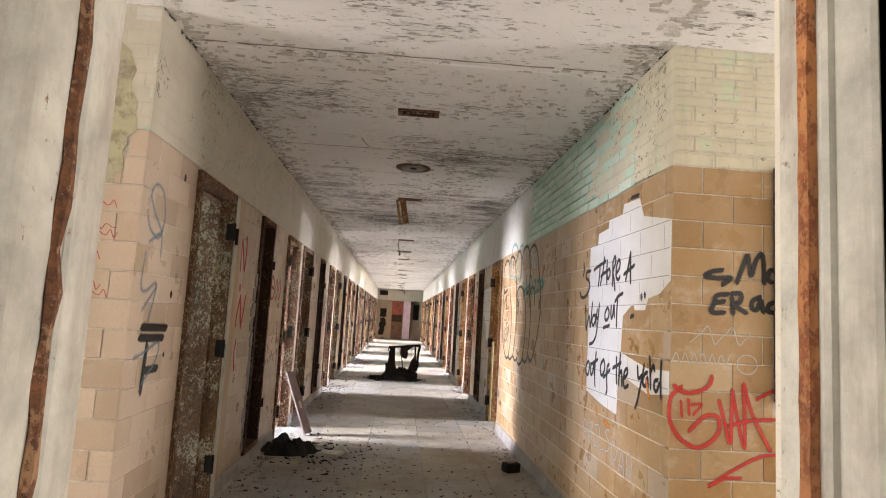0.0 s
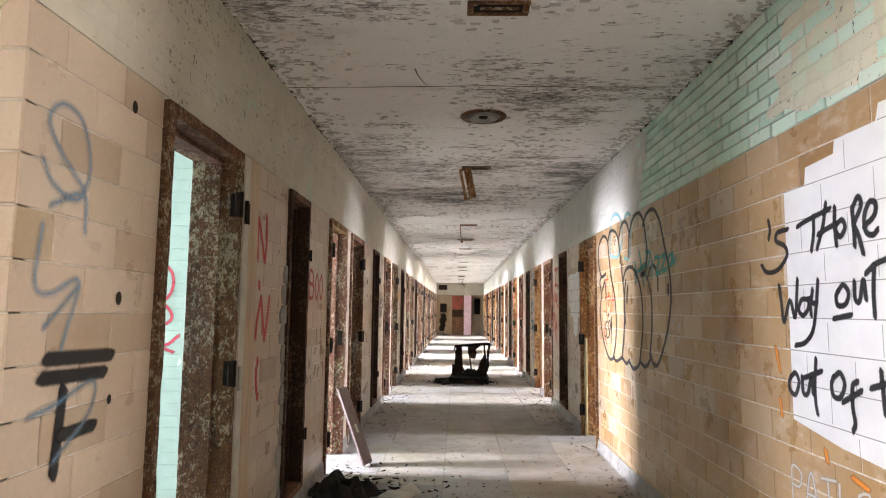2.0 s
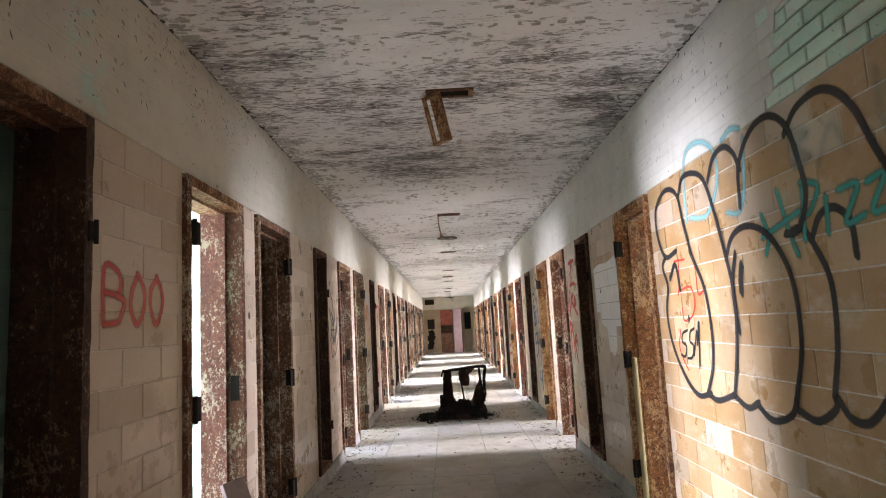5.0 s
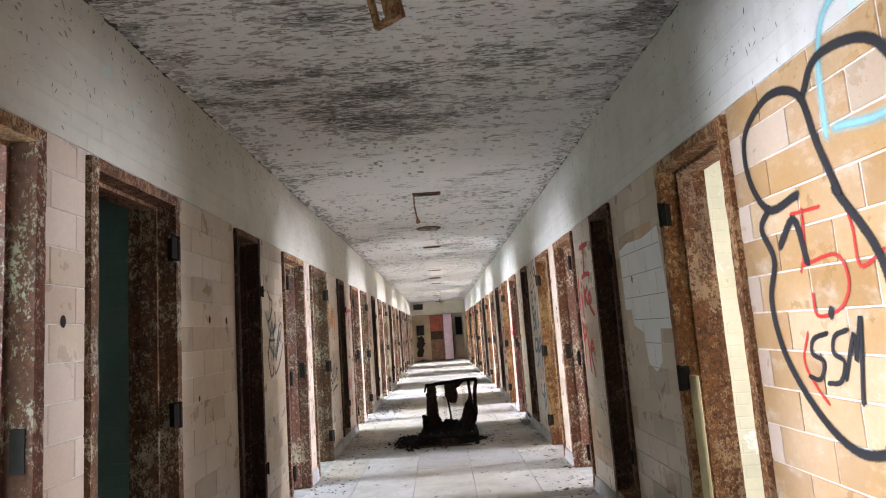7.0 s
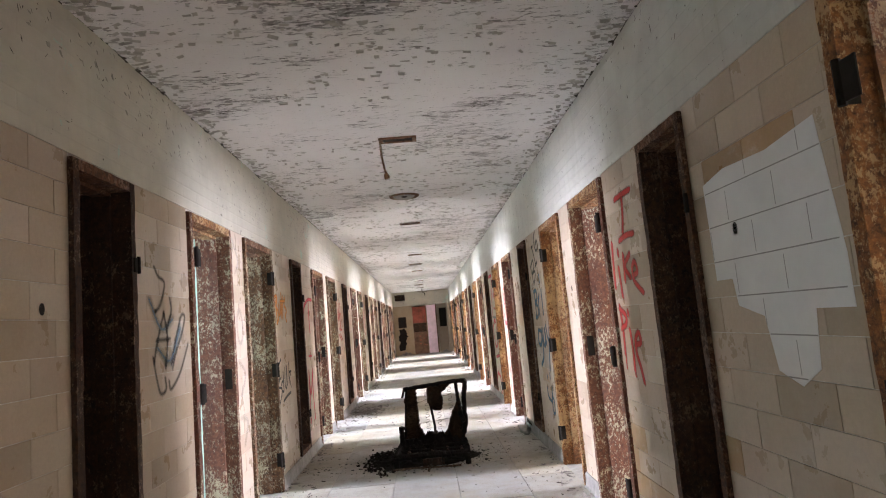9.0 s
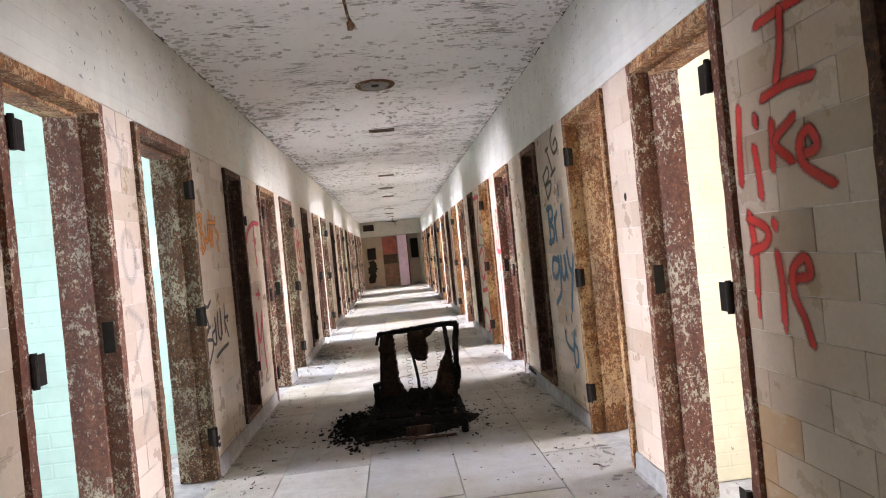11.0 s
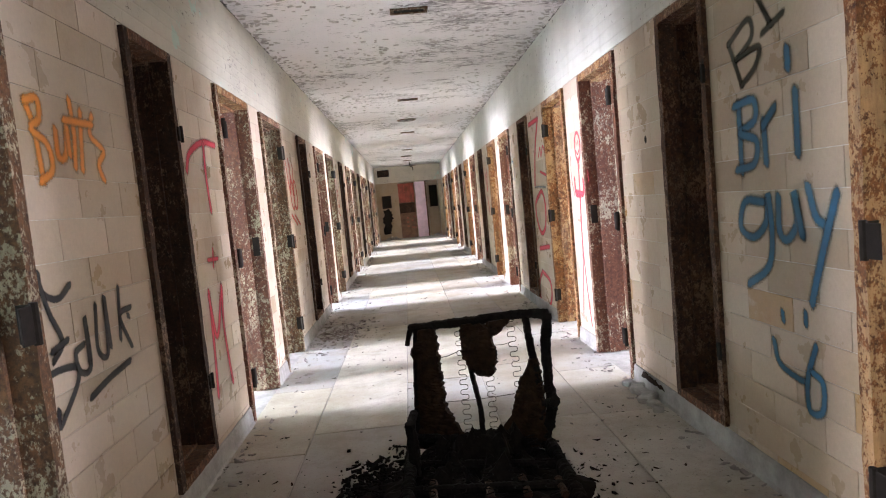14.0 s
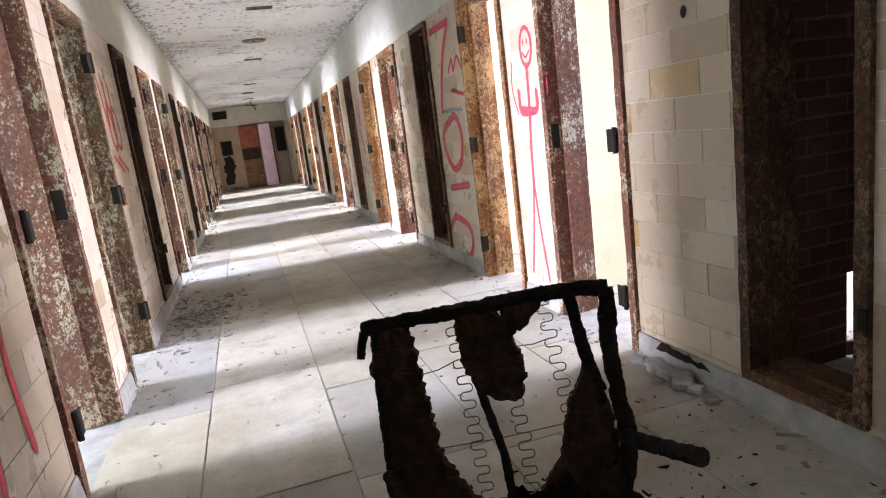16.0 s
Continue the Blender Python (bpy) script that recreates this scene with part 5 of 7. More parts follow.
def tag_thing(label):
    return thing("graffiti", label, "graffiti", kind="structure")


def draw(parent, name, lines, width, mat, wall):
    part(name, stroke_mesh(name, lines, width, mat, wall), mat, parent)


def ring(u, v, ru, rv, a0=0, a1=360, n=14):
    return [(u + ru * math.cos(radians(a0 + (a1 - a0) * i / n)), v + rv * math.sin(radians(a0 + (a1 - a0) * i / n))) for i in range(n + 1)]


# question on the white patch, right wall
WHITE_COAT = Mat("thin_white_wall_paint", 0.55)
WHITE_COAT.colour(WHITE_COAT.ramp(WHITE_COAT.noise(5, 6), (0.3, (0.70, 0.70, 0.70)), (0.7, (0.80, 0.80, 0.79))))
WHITE_COAT = WHITE_COAT.mat


def coat(points, wall, label):
    tagged(part("paint_patch", flat_plate(points, 0.0016, lambda u, n, v: wall.at(u, v, n)), WHITE_COAT), label, "paint patch", kind="structure")
    joints_over(points, wall, -END)


def inside(u, v, poly):
    hit = False
    for (a, b), (c, d) in zip(poly, poly[1:] + poly[:1]):
        if (b > v) != (d > v) and u < a + (v - b) / (d - b) * (c - a):
            hit = not hit
    return hit


JOINT_LINE = plain("painted_over_joint", (0.42, 0.41, 0.40), 0.9, 0.3)


def joints_over(poly, wall, first):
    """Tile joints that show through a coat of paint."""
    lines = []
    us, vs = [p[0] for p in poly], [p[1] for p in poly]

    def run(points):
        cur = []
        for q in points + [(99, 99)]:
            if inside(*q, poly):
                cur.append(q)
            else:
                if len(cur) > 4:
                    lines.append([cur[0], cur[len(cur) // 2], cur[-1]])
                cur = []

    for j in range(17):
        z = j * COURSE
        if min(vs) < z < max(vs):
            run([(min(us) + 0.01 * i, z) for i in range(int((max(us) - min(us)) / 0.01))])
        k = first - (LENGTH / 2 if j % 2 else 0)
        while k < max(us):
            run([(k, z + 0.01 * i) for i in range(1, 13)])
            k += LENGTH
    s = Shape()
    for a, m, b in lines:
        if abs(a[1] - b[1]) < 0.001:
            q = [(a[0], a[1] - 0.0022), (b[0], a[1] - 0.0022), (b[0], a[1] + 0.0022), (a[0], a[1] + 0.0022)]
        else:
            q = [(a[0] - 0.002, a[1]), (a[0] + 0.002, a[1]), (a[0] + 0.002, b[1]), (a[0] - 0.002, b[1])]
        s.face([wall.at(u, v, 0.0019) for u, v in q])
    ob = part("joint_lines", s, JOINT_LINE)
    tagged(ob, "tile joints showing through white wall paint", "joint", kind="structure")


rag2 = random.Random(12)
c0 = COURSE
coat([(-4.22, 0.93), (-4.22, 1.90), (-4.06, 1.90), (-4.05, 1.97), (-3.86, 1.98), (-3.85, 2.03), (-3.62, 2.03), (-3.6, 2.09), (-3.36, 2.08), (-3.3, 1.97), (-3.1, 1.93), (-2.955, 1.9), (-2.955, 1.60), (-3.08, 1.54), (-3.22, 1.52), (-3.26, 1.46), (-3.4, 1.46), (-3.42, 1.50), (-3.58, 1.43), (-3.6, 1.22), (-3.22, 1.16), (-2.955, 1.17), (-2.955, 1.06), (-3.2, 1.03), (-3.5, 1.08), (-3.63, 1.08), (-3.65, 0.86), (-3.9, 0.88)], ON_RIGHT, "white paint patch behind black writing")
g = tag_thing("black sprayed question on a white paint patch")
draw(g, "letter", [[(-4.36, 1.795), (-4.35, 1.75), (-4.365, 1.71)]], 0.028, BLACK, ON_RIGHT)
draw(g, "letter", [[(-4.2, 1.735), (-4.285, 1.73), (-4.3, 1.695), (-4.23, 1.665), (-4.215, 1.62), (-4.295, 1.565), (-4.39, 1.56), (-4.435, 1.595)]], 0.028, BLACK, ON_RIGHT)
draw(g, "letter", [[(-4.125, 1.735), (-4.06, 1.75), (-3.895, 1.775)], [(-4.005, 1.76), (-4.01, 1.69), (-4.03, 1.625)]], 0.028, BLACK, ON_RIGHT)
draw(g, "letter", [[(-3.92, 1.8), (-3.945, 1.715), (-3.99, 1.63)], [(-3.98, 1.685), (-3.92, 1.7), (-3.865, 1.71)], [(-3.865, 1.775), (-3.87, 1.705), (-3.865, 1.63)]], 0.028, BLACK, ON_RIGHT)
draw(g, "letter", [[(-3.86, 1.71), (-3.825, 1.72), (-3.81, 1.69), (-3.84, 1.66), (-3.865, 1.685), (-3.86, 1.71)]], 0.028, BLACK, ON_RIGHT)
draw(g, "letter", [[(-3.765, 1.755), (-3.76, 1.68), (-3.76, 1.615)], [(-3.765, 1.75), (-3.73, 1.79), (-3.715, 1.755), (-3.76, 1.695)], [(-3.76, 1.695), (-3.735, 1.65), (-3.715, 1.585)]], 0.028, BLACK, ON_RIGHT)
draw(g, "letter", [[(-3.705, 1.68), (-3.65, 1.71), (-3.64, 1.75), (-3.67, 1.76), (-3.7, 1.715), (-3.695, 1.66), (-3.66, 1.645), (-3.635, 1.66)]], 0.028, BLACK, ON_RIGHT)
draw(g, "letter", [[(-3.475, 1.785), (-3.505, 1.715), (-3.54, 1.635)], [(-3.475, 1.785), (-3.47, 1.7), (-3.465, 1.615)], [(-3.57, 1.67), (-3.49, 1.69), (-3.415, 1.71)]], 0.028, BLACK, ON_RIGHT)
draw(g, "letter", [[(-4.29, 1.495), (-4.275, 1.415), (-4.26, 1.335), (-4.205, 1.43), (-4.17, 1.355), (-4.14, 1.515)]], 0.028, BLACK, ON_RIGHT)
draw(g, "letter", [[(-4.065, 1.43), (-4.115, 1.43), (-4.14, 1.39), (-4.11, 1.365), (-4.07, 1.395), (-4.06, 1.44), (-4.05, 1.365)]], 0.028, BLACK, ON_RIGHT)
draw(g, "letter", [[(-4.035, 1.47), (-4.045, 1.42), (-4.01, 1.415)], [(-3.995, 1.505), (-4.015, 1.4), (-4.045, 1.305), (-4.105, 1.255), (-4.175, 1.24)]], 0.028, BLACK, ON_RIGHT)
draw(g, "letter", [[(-3.875, 1.455), (-3.84, 1.48), (-3.81, 1.45), (-3.83, 1.41), (-3.875, 1.405), (-3.885, 1.435), (-3.875, 1.455)]], 0.028, BLACK, ON_RIGHT)
draw(g, "letter", [[(-3.775, 1.49), (-3.775, 1.43), (-3.75, 1.42), (-3.725, 1.495), (-3.715, 1.425)]], 0.028, BLACK, ON_RIGHT)
draw(g, "letter", [[(-3.71, 1.515), (-3.655, 1.545), (-3.585, 1.56)], [(-3.665, 1.54), (-3.675, 1.45), (-3.675, 1.365)]], 0.028, BLACK, ON_RIGHT)
draw(g, "letter", [[(-4.225, 1.105), (-4.19, 1.125), (-4.165, 1.09), (-4.195, 1.035), (-4.235, 1.05), (-4.24, 1.08), (-4.225, 1.105)]], 0.028, BLACK, ON_RIGHT)
draw(g, "letter", [[(-4.14, 1.115), (-4.135, 1.05), (-4.1, 1.055), (-4.07, 1.13), (-4.065, 1.055)]], 0.028, BLACK, ON_RIGHT)
draw(g, "letter", [[(-4.035, 1.195), (-4.05, 1.1), (-4.05, 1.025), (-4.04, 0.98)], [(-4.13, 1.11), (-4, 1.15)]], 0.028, BLACK, ON_RIGHT)
draw(g, "letter", [[(-3.925, 1.135), (-3.885, 1.155), (-3.86, 1.115), (-3.89, 1.065), (-3.93, 1.065), (-3.94, 1.105), (-3.925, 1.135)]], 0.028, BLACK, ON_RIGHT)
draw(g, "letter", [[(-3.785, 1.135), (-3.815, 1.115), (-3.82, 1.04), (-3.81, 0.985), (-3.825, 0.955)], [(-3.875, 1.05), (-3.765, 1.105)]], 0.028, BLACK, ON_RIGHT)
draw(g, "letter", [[(-3.66, 1.185), (-3.655, 1.105), (-3.65, 1.04)], [(-3.715, 1.12), (-3.585, 1.16)]], 0.028, BLACK, ON_RIGHT)
draw(g, "letter", [[(-3.595, 1.21), (-3.61, 1.11), (-3.615, 1.035)], [(-3.61, 1.09), (-3.575, 1.115), (-3.565, 1.08), (-3.56, 1.035)]], 0.028, BLACK, ON_RIGHT)
draw(g, "letter", [[(-3.535, 1.075), (-3.485, 1.105), (-3.485, 1.135), (-3.52, 1.12), (-3.54, 1.07), (-3.52, 1.03), (-3.465, 1.045)]], 0.028, BLACK, ON_RIGHT)
draw(g, "underline", [[(-3.905, 1.355), (-3.8, 1.37)]], 0.028, BLACK, ON_RIGHT)
draw(g, "letter", [[(-3.34, 1.16), (-3.325, 1.1), (-3.275, 1.12)], [(-3.25, 1.175), (-3.285, 1.085), (-3.33, 0.985), (-3.36, 0.94)]], 0.028, BLACK, ON_RIGHT)
draw(g, "letter", [[(-3.21, 1.14), (-3.245, 1.125), (-3.265, 1.08), (-3.23, 1.07), (-3.205, 1.115), (-3.195, 1.065)]], 0.028, BLACK, ON_RIGHT)
draw(g, "letter", [[(-3.185, 1.22), (-3.17, 1.14), (-3.165, 1.065)], [(-3.17, 1.14), (-3.135, 1.18), (-3.12, 1.16)]], 0.028, BLACK, ON_RIGHT)
draw(g, "letter", [[(-3.08, 1.115), (-3.115, 1.105), (-3.12, 1.07), (-3.09, 1.06), (-3.06, 1.1)], [(-3.04, 1.21), (-3.045, 1.13), (-3.04, 1.035)]], 0.028, BLACK, ON_RIGHT)
draw(g, "blot", [[(-3.26, 1.545), (-3.26, 1.53)], [(-3.45, 1.425), (-3.415, 1.43)], [(-3.48, 2.105), (-3.375, 2.1)]], 0.03, BLACK, ON_RIGHT)
g = tag_thing("orange spray dabs beside the black question")
draw(g, "dab", [[(-4.34, 1.22), (-4.31, 1.12)], [(-4.32, 1.0), (-4.31, 0.93)], [(-4.0, 0.85), (-3.99, 0.81)], [(-3.84, 0.79), (-3.76, 0.77)], [(-3.22, 1.10), (-3.18, 1.02)]], 0.035, ORANGE, ON_RIGHT)
g = tag_thing("chalky white scrawl low on ochre tile")
write(g, "PAILS", ON_RIGHT, -4.25, 0.60, 0.13, WHITE, 0.016, 0.5, 0.0, 0.05, 12)
write(g, "PAR", ON_RIGHT, -3.7, 0.55, 0.14, WHITE, 0.016, 0.5, 0.0, -0.05, 13)
draw(g, "scribble", [[(-5.735, 1.27), (-5.765, 1.195), (-5.79, 1.115)], [(-5.64, 1.315), (-5.73, 1.225), (-5.67, 1.185)], [(-5.505, 1.3), (-5.57, 1.265), (-5.565, 1.195), (-5.495, 1.23)]], 0.018, WHITE, ON_RIGHT)

# large outlined bubble letters
g = tag_thing("large black outlined bubble letters sprayed on tile")
draw(g, "outline", [[(-7.455, 1.73), (-7.63, 1.715), (-7.735, 1.86), (-7.715, 2.025), (-7.535, 2.1), (-7.37, 2.04), (-7.315, 1.87), (-7.25, 1.695)]], 0.038, BLACK, ON_RIGHT)
draw(g, "outline", [[(-7.63, 1.715), (-7.695, 1.655), (-7.64, 1.535), (-7.695, 1.39), (-7.65, 1.2), (-7.5, 1.02), (-7.34, 0.935), (-7.17, 0.96)]], 0.038, BLACK, ON_RIGHT)
draw(g, "outline", [[(-7.265, 1.705), (-7.125, 1.495), (-7.09, 1.27), (-7.12, 1.1), (-7.21, 0.96)]], 0.038, BLACK, ON_RIGHT)
draw(g, "outline", [[(-7.345, 2.03), (-7.27, 2.11), (-7.13, 2.105), (-7.005, 2.04), (-6.925, 1.875), (-6.86, 1.675), (-6.805, 1.455), (-6.83, 1.22), (-6.905, 0.985)]], 0.038, BLACK, ON_RIGHT)
draw(g, "outline", [[(-6.955, 2.02), (-6.87, 2.115), (-6.75, 2.135), (-6.665, 2.08), (-6.62, 1.995)]], 0.038, BLACK, ON_RIGHT)
draw(g, "outline", [[(-6.655, 1.83), (-6.63, 2.01), (-6.5, 2.13), (-6.35, 2.145), (-6.235, 2.065), (-6.18, 1.915), (-6.16, 1.78), (-6.23, 1.665), (-6.32, 1.66)]], 0.038, BLACK, ON_RIGHT)
draw(g, "outline", [[(-6.255, 2.035), (-6.15, 2.11), (-5.99, 2.115), (-5.865, 2.015), (-5.785, 1.855), (-5.71, 1.71), (-5.665, 1.555), (-5.675, 1.415), (-5.745, 1.255), (-5.86, 1.1), (-5.97, 1), (-6.065, 1), (-6.12, 1.055)]], 0.038, BLACK, ON_RIGHT)
draw(g, "outline", [[(-6.85, 1.62), (-6.76, 1.715), (-6.625, 1.74), (-6.49, 1.7), (-6.38, 1.605), (-6.31, 1.46), (-6.305, 1.235), (-6.385, 1.02)]], 0.038, BLACK, ON_RIGHT)
draw(g, "outline", [[(-6.75, 1.635), (-6.81, 1.485), (-6.79, 1.275)]], 0.038, BLACK, ON_RIGHT)
draw(g, "outline", [[(-6.32, 1.66), (-6.215, 1.665), (-6.14, 1.58), (-6.08, 1.45), (-6.09, 1.245), (-6.145, 1.055)]], 0.038, BLACK, ON_RIGHT)
draw(g, "outline", [[(-6.155, 1.625), (-6.095, 1.695), (-6.01, 1.705), (-5.94, 1.645), (-5.93, 1.53)]], 0.038, BLACK, ON_RIGHT)
draw(g, "outline", [[(-7.21, 0.955), (-7.095, 0.935), (-6.92, 0.98)]], 0.038, BLACK, ON_RIGHT)
draw(g, "outline", [[(-6.92, 0.98), (-6.785, 0.94), (-6.685, 0.975)]], 0.038, BLACK, ON_RIGHT)
draw(g, "outline", [[(-6.7, 0.965), (-6.58, 0.915), (-6.435, 0.955), (-6.385, 1.02)]], 0.038, BLACK, ON_RIGHT)
draw(g, "outline", [[(-6.39, 0.985), (-6.265, 0.96), (-6.155, 1.01), (-6.125, 1.055)]], 0.038, BLACK, ON_RIGHT)
draw(g, "outline", [[(-7.59, 1.58), (-7.49, 1.655), (-7.45, 1.51)]], 0.038, BLACK, ON_RIGHT)
draw(g, "counter", [[(-6.705, 1.575), (-6.725, 1.52), (-6.73, 1.455)], [(-5.715, 1.53), (-5.72, 1.505)]], 0.055, BLACK, ON_RIGHT)
g = tag_thing("small black letters inside bubble outline")
draw(g, "letter", [[(-7.405, 1.28), (-7.48, 1.26), (-7.495, 1.215), (-7.44, 1.19), (-7.47, 1.135), (-7.525, 1.14)]], 0.02, BLACK, ON_RIGHT)
draw(g, "letter", [[(-7.31, 1.29), (-7.37, 1.27), (-7.385, 1.22), (-7.34, 1.195), (-7.37, 1.135), (-7.43, 1.125)]], 0.02, BLACK, ON_RIGHT)
draw(g, "letter", [[(-7.345, 1.145), (-7.28, 1.28), (-7.285, 1.2), (-7.24, 1.33), (-7.285, 1.08)]], 0.02, BLACK, ON_RIGHT)
draw(g, "dot", [[(-7.365, 1.35), (-7.37, 1.335)]], 0.034, BLACK, ON_RIGHT)
g = tag_thing("thin red letters sprayed over the bubble outline")
draw(g, "letter", [[(-7.505, 1.675), (-7.35, 1.67)], [(-7.44, 1.68), (-7.455, 1.555), (-7.49, 1.48)], [(-7.47, 1.5), (-7.305, 1.515), (-7.265, 1.43), (-7.32, 1.355), (-7.435, 1.335), (-7.445, 1.405)]], 0.016, RED, ON_RIGHT)
draw(g, "letter", [[(-7.24, 1.69), (-7.215, 1.585), (-7.205, 1.47), (-7.105, 1.505)]], 0.016, RED, ON_RIGHT)
draw(g, "letter", [[(-7.505, 1.28), (-7.545, 1.185), (-7.49, 1.1), (-7.445, 1.06)]], 0.016, RED, ON_RIGHT)
g = tag_thing("teal sprayed scrawl across the bubble letters")
draw(g, "letter", [[(-6.485, 1.765), (-6.45, 1.67), (-6.48, 1.6)], [(-6.35, 1.84), (-6.305, 1.695), (-6.255, 1.57)], [(-6.495, 1.67), (-6.215, 1.73)]], 0.042, TEAL, ON_RIGHT)
draw(g, "letter", [[(-6.18, 1.825), (-6.2, 1.62)], [(-6.19, 1.835), (-6.09, 1.8), (-6.145, 1.72), (-6.21, 1.71)]], 0.042, TEAL, ON_RIGHT)
draw(g, "letter", [[(-6.05, 1.75), (-6.06, 1.625)]], 0.042, TEAL, ON_RIGHT)
draw(g, "letter", [[(-5.98, 1.76), (-5.885, 1.755), (-5.96, 1.645), (-5.865, 1.655)]], 0.042, TEAL, ON_RIGHT)
draw(g, "letter", [[(-5.84, 1.755), (-5.76, 1.76), (-5.83, 1.66), (-5.735, 1.665)]], 0.042, TEAL, ON_RIGHT)
draw(g, "letter", [[(-5.645, 1.76), (-5.695, 1.74), (-5.695, 1.69), (-5.64, 1.695), (-5.615, 1.77), (-5.605, 1.69), (-5.56, 1.725)]], 0.042, TEAL, ON_RIGHT)
g = tag_thing("pale blue overspray above the bubble letters")
draw(g, "overspray", [[(-6.23, 2.045), (-6.21, 1.905)], [(-6.23, 2.045), (-6.1, 1.995), (-6.2, 1.97), (-6.095, 1.905), (-6.21, 1.905)]], 0.055, FAINT_TEAL, ON_RIGHT)
draw(g, "overspray", [[(-6.06, 1.875), (-5.975, 1.985), (-5.9, 1.865)]], 0.055, FAINT_TEAL, ON_RIGHT)
draw(g, "overspray", [[(-5.735, 2.075), (-5.73, 1.905), (-5.62, 1.89)]], 0.055, FAINT_TEAL, ON_RIGHT)
draw(g, "overspray", [[(-5.375, 1.965), (-5.49, 1.95), (-5.405, 1.87), (-5.49, 1.825)]], 0.055, FAINT_TEAL, ON_RIGHT)
draw(g, "overspray", [[(-5.225, 1.975), (-5.295, 1.95), (-5.245, 1.875), (-5.315, 1.815)]], 0.055, FAINT_TEAL, ON_RIGHT)
draw(g, "overspray", [[(-7.265, 1.87), (-7.245, 2.115), (-7.175, 2.235), (-7.015, 2.24), (-6.865, 2.155), (-6.85, 2), (-6.995, 1.86), (-7.22, 1.88)]], 0.05, CYAN, ON_RIGHT)
draw(g, "overspray", [[(-6.765, 2.17), (-6.67, 2.195), (-6.59, 2.17)]], 0.05, CYAN, ON_RIGHT)
draw(g, "overspray", [[(-6.785, 1.83), (-6.675, 1.81), (-6.605, 1.895), (-6.565, 2.12)]], 0.05, CYAN, ON_RIGHT)
# between the chase and the next cell, right wall
g = tag_thing("red sprayed words down buff tile")
draw(g, "letter", [[(-10.535, 1.965), (-10.41, 1.97), (-10.275, 1.97)], [(-10.41, 1.97), (-10.425, 1.865), (-10.46, 1.755)], [(-10.535, 1.725), (-10.415, 1.74), (-10.295, 1.735)]], 0.05, RED, ON_RIGHT)
draw(g, "letter", [[(-10.675, 1.725), (-10.69, 1.605), (-10.7, 1.465)]], 0.05, RED, ON_RIGHT)
draw(g, "letter", [[(-10.585, 1.675), (-10.585, 1.65)], [(-10.605, 1.575), (-10.595, 1.485), (-10.59, 1.41)]], 0.05, RED, ON_RIGHT)
draw(g, "letter", [[(-10.5, 1.64), (-10.515, 1.495)], [(-10.395, 1.635), (-10.49, 1.575), (-10.42, 1.505)]], 0.05, RED, ON_RIGHT)
draw(g, "letter", [[(-10.375, 1.51), (-10.305, 1.53), (-10.33, 1.585), (-10.375, 1.555), (-10.37, 1.49), (-10.305, 1.445), (-10.25, 1.415)]], 0.05, RED, ON_RIGHT)
draw(g, "letter", [[(-10.67, 1.355), (-10.655, 1.215), (-10.665, 1.075)], [(-10.675, 1.34), (-10.58, 1.3), (-10.59, 1.25), (-10.675, 1.225)]], 0.05, RED, ON_RIGHT)
draw(g, "letter", [[(-10.535, 1.32), (-10.535, 1.305)], [(-10.535, 1.215), (-10.525, 1.115), (-10.53, 0.99)]], 0.05, RED, ON_RIGHT)
draw(g, "letter", [[(-10.48, 1.135), (-10.39, 1.15), (-10.405, 1.205), (-10.465, 1.165), (-10.47, 1.085), (-10.43, 1.01), (-10.405, 0.935)]], 0.05, RED, ON_RIGHT)
draw(g, "drip", [[(-10.665, 1.075), (-10.67, 0.995)], [(-10.53, 0.99), (-10.53, 0.96)]], 0.025, RED, ON_RIGHT)
coat([(-9.44, 1.42), (-9.45, 1.80), (-9.28, 1.83), (-9.0, 1.82), (-8.74, 1.85), (-8.69, 1.45), (-8.69, 1.30), (-8.86, 1.30), (-8.88, 1.12), (-8.98, 1.06), (-9.1, 1.10), (-9.14, 1.28), (-9.3, 1.32), (-9.32, 1.42)], ON_RIGHT, "grey-white paint patch on buff tile")
g = tag_thing("blue sprayed words and smile on buff tile")
draw(g, "letter", [[(-13.39, 1.58), (-13.39, 1.45), (-13.39, 1.3)], [(-13.425, 1.575), (-13.285, 1.58), (-13.28, 1.5), (-13.39, 1.46), (-13.275, 1.42), (-13.295, 1.33), (-13.425, 1.31)]], 0.058, BLUE, ON_RIGHT)
draw(g, "letter", [[(-13.22, 1.49), (-13.215, 1.325)], [(-13.225, 1.47), (-13.145, 1.53)]], 0.058, BLUE, ON_RIGHT)
draw(g, "letter", [[(-13.02, 1.57), (-13.02, 1.45), (-13.02, 1.345)], [(-13.055, 1.725), (-13.055, 1.655)]], 0.058, BLUE, ON_RIGHT)
draw(g, "letter", [[(-13.245, 1.175), (-13.38, 1.175), (-13.42, 1.07), (-13.33, 1.03), (-13.235, 1.095), (-13.215, 1.205), (-13.2, 1.04), (-13.235, 0.915), (-13.38, 0.83)]], 0.058, BLUE, ON_RIGHT)
draw(g, "letter", [[(-13.15, 1.195), (-13.15, 1.06), (-13.1, 1.035), (-13.04, 1.105), (-13.055, 1.215), (-13.015, 1.05)]], 0.058, BLUE, ON_RIGHT)
draw(g, "letter", [[(-12.975, 1.23), (-12.94, 1.125), (-12.885, 1.09)], [(-12.83, 1.205), (-12.89, 1.055), (-12.945, 0.91), (-12.98, 0.81)]], 0.058, BLUE, ON_RIGHT)
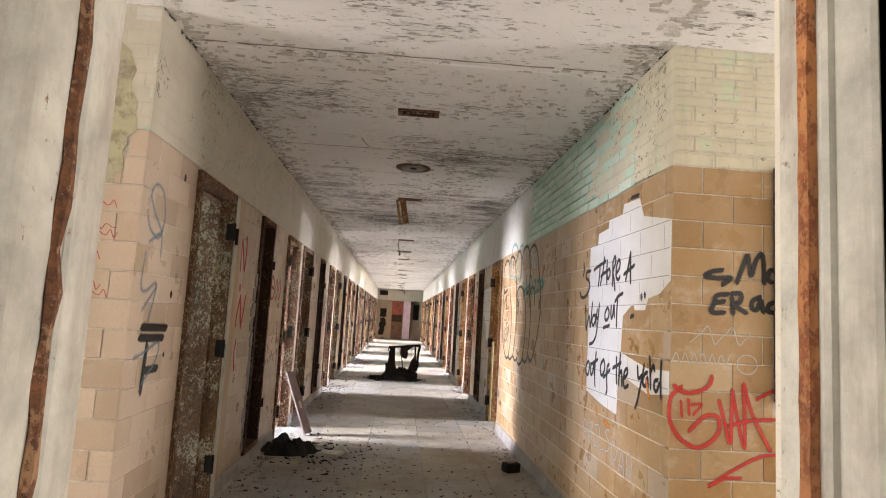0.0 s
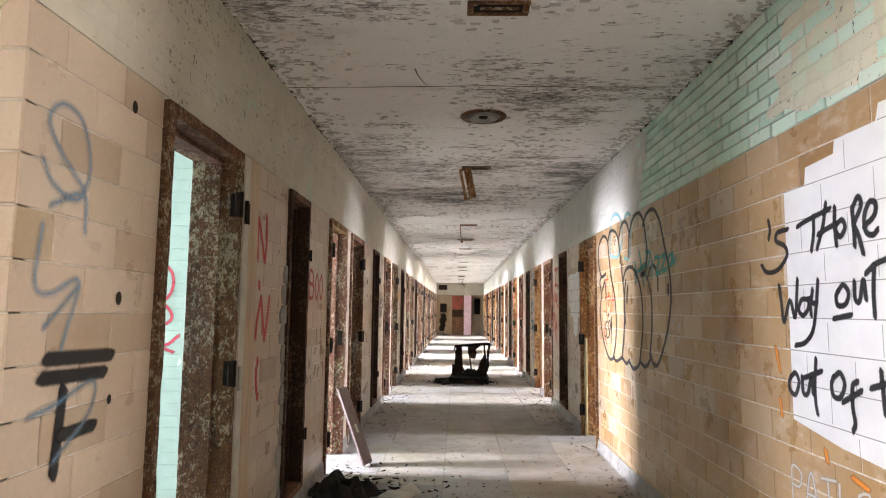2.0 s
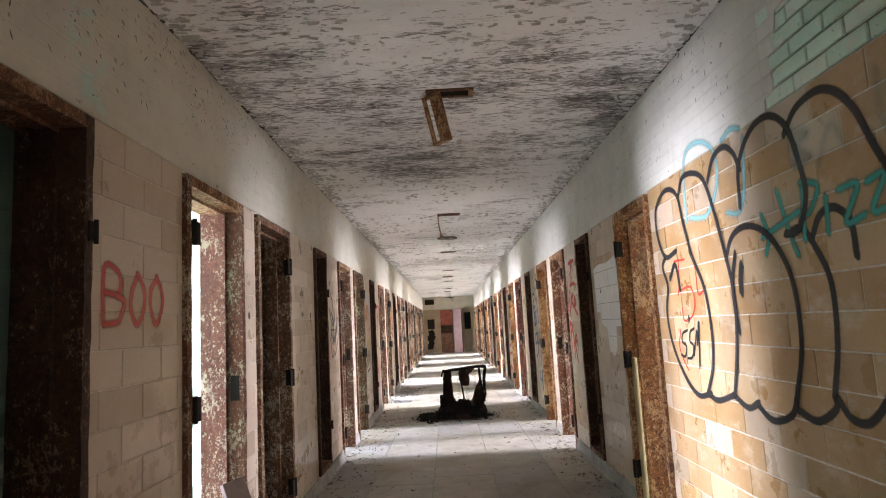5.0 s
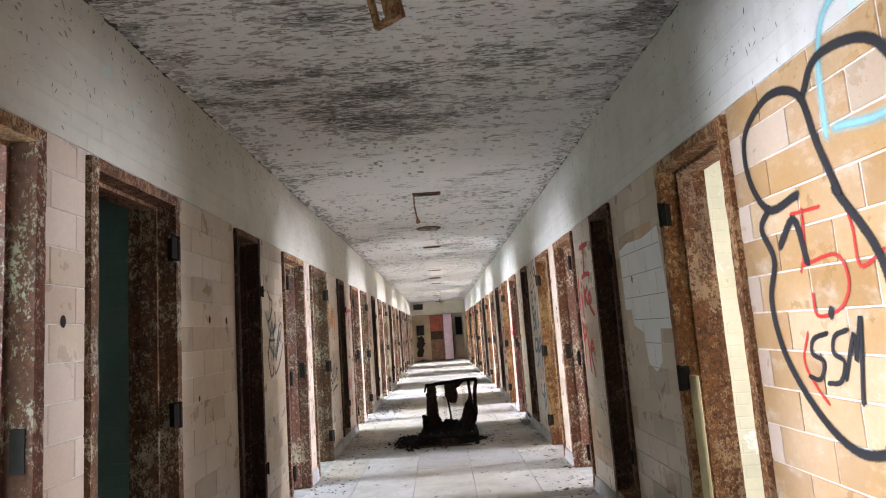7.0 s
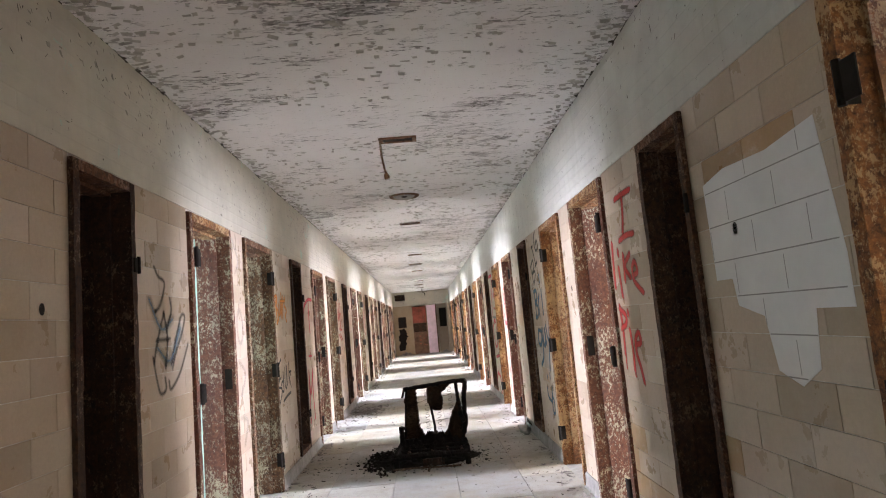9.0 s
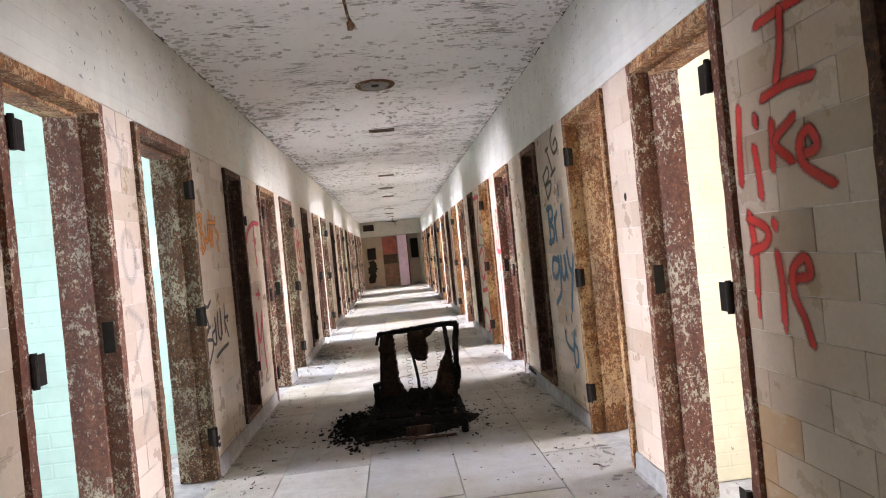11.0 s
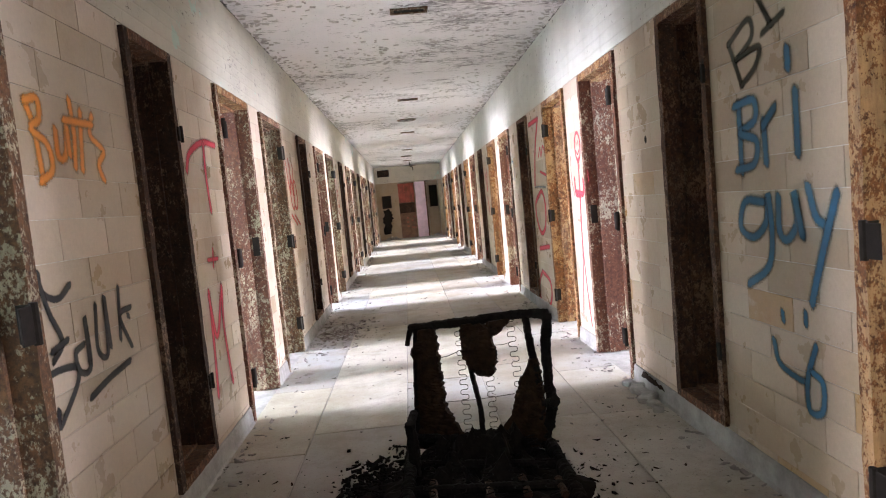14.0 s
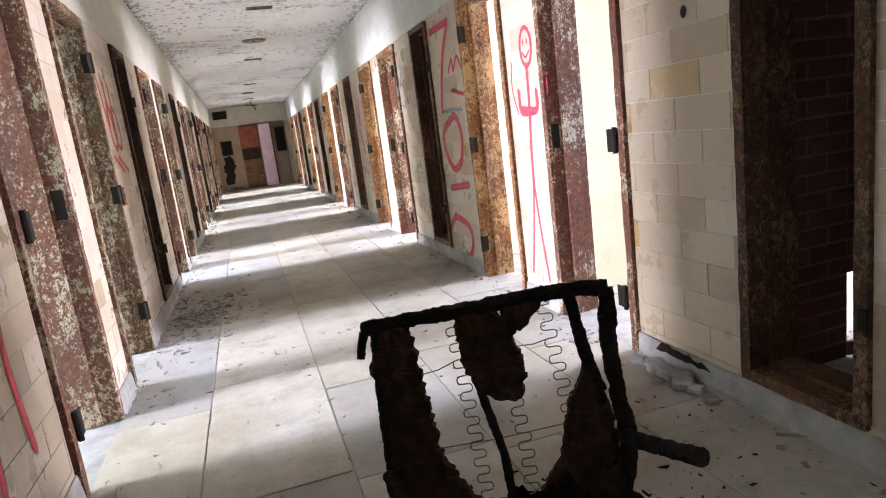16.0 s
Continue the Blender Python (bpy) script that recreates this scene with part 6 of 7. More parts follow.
draw(g, "eye", [[(-13.16, 0.75), (-13.155, 0.715)], [(-13.02, 0.77), (-13.02, 0.725)]], 0.04, BLUE, ON_RIGHT)
draw(g, "smile", [[(-13.225, 0.625), (-13.195, 0.54), (-13.1, 0.51), (-13.03, 0.505)], [(-12.97, 0.655), (-13.025, 0.52), (-13.02, 0.405), (-12.95, 0.42), (-12.94, 0.525), (-12.995, 0.555)]], 0.045, BLUE, ON_RIGHT)
g = tag_thing("dark olive sprayed word slanting up the tile")
OLIVE = spray_material("dark_olive_spray_paint", (0.05, 0.05, 0.03), 0.5, 0.9)
draw(g, "letter", [[(-13.44, 1.835), (-13.355, 1.65)], [(-13.44, 1.835), (-13.29, 1.895), (-13.27, 1.82), (-13.385, 1.76)], [(-13.385, 1.76), (-13.225, 1.775), (-13.255, 1.705), (-13.355, 1.65)]], 0.038, OLIVE, ON_RIGHT)
draw(g, "letter", [[(-13.3, 2.02), (-13.22, 2.03)], [(-13.26, 2.025), (-13.14, 1.83)], [(-13.2, 1.815), (-13.065, 1.855)]], 0.038, OLIVE, ON_RIGHT)
draw(g, "letter", [[(-13.035, 2.16), (-13.135, 2.08), (-13.08, 1.97), (-12.975, 1.99), (-12.985, 2.06), (-13.065, 2.03)]], 0.038, OLIVE, ON_RIGHT)
g = tag_thing("pink stick figure with smiling face on tile")
draw(g, "head", [ring(-15.78, 1.63, 0.075, 0.11)], 0.036, PINK, ON_RIGHT)
draw(g, "face", [[(-15.81, 1.67), (-15.81, 1.65)], [(-15.76, 1.67), (-15.76, 1.65)], [(-15.83, 1.60), (-15.79, 1.57), (-15.74, 1.60)]], 0.022, PINK, ON_RIGHT)
draw(g, "body", [[(-15.79, 1.52), (-15.8, 1.3), (-15.83, 1.0), (-15.84, 0.8)]], 0.045, PINK, ON_RIGHT)
draw(g, "arms", [[(-15.93, 1.38), (-15.92, 1.26), (-15.82, 1.24), (-15.7, 1.26), (-15.69, 1.36)], [(-15.9, 1.27), (-15.72, 1.25)]], 0.055, PINK, ON_RIGHT)
draw(g, "legs", [[(-15.84, 0.82), (-15.9, 0.5), (-15.97, 0.2)], [(-15.84, 0.82), (-15.8, 0.5), (-15.74, 0.18)]], 0.034, PINK, ON_RIGHT)
draw(g, "arm_line", [[(-16, 1.565), (-16.02, 1.395), (-15.96, 1.24)], [(-15.585, 1.53), (-15.55, 1.37), (-15.595, 1.255)]], 0.02, PINK, ON_RIGHT)
g = tag_thing("pink letters sprayed down the tile")
draw(g, "letter", [[(-17.585, 2.03), (-17.36, 2.035), (-17.135, 2.035)], [(-17.135, 2.035), (-17.35, 1.75), (-17.5, 1.375)]], 0.075, PINK, ON_RIGHT)
draw(g, "letter", [[(-17.425, 1.235), (-17.195, 1.3), (-17.08, 1.145), (-17.15, 0.94), (-17.355, 0.86), (-17.52, 0.995), (-17.54, 1.16), (-17.425, 1.235)]], 0.075, PINK, ON_RIGHT)
draw(g, "letter", [[(-17.505, 0.685), (-17.05, 0.735)]], 0.075, PINK, ON_RIGHT)
draw(g, "letter", [[(-17.47, 0.435), (-17.625, 0.33), (-17.7, 0.17), (-17.53, 0.035), (-17.225, 0.1), (-17.095, 0.255), (-17.165, 0.38), (-17.47, 0.435)]], 0.075, PINK, ON_RIGHT)
draw(g, "note", [[(-17.22, 1.66), (-17.12, 1.745), (-17.1, 1.655), (-16.99, 1.75), (-16.89, 1.62)], [(-17.195, 1.505), (-16.915, 1.455)]], 0.04, PINK, ON_RIGHT)
draw(g, "blue_dash", [[(-17.51, 1.355), (-17.255, 1.35), (-17.01, 1.34)]], 0.055, PALE_BLUE, ON_RIGHT)
g = tag_thing("faded blue scrawl on buff tile")
draw(g, "scrawl", [[(-18.9, 1.9), (-18.8, 1.7), (-18.7, 1.95)], ring(-18.75, 1.6, 0.08, 0.12)], 0.04, PALE_BLUE, ON_RIGHT)
for u in (-21.5, -25.6):
    g = tag_thing("faded pink scrawl on buff tile")
    draw(g, "scrawl", [[(u, 1.7), (u + 0.1, 1.4), (u + 0.2, 1.75)], [(u + 0.05, 1.3), (u + 0.2, 1.0)]], 0.06, PINK, ON_RIGHT)

# left wall
g = tag_thing("black sprayed bars and strokes near the corner")
draw(g, "bar", [[(3.185, 1.23), (3.33, 1.225), (3.495, 1.22)], [(3.17, 1.18), (3.295, 1.175), (3.46, 1.17)]], 0.05, BLACK, ON_LEFT)
draw(g, "stroke", [[(3.265, 1.14), (3.255, 1.03), (3.245, 0.915)], [(3.265, 1.015), (3.42, 1.015)]], 0.05, BLACK, ON_LEFT)
g = tag_thing("faded blue loops sprayed beside the corner")
draw(g, "loop", [[(3.11, 1.765), (3.16, 1.705), (3.27, 1.68), (3.32, 1.785), (3.27, 1.91), (3.18, 1.935), (3.125, 1.88), (3.17, 1.81), (3.295, 1.715)]], 0.034, PALE_BLUE, ON_LEFT)
draw(g, "loop", [[(3.155, 1.645), (3.295, 1.7), (3.315, 1.59)]], 0.034, PALE_BLUE, ON_LEFT)
draw(g, "loop", [[(3.13, 1.59), (3.115, 1.435), (3.175, 1.405), (3.3, 1.445), (3.24, 1.255)], [(3.3, 1.43), (3.16, 1.315)]], 0.034, PALE_BLUE, ON_LEFT)
draw(g, "loop", [[(3.125, 1.085), (3.235, 1.105), (3.405, 1.15), (3.39, 1.055), (3.24, 0.95)]], 0.034, PALE_BLUE, ON_LEFT)
g = tag_thing("red letters sprayed down tile beside the timber")
draw(g, "letter", [[(4.875, 1.87), (4.875, 1.75), (4.89, 1.635)], [(4.885, 1.865), (4.95, 1.75), (5.005, 1.635)], [(5.015, 1.9), (5.03, 1.775), (5.015, 1.64)]], 0.042, RED, ON_LEFT)
draw(g, "letter", [[(4.97, 1.43), (4.915, 1.305), (4.895, 1.21)], [(4.97, 1.43), (5.01, 1.31), (5.05, 1.195)], [(5.12, 1.435), (5.095, 1.32), (5.05, 1.195)]], 0.042, RED, ON_LEFT)
draw(g, "letter", [[(4.935, 1.04), (4.94, 0.955), (4.975, 0.87)]], 0.042, RED, ON_LEFT)
draw(g, "dot", [[(4.935, 1.51), (4.935, 1.485)], [(4.955, 1.085), (4.95, 1.065)]], 0.05, RED, ON_LEFT)
g = tag_thing("faint red word sprayed on buff tile")
FAINT = spray_material("faint_red_spray_paint", (0.62, 0.07, 0.05), 0.5, 0.8)
write(g, "BOO", ON_LEFT, 6.10, 1.45, 0.19, FAINT, 0.028, 0.52, 0.0, 0.0, 32)
g = tag_thing("grey-black tag with pale fill on tile")
draw(g, "outline", [[(10.29, 1.77), (10.335, 1.725), (10.41, 1.69), (10.35, 1.575), (10.285, 1.54)]], 0.034, BLACK_SOFT, ON_LEFT)
draw(g, "outline", [[(10.255, 1.28), (10.31, 1.4), (10.39, 1.535)], [(10.29, 1.39), (10.46, 1.395)], [(10.39, 1.53), (10.425, 1.395), (10.39, 1.245)], [(10.47, 1.615), (10.485, 1.545), (10.43, 1.465)]], 0.034, BLACK_SOFT, ON_LEFT)
draw(g, "outline", [[(10.465, 1.26), (10.555, 1.42), (10.62, 1.52), (10.67, 1.515), (10.62, 1.42), (10.545, 1.34), (10.475, 1.235)]], 0.034, BLACK_SOFT, ON_LEFT)
draw(g, "outline", [[(10.245, 1.305), (10.28, 1.195), (10.32, 1.12), (10.385, 1.135), (10.38, 1.195)], [(10.705, 1.36), (10.58, 1.21), (10.45, 1.13), (10.425, 1.175)]], 0.034, BLACK_SOFT, ON_LEFT)
draw(g, "fill", [[(10.22, 1.6), (10.35, 1.45), (10.5, 1.5)], [(10.3, 1.35), (10.45, 1.28), (10.6, 1.45)]], 0.07, PALE_BLUE, ON_LEFT)
g = tag_thing("faded grey-blue smears on pinkish tile between doors")
draw(g, "smear", [[(11.62, 2.1), (11.75, 1.95), (11.66, 1.85)], ring(11.72, 1.45, 0.07, 0.12), [(11.65, 1.2), (11.8, 1.1), (11.68, 0.95)], [(11.64, 0.8), (11.8, 0.75), (11.7, 0.6)]], 0.06, GHOST, ON_LEFT)
g = tag_thing("orange sprayed word on buff tile")
draw(g, "letter", [[(12.845, 1.72), (12.875, 1.64), (12.89, 1.475)], [(12.845, 1.72), (12.91, 1.735), (12.91, 1.675), (12.86, 1.635), (12.935, 1.595), (12.945, 1.515), (12.875, 1.475)]], 0.046, ORANGE, ON_LEFT)
draw(g, "letter", [[(12.995, 1.65), (12.995, 1.56), (13.04, 1.57), (13.065, 1.675), (13.065, 1.57)]], 0.046, ORANGE, ON_LEFT)
draw(g, "letter", [[(13.105, 1.765), (13.11, 1.645), (13.09, 1.53)]], 0.046, ORANGE, ON_LEFT)
draw(g, "letter", [[(13.17, 1.735), (13.135, 1.525)], [(13.055, 1.69), (13.24, 1.695)]], 0.046, ORANGE, ON_LEFT)
draw(g, "letter", [[(13.25, 1.73), (13.22, 1.655), (13.305, 1.605), (13.255, 1.55), (13.28, 1.495)]], 0.046, ORANGE, ON_LEFT)
g = tag_thing("black marker tag with underline on buff tile")
draw(g, "letter", [[(12.79, 1.195), (12.79, 1.14), (12.87, 1.105), (12.95, 1.14)]], 0.029, BLACK, ON_LEFT)
draw(g, "letter", [[(12.785, 1.18), (12.815, 1.075), (12.865, 0.97), (12.805, 0.92)], [(12.805, 0.95), (12.895, 0.97)]], 0.029, BLACK, ON_LEFT)
draw(g, "letter", [[(12.765, 0.83), (12.78, 0.885), (12.92, 0.875), (12.92, 0.825), (12.835, 0.75), (12.79, 0.72), (12.795, 0.77)]], 0.029, BLACK, ON_LEFT)
draw(g, "letter", [[(12.985, 0.935), (12.93, 0.915), (12.945, 0.85), (13.01, 0.855), (13.01, 1.025), (13.005, 0.87)]], 0.029, BLACK, ON_LEFT)
draw(g, "letter", [[(13.09, 1.05), (13.07, 0.895), (13.135, 0.87), (13.155, 1.075), (13.16, 0.885)]], 0.029, BLACK, ON_LEFT)
draw(g, "letter", [[(13.27, 1.09), (13.24, 0.895)], [(13.35, 1), (13.255, 0.98), (13.32, 0.85)]], 0.029, BLACK, ON_LEFT)
draw(g, "letter", [[(13.32, 0.975), (13.325, 0.965)]], 0.029, BLACK, ON_LEFT)
draw(g, "underline", [[(12.985, 0.75), (13.125, 0.78), (13.29, 0.8)]], 0.032, BLACK, ON_LEFT)
g = tag_thing("pink letters sprayed down tile between frames")
draw(g, "letter", [[(14.18, 1.58), (14.25, 1.675), (14.475, 1.755), (14.71, 1.76)], [(14.495, 1.745), (14.48, 1.555), (14.495, 1.365)]], 0.058, PINK, ON_LEFT)
draw(g, "letter", [[(14.285, 0.925), (14.27, 0.665), (14.235, 0.355)], [(14.275, 0.9), (14.335, 0.665), (14.51, 0.925)], [(14.51, 0.925), (14.47, 0.68), (14.51, 0.36)]], 0.058, PINK, ON_LEFT)
draw(g, "dot", [[(14.335, 1.095), (14.51, 1.09)], [(14.44, 1.15), (14.415, 1.05)]], 0.035, PINK, ON_LEFT)
for u in (16.9, 17.05, 21.0):
    g = tag_thing("faint red scrawl on buff tile")
    draw(g, "scrawl", [[(u, 1.85), (u + 0.12, 1.5), (u + 0.2, 1.8)], ring(u + 0.2, 1.5, 0.1, 0.14), [(u + 0.05, 1.3), (u + 0.3, 1.2)]], 0.05, FAINT, ON_LEFT)

# small red notes and tags on the facing walls
g = tag_thing("small faint red handwriting on buff tile")
for u, v, n in ((-1.47, 1.795, 5), (-1.53, 1.69, 9), (-1.47, 1.655, 6), (-1.52, 1.55, 5), (-1.52, 1.41, 6), (-1.47, 1.375, 5)):
    draw(g, "note_line", [[(u + 0.016 * i, v + 0.012 * ((i * 7) % 3 - 1) + 0.012 * (i % 2)) for i in range(n + 2)]], 0.005, RED, ON_FACE_L)
g = tag_thing("black sprayed letters on ochre tile")
draw(g, "letter", [[(1.515, 1.665), (1.465, 1.655), (1.43, 1.63), (1.495, 1.625), (1.56, 1.63), (1.52, 1.595)]], 0.03, BLACK, ON_FACE_R)
draw(g, "letter", [[(1.59, 1.61), (1.63, 1.715), (1.645, 1.74), (1.66, 1.645), (1.685, 1.72), (1.715, 1.755), (1.725, 1.69), (1.725, 1.615)]], 0.03, BLACK, ON_FACE_R)
draw(g, "letter", [[(1.78, 1.68), (1.755, 1.675), (1.745, 1.635), (1.765, 1.62)]], 0.03, BLACK, ON_FACE_R)
draw(g, "letter", [[(1.545, 1.55), (1.49, 1.54), (1.475, 1.5), (1.465, 1.46), (1.525, 1.46)], [(1.485, 1.505), (1.525, 1.515)]], 0.03, BLACK, ON_FACE_R)
draw(g, "letter", [[(1.565, 1.535), (1.57, 1.46)], [(1.565, 1.555), (1.61, 1.555), (1.605, 1.515), (1.57, 1.505), (1.635, 1.465)]], 0.03, BLACK, ON_FACE_R)
draw(g, "letter", [[(1.705, 1.545), (1.67, 1.525), (1.665, 1.49), (1.69, 1.485), (1.71, 1.53), (1.72, 1.475)]], 0.03, BLACK, ON_FACE_R)
draw(g, "letter", [[(1.78, 1.525), (1.75, 1.51), (1.745, 1.48), (1.775, 1.475)]], 0.03, BLACK, ON_FACE_R)
g = tag_thing("thin white scrawls on ochre tile")
draw(g, "scrawl", [[(1.36 + 0.03 * i, 1.35 + 0.045 * ((i * 5) % 4 - 1.5) * 0.6) for i in range(11)], [(1.27 + 0.022 * i, 1.21 + 0.05 * (i % 2)) for i in range(14)], ring(1.64, 1.22, 0.05, 0.045)], 0.009, WHITE, ON_FACE_R)
g = tag_thing("red sprayed round face and letters on ochre tile")
draw(g, "face", [[(1.32, 1.1), (1.27, 1.05), (1.265, 0.95), (1.31, 0.87), (1.39, 0.825), (1.46, 0.85), (1.505, 0.905), (1.495, 0.97), (1.435, 0.97), (1.39, 0.93), (1.36, 0.9)]], 0.028, RED, ON_FACE_R)
draw(g, "face", [[(1.285, 1.105), (1.335, 1.075), (1.41, 1.085), (1.455, 1.115), (1.47, 1.155)]], 0.028, RED, ON_FACE_R)
draw(g, "eye", [[(1.32, 1.035), (1.325, 0.965)], [(1.355, 1.045), (1.36, 0.975)], [(1.37, 1.02), (1.42, 1.025), (1.38, 0.975)]], 0.018, RED, ON_FACE_R)
draw(g, "letter", [[(1.505, 1.045), (1.535, 0.935), (1.56, 0.85), (1.565, 0.965), (1.57, 1.095)]], 0.024, RED, ON_FACE_R)
draw(g, "letter", [[(1.57, 1.095), (1.595, 0.965), (1.63, 0.83), (1.63, 0.995), (1.625, 1.13), (1.665, 0.995), (1.755, 0.825)], [(1.55, 0.93), (1.665, 0.96), (1.81, 0.97)]], 0.024, RED, ON_FACE_R)
draw(g, "letter", [[(1.69, 1.06), (1.755, 1.095), (1.82, 1.115)]], 0.024, RED, ON_FACE_R)
draw(g, "arrow", [[(1.885, 0.81), (1.725, 0.8), (1.585, 0.735), (1.46, 0.655)], [(1.46, 0.655), (1.535, 0.69), (1.61, 0.695)]], 0.022, RED, ON_FACE_R)

# writing seen inside cells
ON_CELL = Wall((0, 13.398, 0), (1, 0, 0), (0, -1, 0))
g = tag_thing("dark blue handwriting on mint cell wall")
INK = spray_material("dark_blue_marker", (0.02, 0.05, 0.09), 0.2)
write(g, "ork", ON_CELL, -2.12, 1.40, 0.22, INK, 0.018, 0.40, 0.1, 0.0, 45, 0.2)
write(g, "lue", ON_CELL, -2.09, 1.17, 0.18, INK, 0.018, 0.40, 0.1, 0.0, 46, 0.2)
ON_CELL1 = Wall((0, CHASE[0] - 0.1, 0), (1, 0, 0), (0, -1, 0))
g = tag_thing("pink scrawl sprayed on mint cell wall")
draw(g, "scrawl", [ring(-2.0, 1.52, 0.1, 0.12), [(-2.15, 1.35), (-1.98, 1.4), (-1.9, 1.3), (-2.05, 1.22)], [(-2.16, 1.2), (-1.95, 1.14), (-1.85, 1.2)], [(-2.08, 1.02), (-1.98, 1.12), (-1.88, 1.1)]], 0.028, PINK, ON_CELL1)

# ---- pieces of walls and floor ----
PIECE = {}


def piece_mesh(w, h, d, mat, c):
    key = (round(w, 3), round(h, 3), round(d, 3), mat.name)
    if key not in PIECE:
        PIECE[key] = Shape().box(-d, 0, -w / 2, w / 2, -h / 2, h / 2, c).mesh("piece", mat, fix=False)
    return PIECE[key]


def lay(parent, name, m, u0, u1, z0, z1, course, length, mats, holes, near, gap=0.006, depth=0.010, proud=0.0, chamfer=0.0025, seed=1, keep=None, uneven=0.0006):
    """Running-bond pieces on a wall. m: local x out of the wall, y along, z up. Pieces within near are objects, the rest one mesh."""
    r = random.Random(seed)
    rest, count, j = {}, 0, 0
    z = z0
    while z < z1 - 0.01:
        top = min(z + course, z1)
        u = u0 - (length / 2 if j % 2 else 0)
        while u < u1 - 0.004:
            a, b = max(u, u0), min(u + length, u1)
            u += length
            spans = [(a, b)]
            for ha, hb, hz0, hz1 in holes:
                if top - 0.02 > hz0 and z + 0.02 < hz1:
                    spans = [q for s in spans for q in ((s[0], min(s[1], ha)), (max(s[0], hb), s[1])) if q[1] - q[0] > 0.012]
            for a2, b2 in spans:
                joint = gap(a2) if callable(gap) else gap
                w, h = b2 - a2 - joint, top - z - joint
                c = ((a2 + b2) / 2, (z + top) / 2)
                if w < 0.01 or (keep and not keep(*c)):
                    continue
                mat = mats(*c, r) if callable(mats) else mats
                p = m @ pose(proud + r.uniform(-uneven, uneven), c[0], c[1])
                if near(*c) and count < 300:
                    ob = new(name, piece_mesh(w, h, depth, mat, chamfer))
                    ob.parent = parent
                    ob.matrix_parent_inverse = parent.matrix_world.inverted()
                    ob.matrix_basis = p
                    count += 1
                else:
                    rest.setdefault(mat.name, (Shape(), mat))[0].box(-depth, 0, -w / 2, w / 2, -h / 2, h / 2, 0.0, p)
        z = top
        j += 1
    for shape, mat in rest.values():
        ob = part(name + "s_beyond", shape.mesh(name, mat, fix=False), None, parent)
        ob["kind"] = "stuff"


def holes_of(ops):
    return [(a, b, foot, DOOR_TOP) for a, b, foot, kind, k in ops]


def pink_or_buff(u, v, r):
    v = (u - JOINT) % PERIOD
    return TILE_P if r.random() < (0.85 if v < 0.2 or v > PERIOD - 0.2 or u < 3.75 else 0.12) else TILE_L


def ochre_or_buff(u, v, r):
    v = (u - JOINT) % PERIOD
    if u > 7.8 and (v < 0.4 or v > PERIOD - 0.25):
        return TILE_P
    return TILE_R if r.random() < (0.9 if u < 7.8 else 0.05) else TILE_L


M_LEFT = pose(-HALF, 0, 0)
M_RIGHT = Matrix(((-1, 0, 0, HALF), (0, 1, 0, 0), (0, 0, 1, 0), (0, 0, 0, 1)))
lay(wall_left, "tile", M_LEFT, START, END, 0.0, TILE_TOP, COURSE, LENGTH, pink_or_buff, holes_of(LEFT), lambda u, v: u < 8.2 and 0.3 < v, gap=lambda u: 0.004 if u < 8.0 else 0.0032, seed=3)
lay(wall_right, "tile", pose(HALF, 0, 0, 0, 0, 180), -END, -2.95, 0.0, TILE_TOP, COURSE, LENGTH, lambda u, v, r: ochre_or_buff(-u, v, r), [(-b, -a, z0, z1) for a, b, z0, z1 in holes_of(RIGHT)], lambda u, v: -u < 7.5, gap=lambda u: 0.006 if -u < 8.0 else 0.0032, seed=4)

# facing walls of the lobby
M_FACE_L = Matrix(((0, 1, 0, 0), (-1, 0, 0, FACE_L), (0, 0, 1, 0), (0, 0, 0, 1)))
M_FACE_R = Matrix(((0, 1, 0, 0), (-1, 0, 0, FACE_R), (0, 0, 1, 0), (0, 0, 0, 1)))
wall_facing_left = structure("wall_facing_left", Shape().box(-1.5, -HALF - 0.004, FACE_L + 0.006, FACE_L + 0.05, 0, CEIL), MORTAR, "tiled wall end beside the corridor, tiles and plaster broken away", "wall")
wall_facing_right = structure("wall_facing_right", Shape().box(HALF + 0.004, 1.5, FACE_R + 0.006, FACE_R + 0.05, 0, CEIL), MORTAR, "ochre tiled wall end with painted brick above", "wall")
lay(wall_facing_left, "tile", M_FACE_L, -3.2, -HALF, 0.0, TILE_TOP, COURSE, LENGTH, TILE_P, [(-2.36, -1.59, 1.20, 1.86), (-3.2, -1.35, 2.02, 2.3), (-3.2, -1.47, 1.88, 2.3)], lambda u, v: True, seed=6, depth=0.012)
lay(wall_facing_left, "painted_brick", M_FACE_L, -1.5, -HALF, TILE_TOP, CEIL, 0.0765, 0.21, UPPER_R, [], lambda u, v: True, depth=0.02, chamfer=0.004, seed=7, keep=lambda u, v: u > -1.33 - 0.05 * math.sin(v * 23) - (0.06 if v > 2.5 else 0))
lay(wall_facing_left, "brick", M_FACE_L, -2.9, -1.73, 1.9, CEIL, 0.0765, 0.215, RED_BRICK, [], lambda u, v: True, gap=0.012, depth=0.02, chamfer=0.004, seed=8, uneven=0.003)
lay(wall_facing_right, "tile", M_FACE_R, HALF, 2.9, 0.0, TILE_TOP, COURSE, LENGTH, TILE_R, [(1.775, 2.555, 1.05, 2.19)], lambda u, v: True, seed=9, depth=0.012)
lay(wall_facing_right, "painted_brick", M_FACE_R, HALF, 2.9, TILE_TOP, CEIL, 0.0765, 0.21, PLASTER, [], lambda u, v: True, depth=0.016, chamfer=0.004, gap=0.005, seed=10)
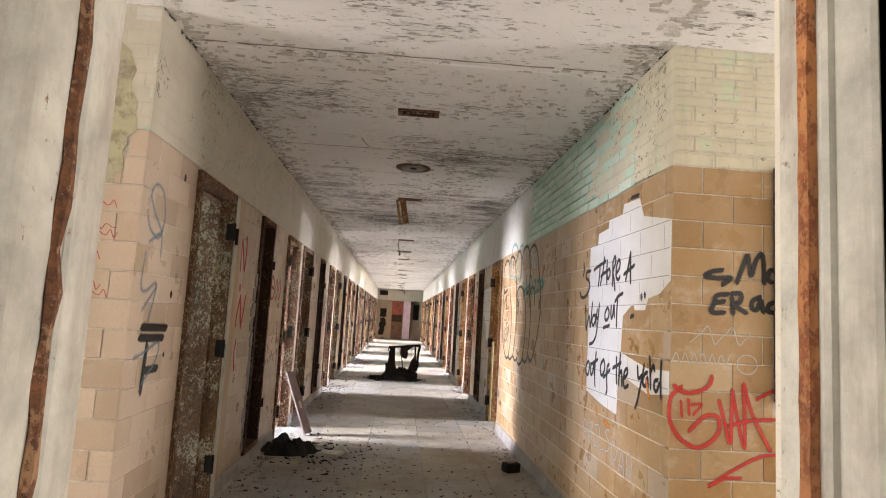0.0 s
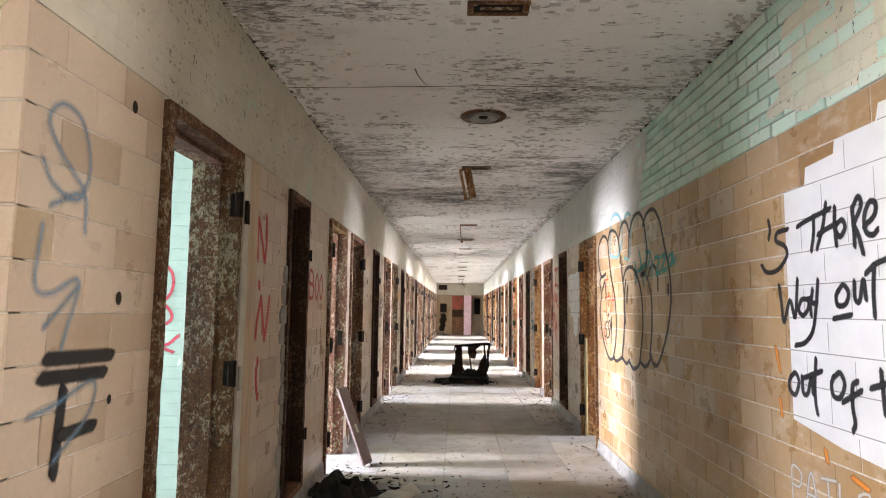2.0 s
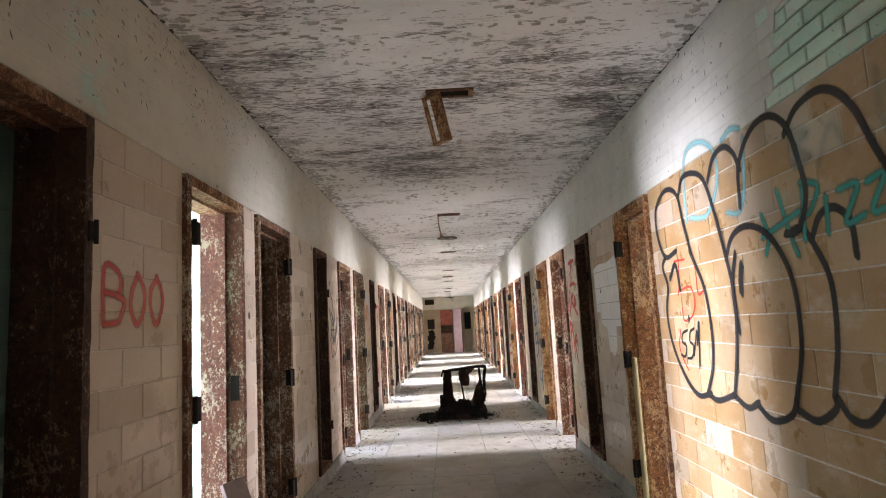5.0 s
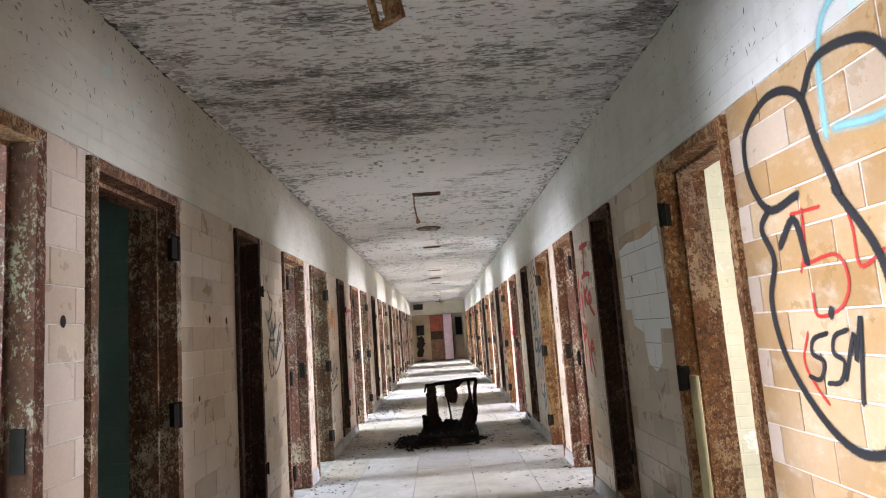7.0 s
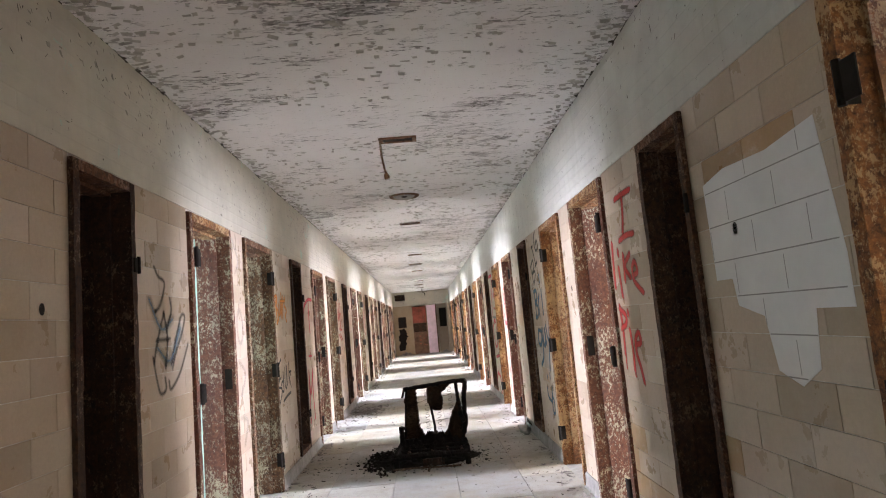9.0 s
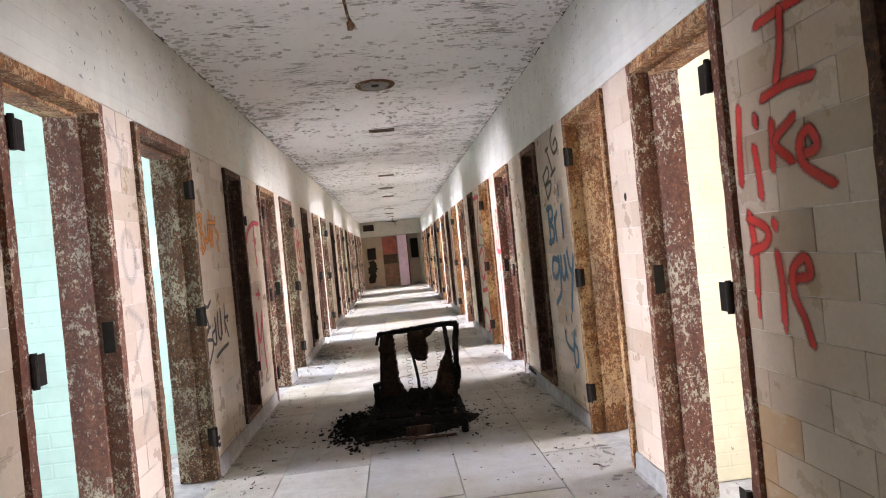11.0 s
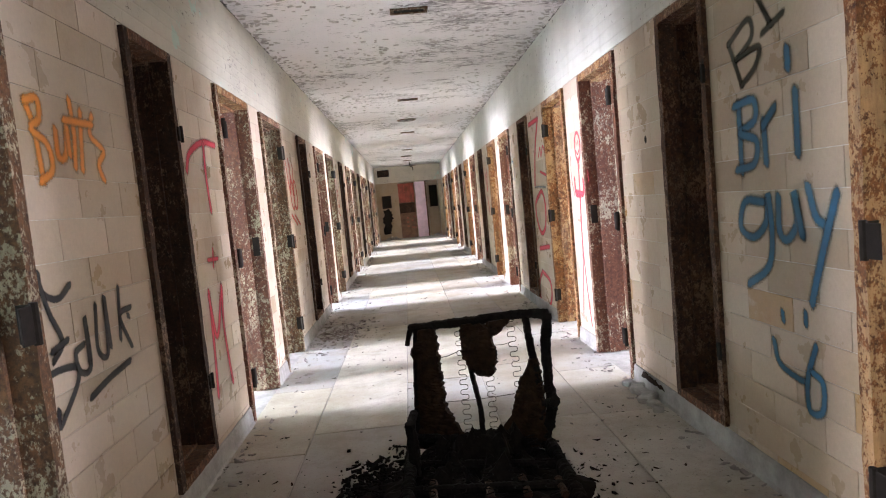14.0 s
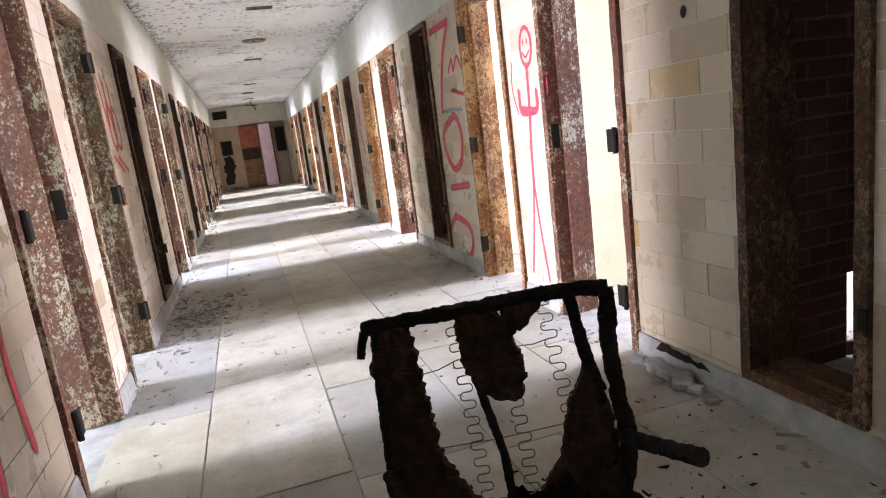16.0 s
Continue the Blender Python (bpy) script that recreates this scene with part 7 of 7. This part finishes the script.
# bare mint brick above the tile
lay(wall_right, "brick", pose(HALF, 0, 0, 0, 0, 180), -MINT[1], -3.45, TILE_TOP, CEIL, 0.0685, 0.205, MINT_BRICK, [], lambda u, v: True, gap=0.009, depth=0.012, chamfer=0.003, seed=11, uneven=0.004, keep=lambda u, v: True)
# brick of the open pipe chase
# red brick darkened in colour to stand for the chase's shade
DIM_BRICK = plain("dim_red_brick", (0.17, 0.07, 0.048), 0.9, 0.5, 9)
M_CHASE = Matrix(((0, 1, 0, 0), (-1, 0, 0, 14.24), (0, 0, 1, 0), (0, 0, 0, 1)))
lay(cw, "brick", M_CHASE, 1.5, 2.9, 0.0, 2.5, 0.0765, 0.215, DIM_BRICK, [(1.93, 2.22, 0.08, 0.38), (1.98, 2.16, 0.37, 0.46)], lambda u, v: True, gap=0.011, depth=0.02, chamfer=0.003, seed=13, uneven=0.003)

# floor slabs
COLS = [-HALF + 0.01, -0.82, -0.265, 0.275, 0.82, HALF - 0.01]
rs = random.Random(17)
for i, (a, b) in enumerate(zip(COLS, COLS[1:])):
    y = 1.05 + (0.0, 0.6, 0.2, 0.75, 0.4)[i]
    while y < END:
        e = min(y + rs.choice((1.22, 1.22, 1.83, 0.92)), END)
        ob = new("slab", Shape().box(a + 0.003, b - 0.003, y + 0.003, e - 0.003, -0.02, rs.uniform(-0.0015, 0.0015), 0.003).mesh("slab", FLOOR, fix=False))
        ob.parent = floor
        y = e

# curled paint flakes hanging from the ceiling and the wall tops
rf2 = random.Random(41)
fl = Shape()
for i in range(5200):
    edge = rf2.random() < 0.35
    y = 2.2 + 22 * rf2.random() ** 1.4
    x = rf2.choice((-1, 1)) * (HALF - 0.02 - abs(rf2.gauss(0, 0.06))) if edge else rf2.uniform(-1.22, 1.22)
    if noise.noise(Vector((x * 1.2, y * 1.2, 3.0))) < -0.05 and not edge:
        continue
    w, l, d = rf2.uniform(0.008, 0.03), rf2.uniform(0.006, 0.018), rf2.uniform(0.002, 0.012)
    a = rf2.gauss(0, 0.35)
    ca, sa = math.cos(a), math.sin(a)
    row = []
    for v, drop in ((0, 0.0), (0.5, 0.35), (1, 1.0)):
        for u in (-1, 1):
            px, py = u * w * (1 - 0.3 * v * rf2.random()), v * l
            row.append((x + px * ca - py * sa, y + px * sa + py * ca, CEIL - 0.0008 - d * drop))
    fl.face([row[0], row[1], row[3], row[2]])
    fl.face([row[2], row[3], row[5], row[4]])
tagged(part("ceiling_flakes", fl.mesh("ceiling_flakes", plain("loose_paint_flake", (0.66, 0.64, 0.60), 0.8, 0.4, 9), fix=False), None), "loose curling paint flakes hanging from the ceiling", "paint flakes", kind="stuff")

# broken dark joint where the walls meet the ceiling
for side in (-1, 1):
    rj = random.Random(60 + side)
    jt = Shape()
    y = START
    while y < 30:
        w = rj.uniform(0.008, 0.05)
        n = noise.noise(Vector((y * 1.7, side * 4.0, 1.0)))
        d = max(0.0015, 0.006 + 0.016 * n + rj.uniform(-0.004, 0.008)) * (1.6 if y < 6 and rj.random() < 0.3 else 1)
        x = side * (HALF - 0.0045)
        jt.face([(x, y, CEIL + 0.001), (x, y + w, CEIL + 0.001), (x, y + w, CEIL - d * rj.uniform(0.4, 1.2)), (x, y, CEIL - d)])
        if rj.random() < 0.5:
            u = side * (HALF - 0.004 - d * 1.5)
            jt.face([(x, y, CEIL - 0.0012), (x, y + w, CEIL - 0.0012), (u, y + w * 0.8, CEIL - 0.0012), (u, y + 0.2 * w, CEIL - 0.0012)])
        y += w + (rj.uniform(0, 0.12) if rj.random() < 0.3 else 0)
    tagged(part("ceiling_joint", jt.mesh("ceiling_joint", plain("dark_open_joint", (0.09, 0.08, 0.065), 0.95, 0.5, 30), fix=False), None), "dark broken joint between the wall and ceiling", "joint", kind="structure")

# paint flakes lifting off the upper walls
rw = random.Random(71)
for name, tone, count in (("wall_flakes", (0.40, 0.38, 0.32), 1100), ("wall_cracks", (0.10, 0.09, 0.07), 1500)):
    wf = Shape()
    for i in range(count):
        side = rw.choice((-1, -1, 1))
        y = 3.05 + 15 * rw.random() ** 1.9
        z = CEIL - 0.02 - abs(rw.gauss(0, 0.25))
        if z < TILE_TOP + 0.02 or (side > 0 and 3.9 < y < 6.6) or noise.noise(Vector((y * 1.3, z * 2, side))) < -0.12:
            continue
        x = side * (HALF - 0.0025)
        a = rw.gauss(0, 0.5)
        if name == "wall_flakes":
            w, h, d = rw.uniform(0.003, 0.012), rw.uniform(0.006, 0.03), rw.uniform(0.002, 0.012)
            wf.face([(x, y - w, z), (x, y + w, z + a * w), (x - side * d, y + w * 0.7, z - h), (x - side * d * 0.6, y - w * 0.6, z - h * 0.8)])
        else:
            h = rw.uniform(0.004, 0.03) * (2 if rw.random() < 0.1 else 1)
            w = rw.uniform(0.0012, 0.0045)
            x -= side * 0.0006
            wf.face([(x, y - w * 0.3, z), (x, y + w * 0.3, z), (x, y + w + a * h * 0.5, z - h * 0.5), (x, y + a * h, z - h), (x, y - w + a * h * 0.5, z - h * 0.5)])
    tagged(part(name, wf.mesh(name, plain(name + "_paint", tone, 0.9, 0.5, 20), fix=False), None), "small dark cracks and paint curls on the upper walls", "paint flakes", kind="stuff")
scatter("floor_dirt", "dark dirt gathered on the slabs by the wall", "debris", DEBRIS, 500, lambda r: (-0.95 + r.gauss(0, 0.15), 17.4 + r.gauss(0, 0.35)), 0.02, 81)
scatter("floor_dirt", "dark dirt gathered on the slabs by the wall", "debris", CHAR_BROWN, 500, lambda r: (r.choice((-1, 1)) * (1.0 + r.gauss(0, 0.12)), r.uniform(8.6, 14.5)), 0.009, 82)
scatter("floor_dirt", "dark dirt and grit on the lobby floor", "debris", CHAR_BROWN, 900, lambda r: (r.uniform(-1.2, 1.2), 3.0 + abs(r.gauss(0, 1.8))), 0.012, 83)

# cracks across the ceiling
def ceiling_crack(points, width, seed, gaps=0.0, material=None):
    """A jagged open crack that follows the given bends under the ceiling."""
    r = random.Random(seed)
    sh = Shape()
    for (x0, y0), (x1, y1) in zip(points, points[1:]):
        n = max(2, int(math.hypot(x1 - x0, y1 - y0) / 0.05))
        dx, dy = (x1 - x0) / n, (y1 - y0) / n
        q = math.hypot(dx, dy)
        nx, ny = -dy / q, dx / q
        off = [0.0] + [0.010 * noise.noise(Vector((k * 0.23, seed, 0.5))) for k in range(1, n)] + [0.0]
        wd = [width * (0.35 + 0.9 * abs(noise.noise(Vector((k * 0.31, seed, 7.0)))) + 0.3 * r.random()) for k in range(n + 1)]
        for k in range(n):
            if r.random() < gaps:
                continue
            quad = []
            for j, sg in ((k, -1), (k + 1, -1), (k + 1, 1), (k, 1)):
                o = off[j] + sg * wd[j]
                quad.append((x0 + dx * j + nx * o, y0 + dy * j + ny * o, CEIL - 0.003))
            sh.face(quad)
    tagged(part("ceiling_crack", sh.mesh("ceiling_crack", material, fix=False), None), "jagged dark crack across the painted ceiling", "crack", kind="structure")


CRACK_DARK = plain("dark_ceiling_crack", (0.06, 0.05, 0.04), 0.95, 0.5, 30)
CRACK_GREY = plain("grey_ceiling_seam", (0.36, 0.33, 0.29), 0.95, 0.5, 20)
ceiling_crack([(-HALF + 0.01, 5.33), (-0.4, 5.31), (0.0, 5.29), (0.4, 5.31), (HALF - 0.01, 5.31)], 0.008, 3, 0.0, CRACK_DARK)
ceiling_crack([(-0.36, 5.29), (-0.40, 5.16), (-0.42, 5.02)], 0.005, 4, 0.0, CRACK_DARK)
ceiling_crack([(-0.13, 4.22), (-0.30, 4.13), (-0.5, 4.02), (-0.95, 3.92)], 0.004, 5, 0.1, CRACK_GREY)
ceiling_crack([(-1.2, 3.37), (0.0, 3.36), (1.2, 3.34)], 0.012, 6, 0.15, CRACK_GREY)
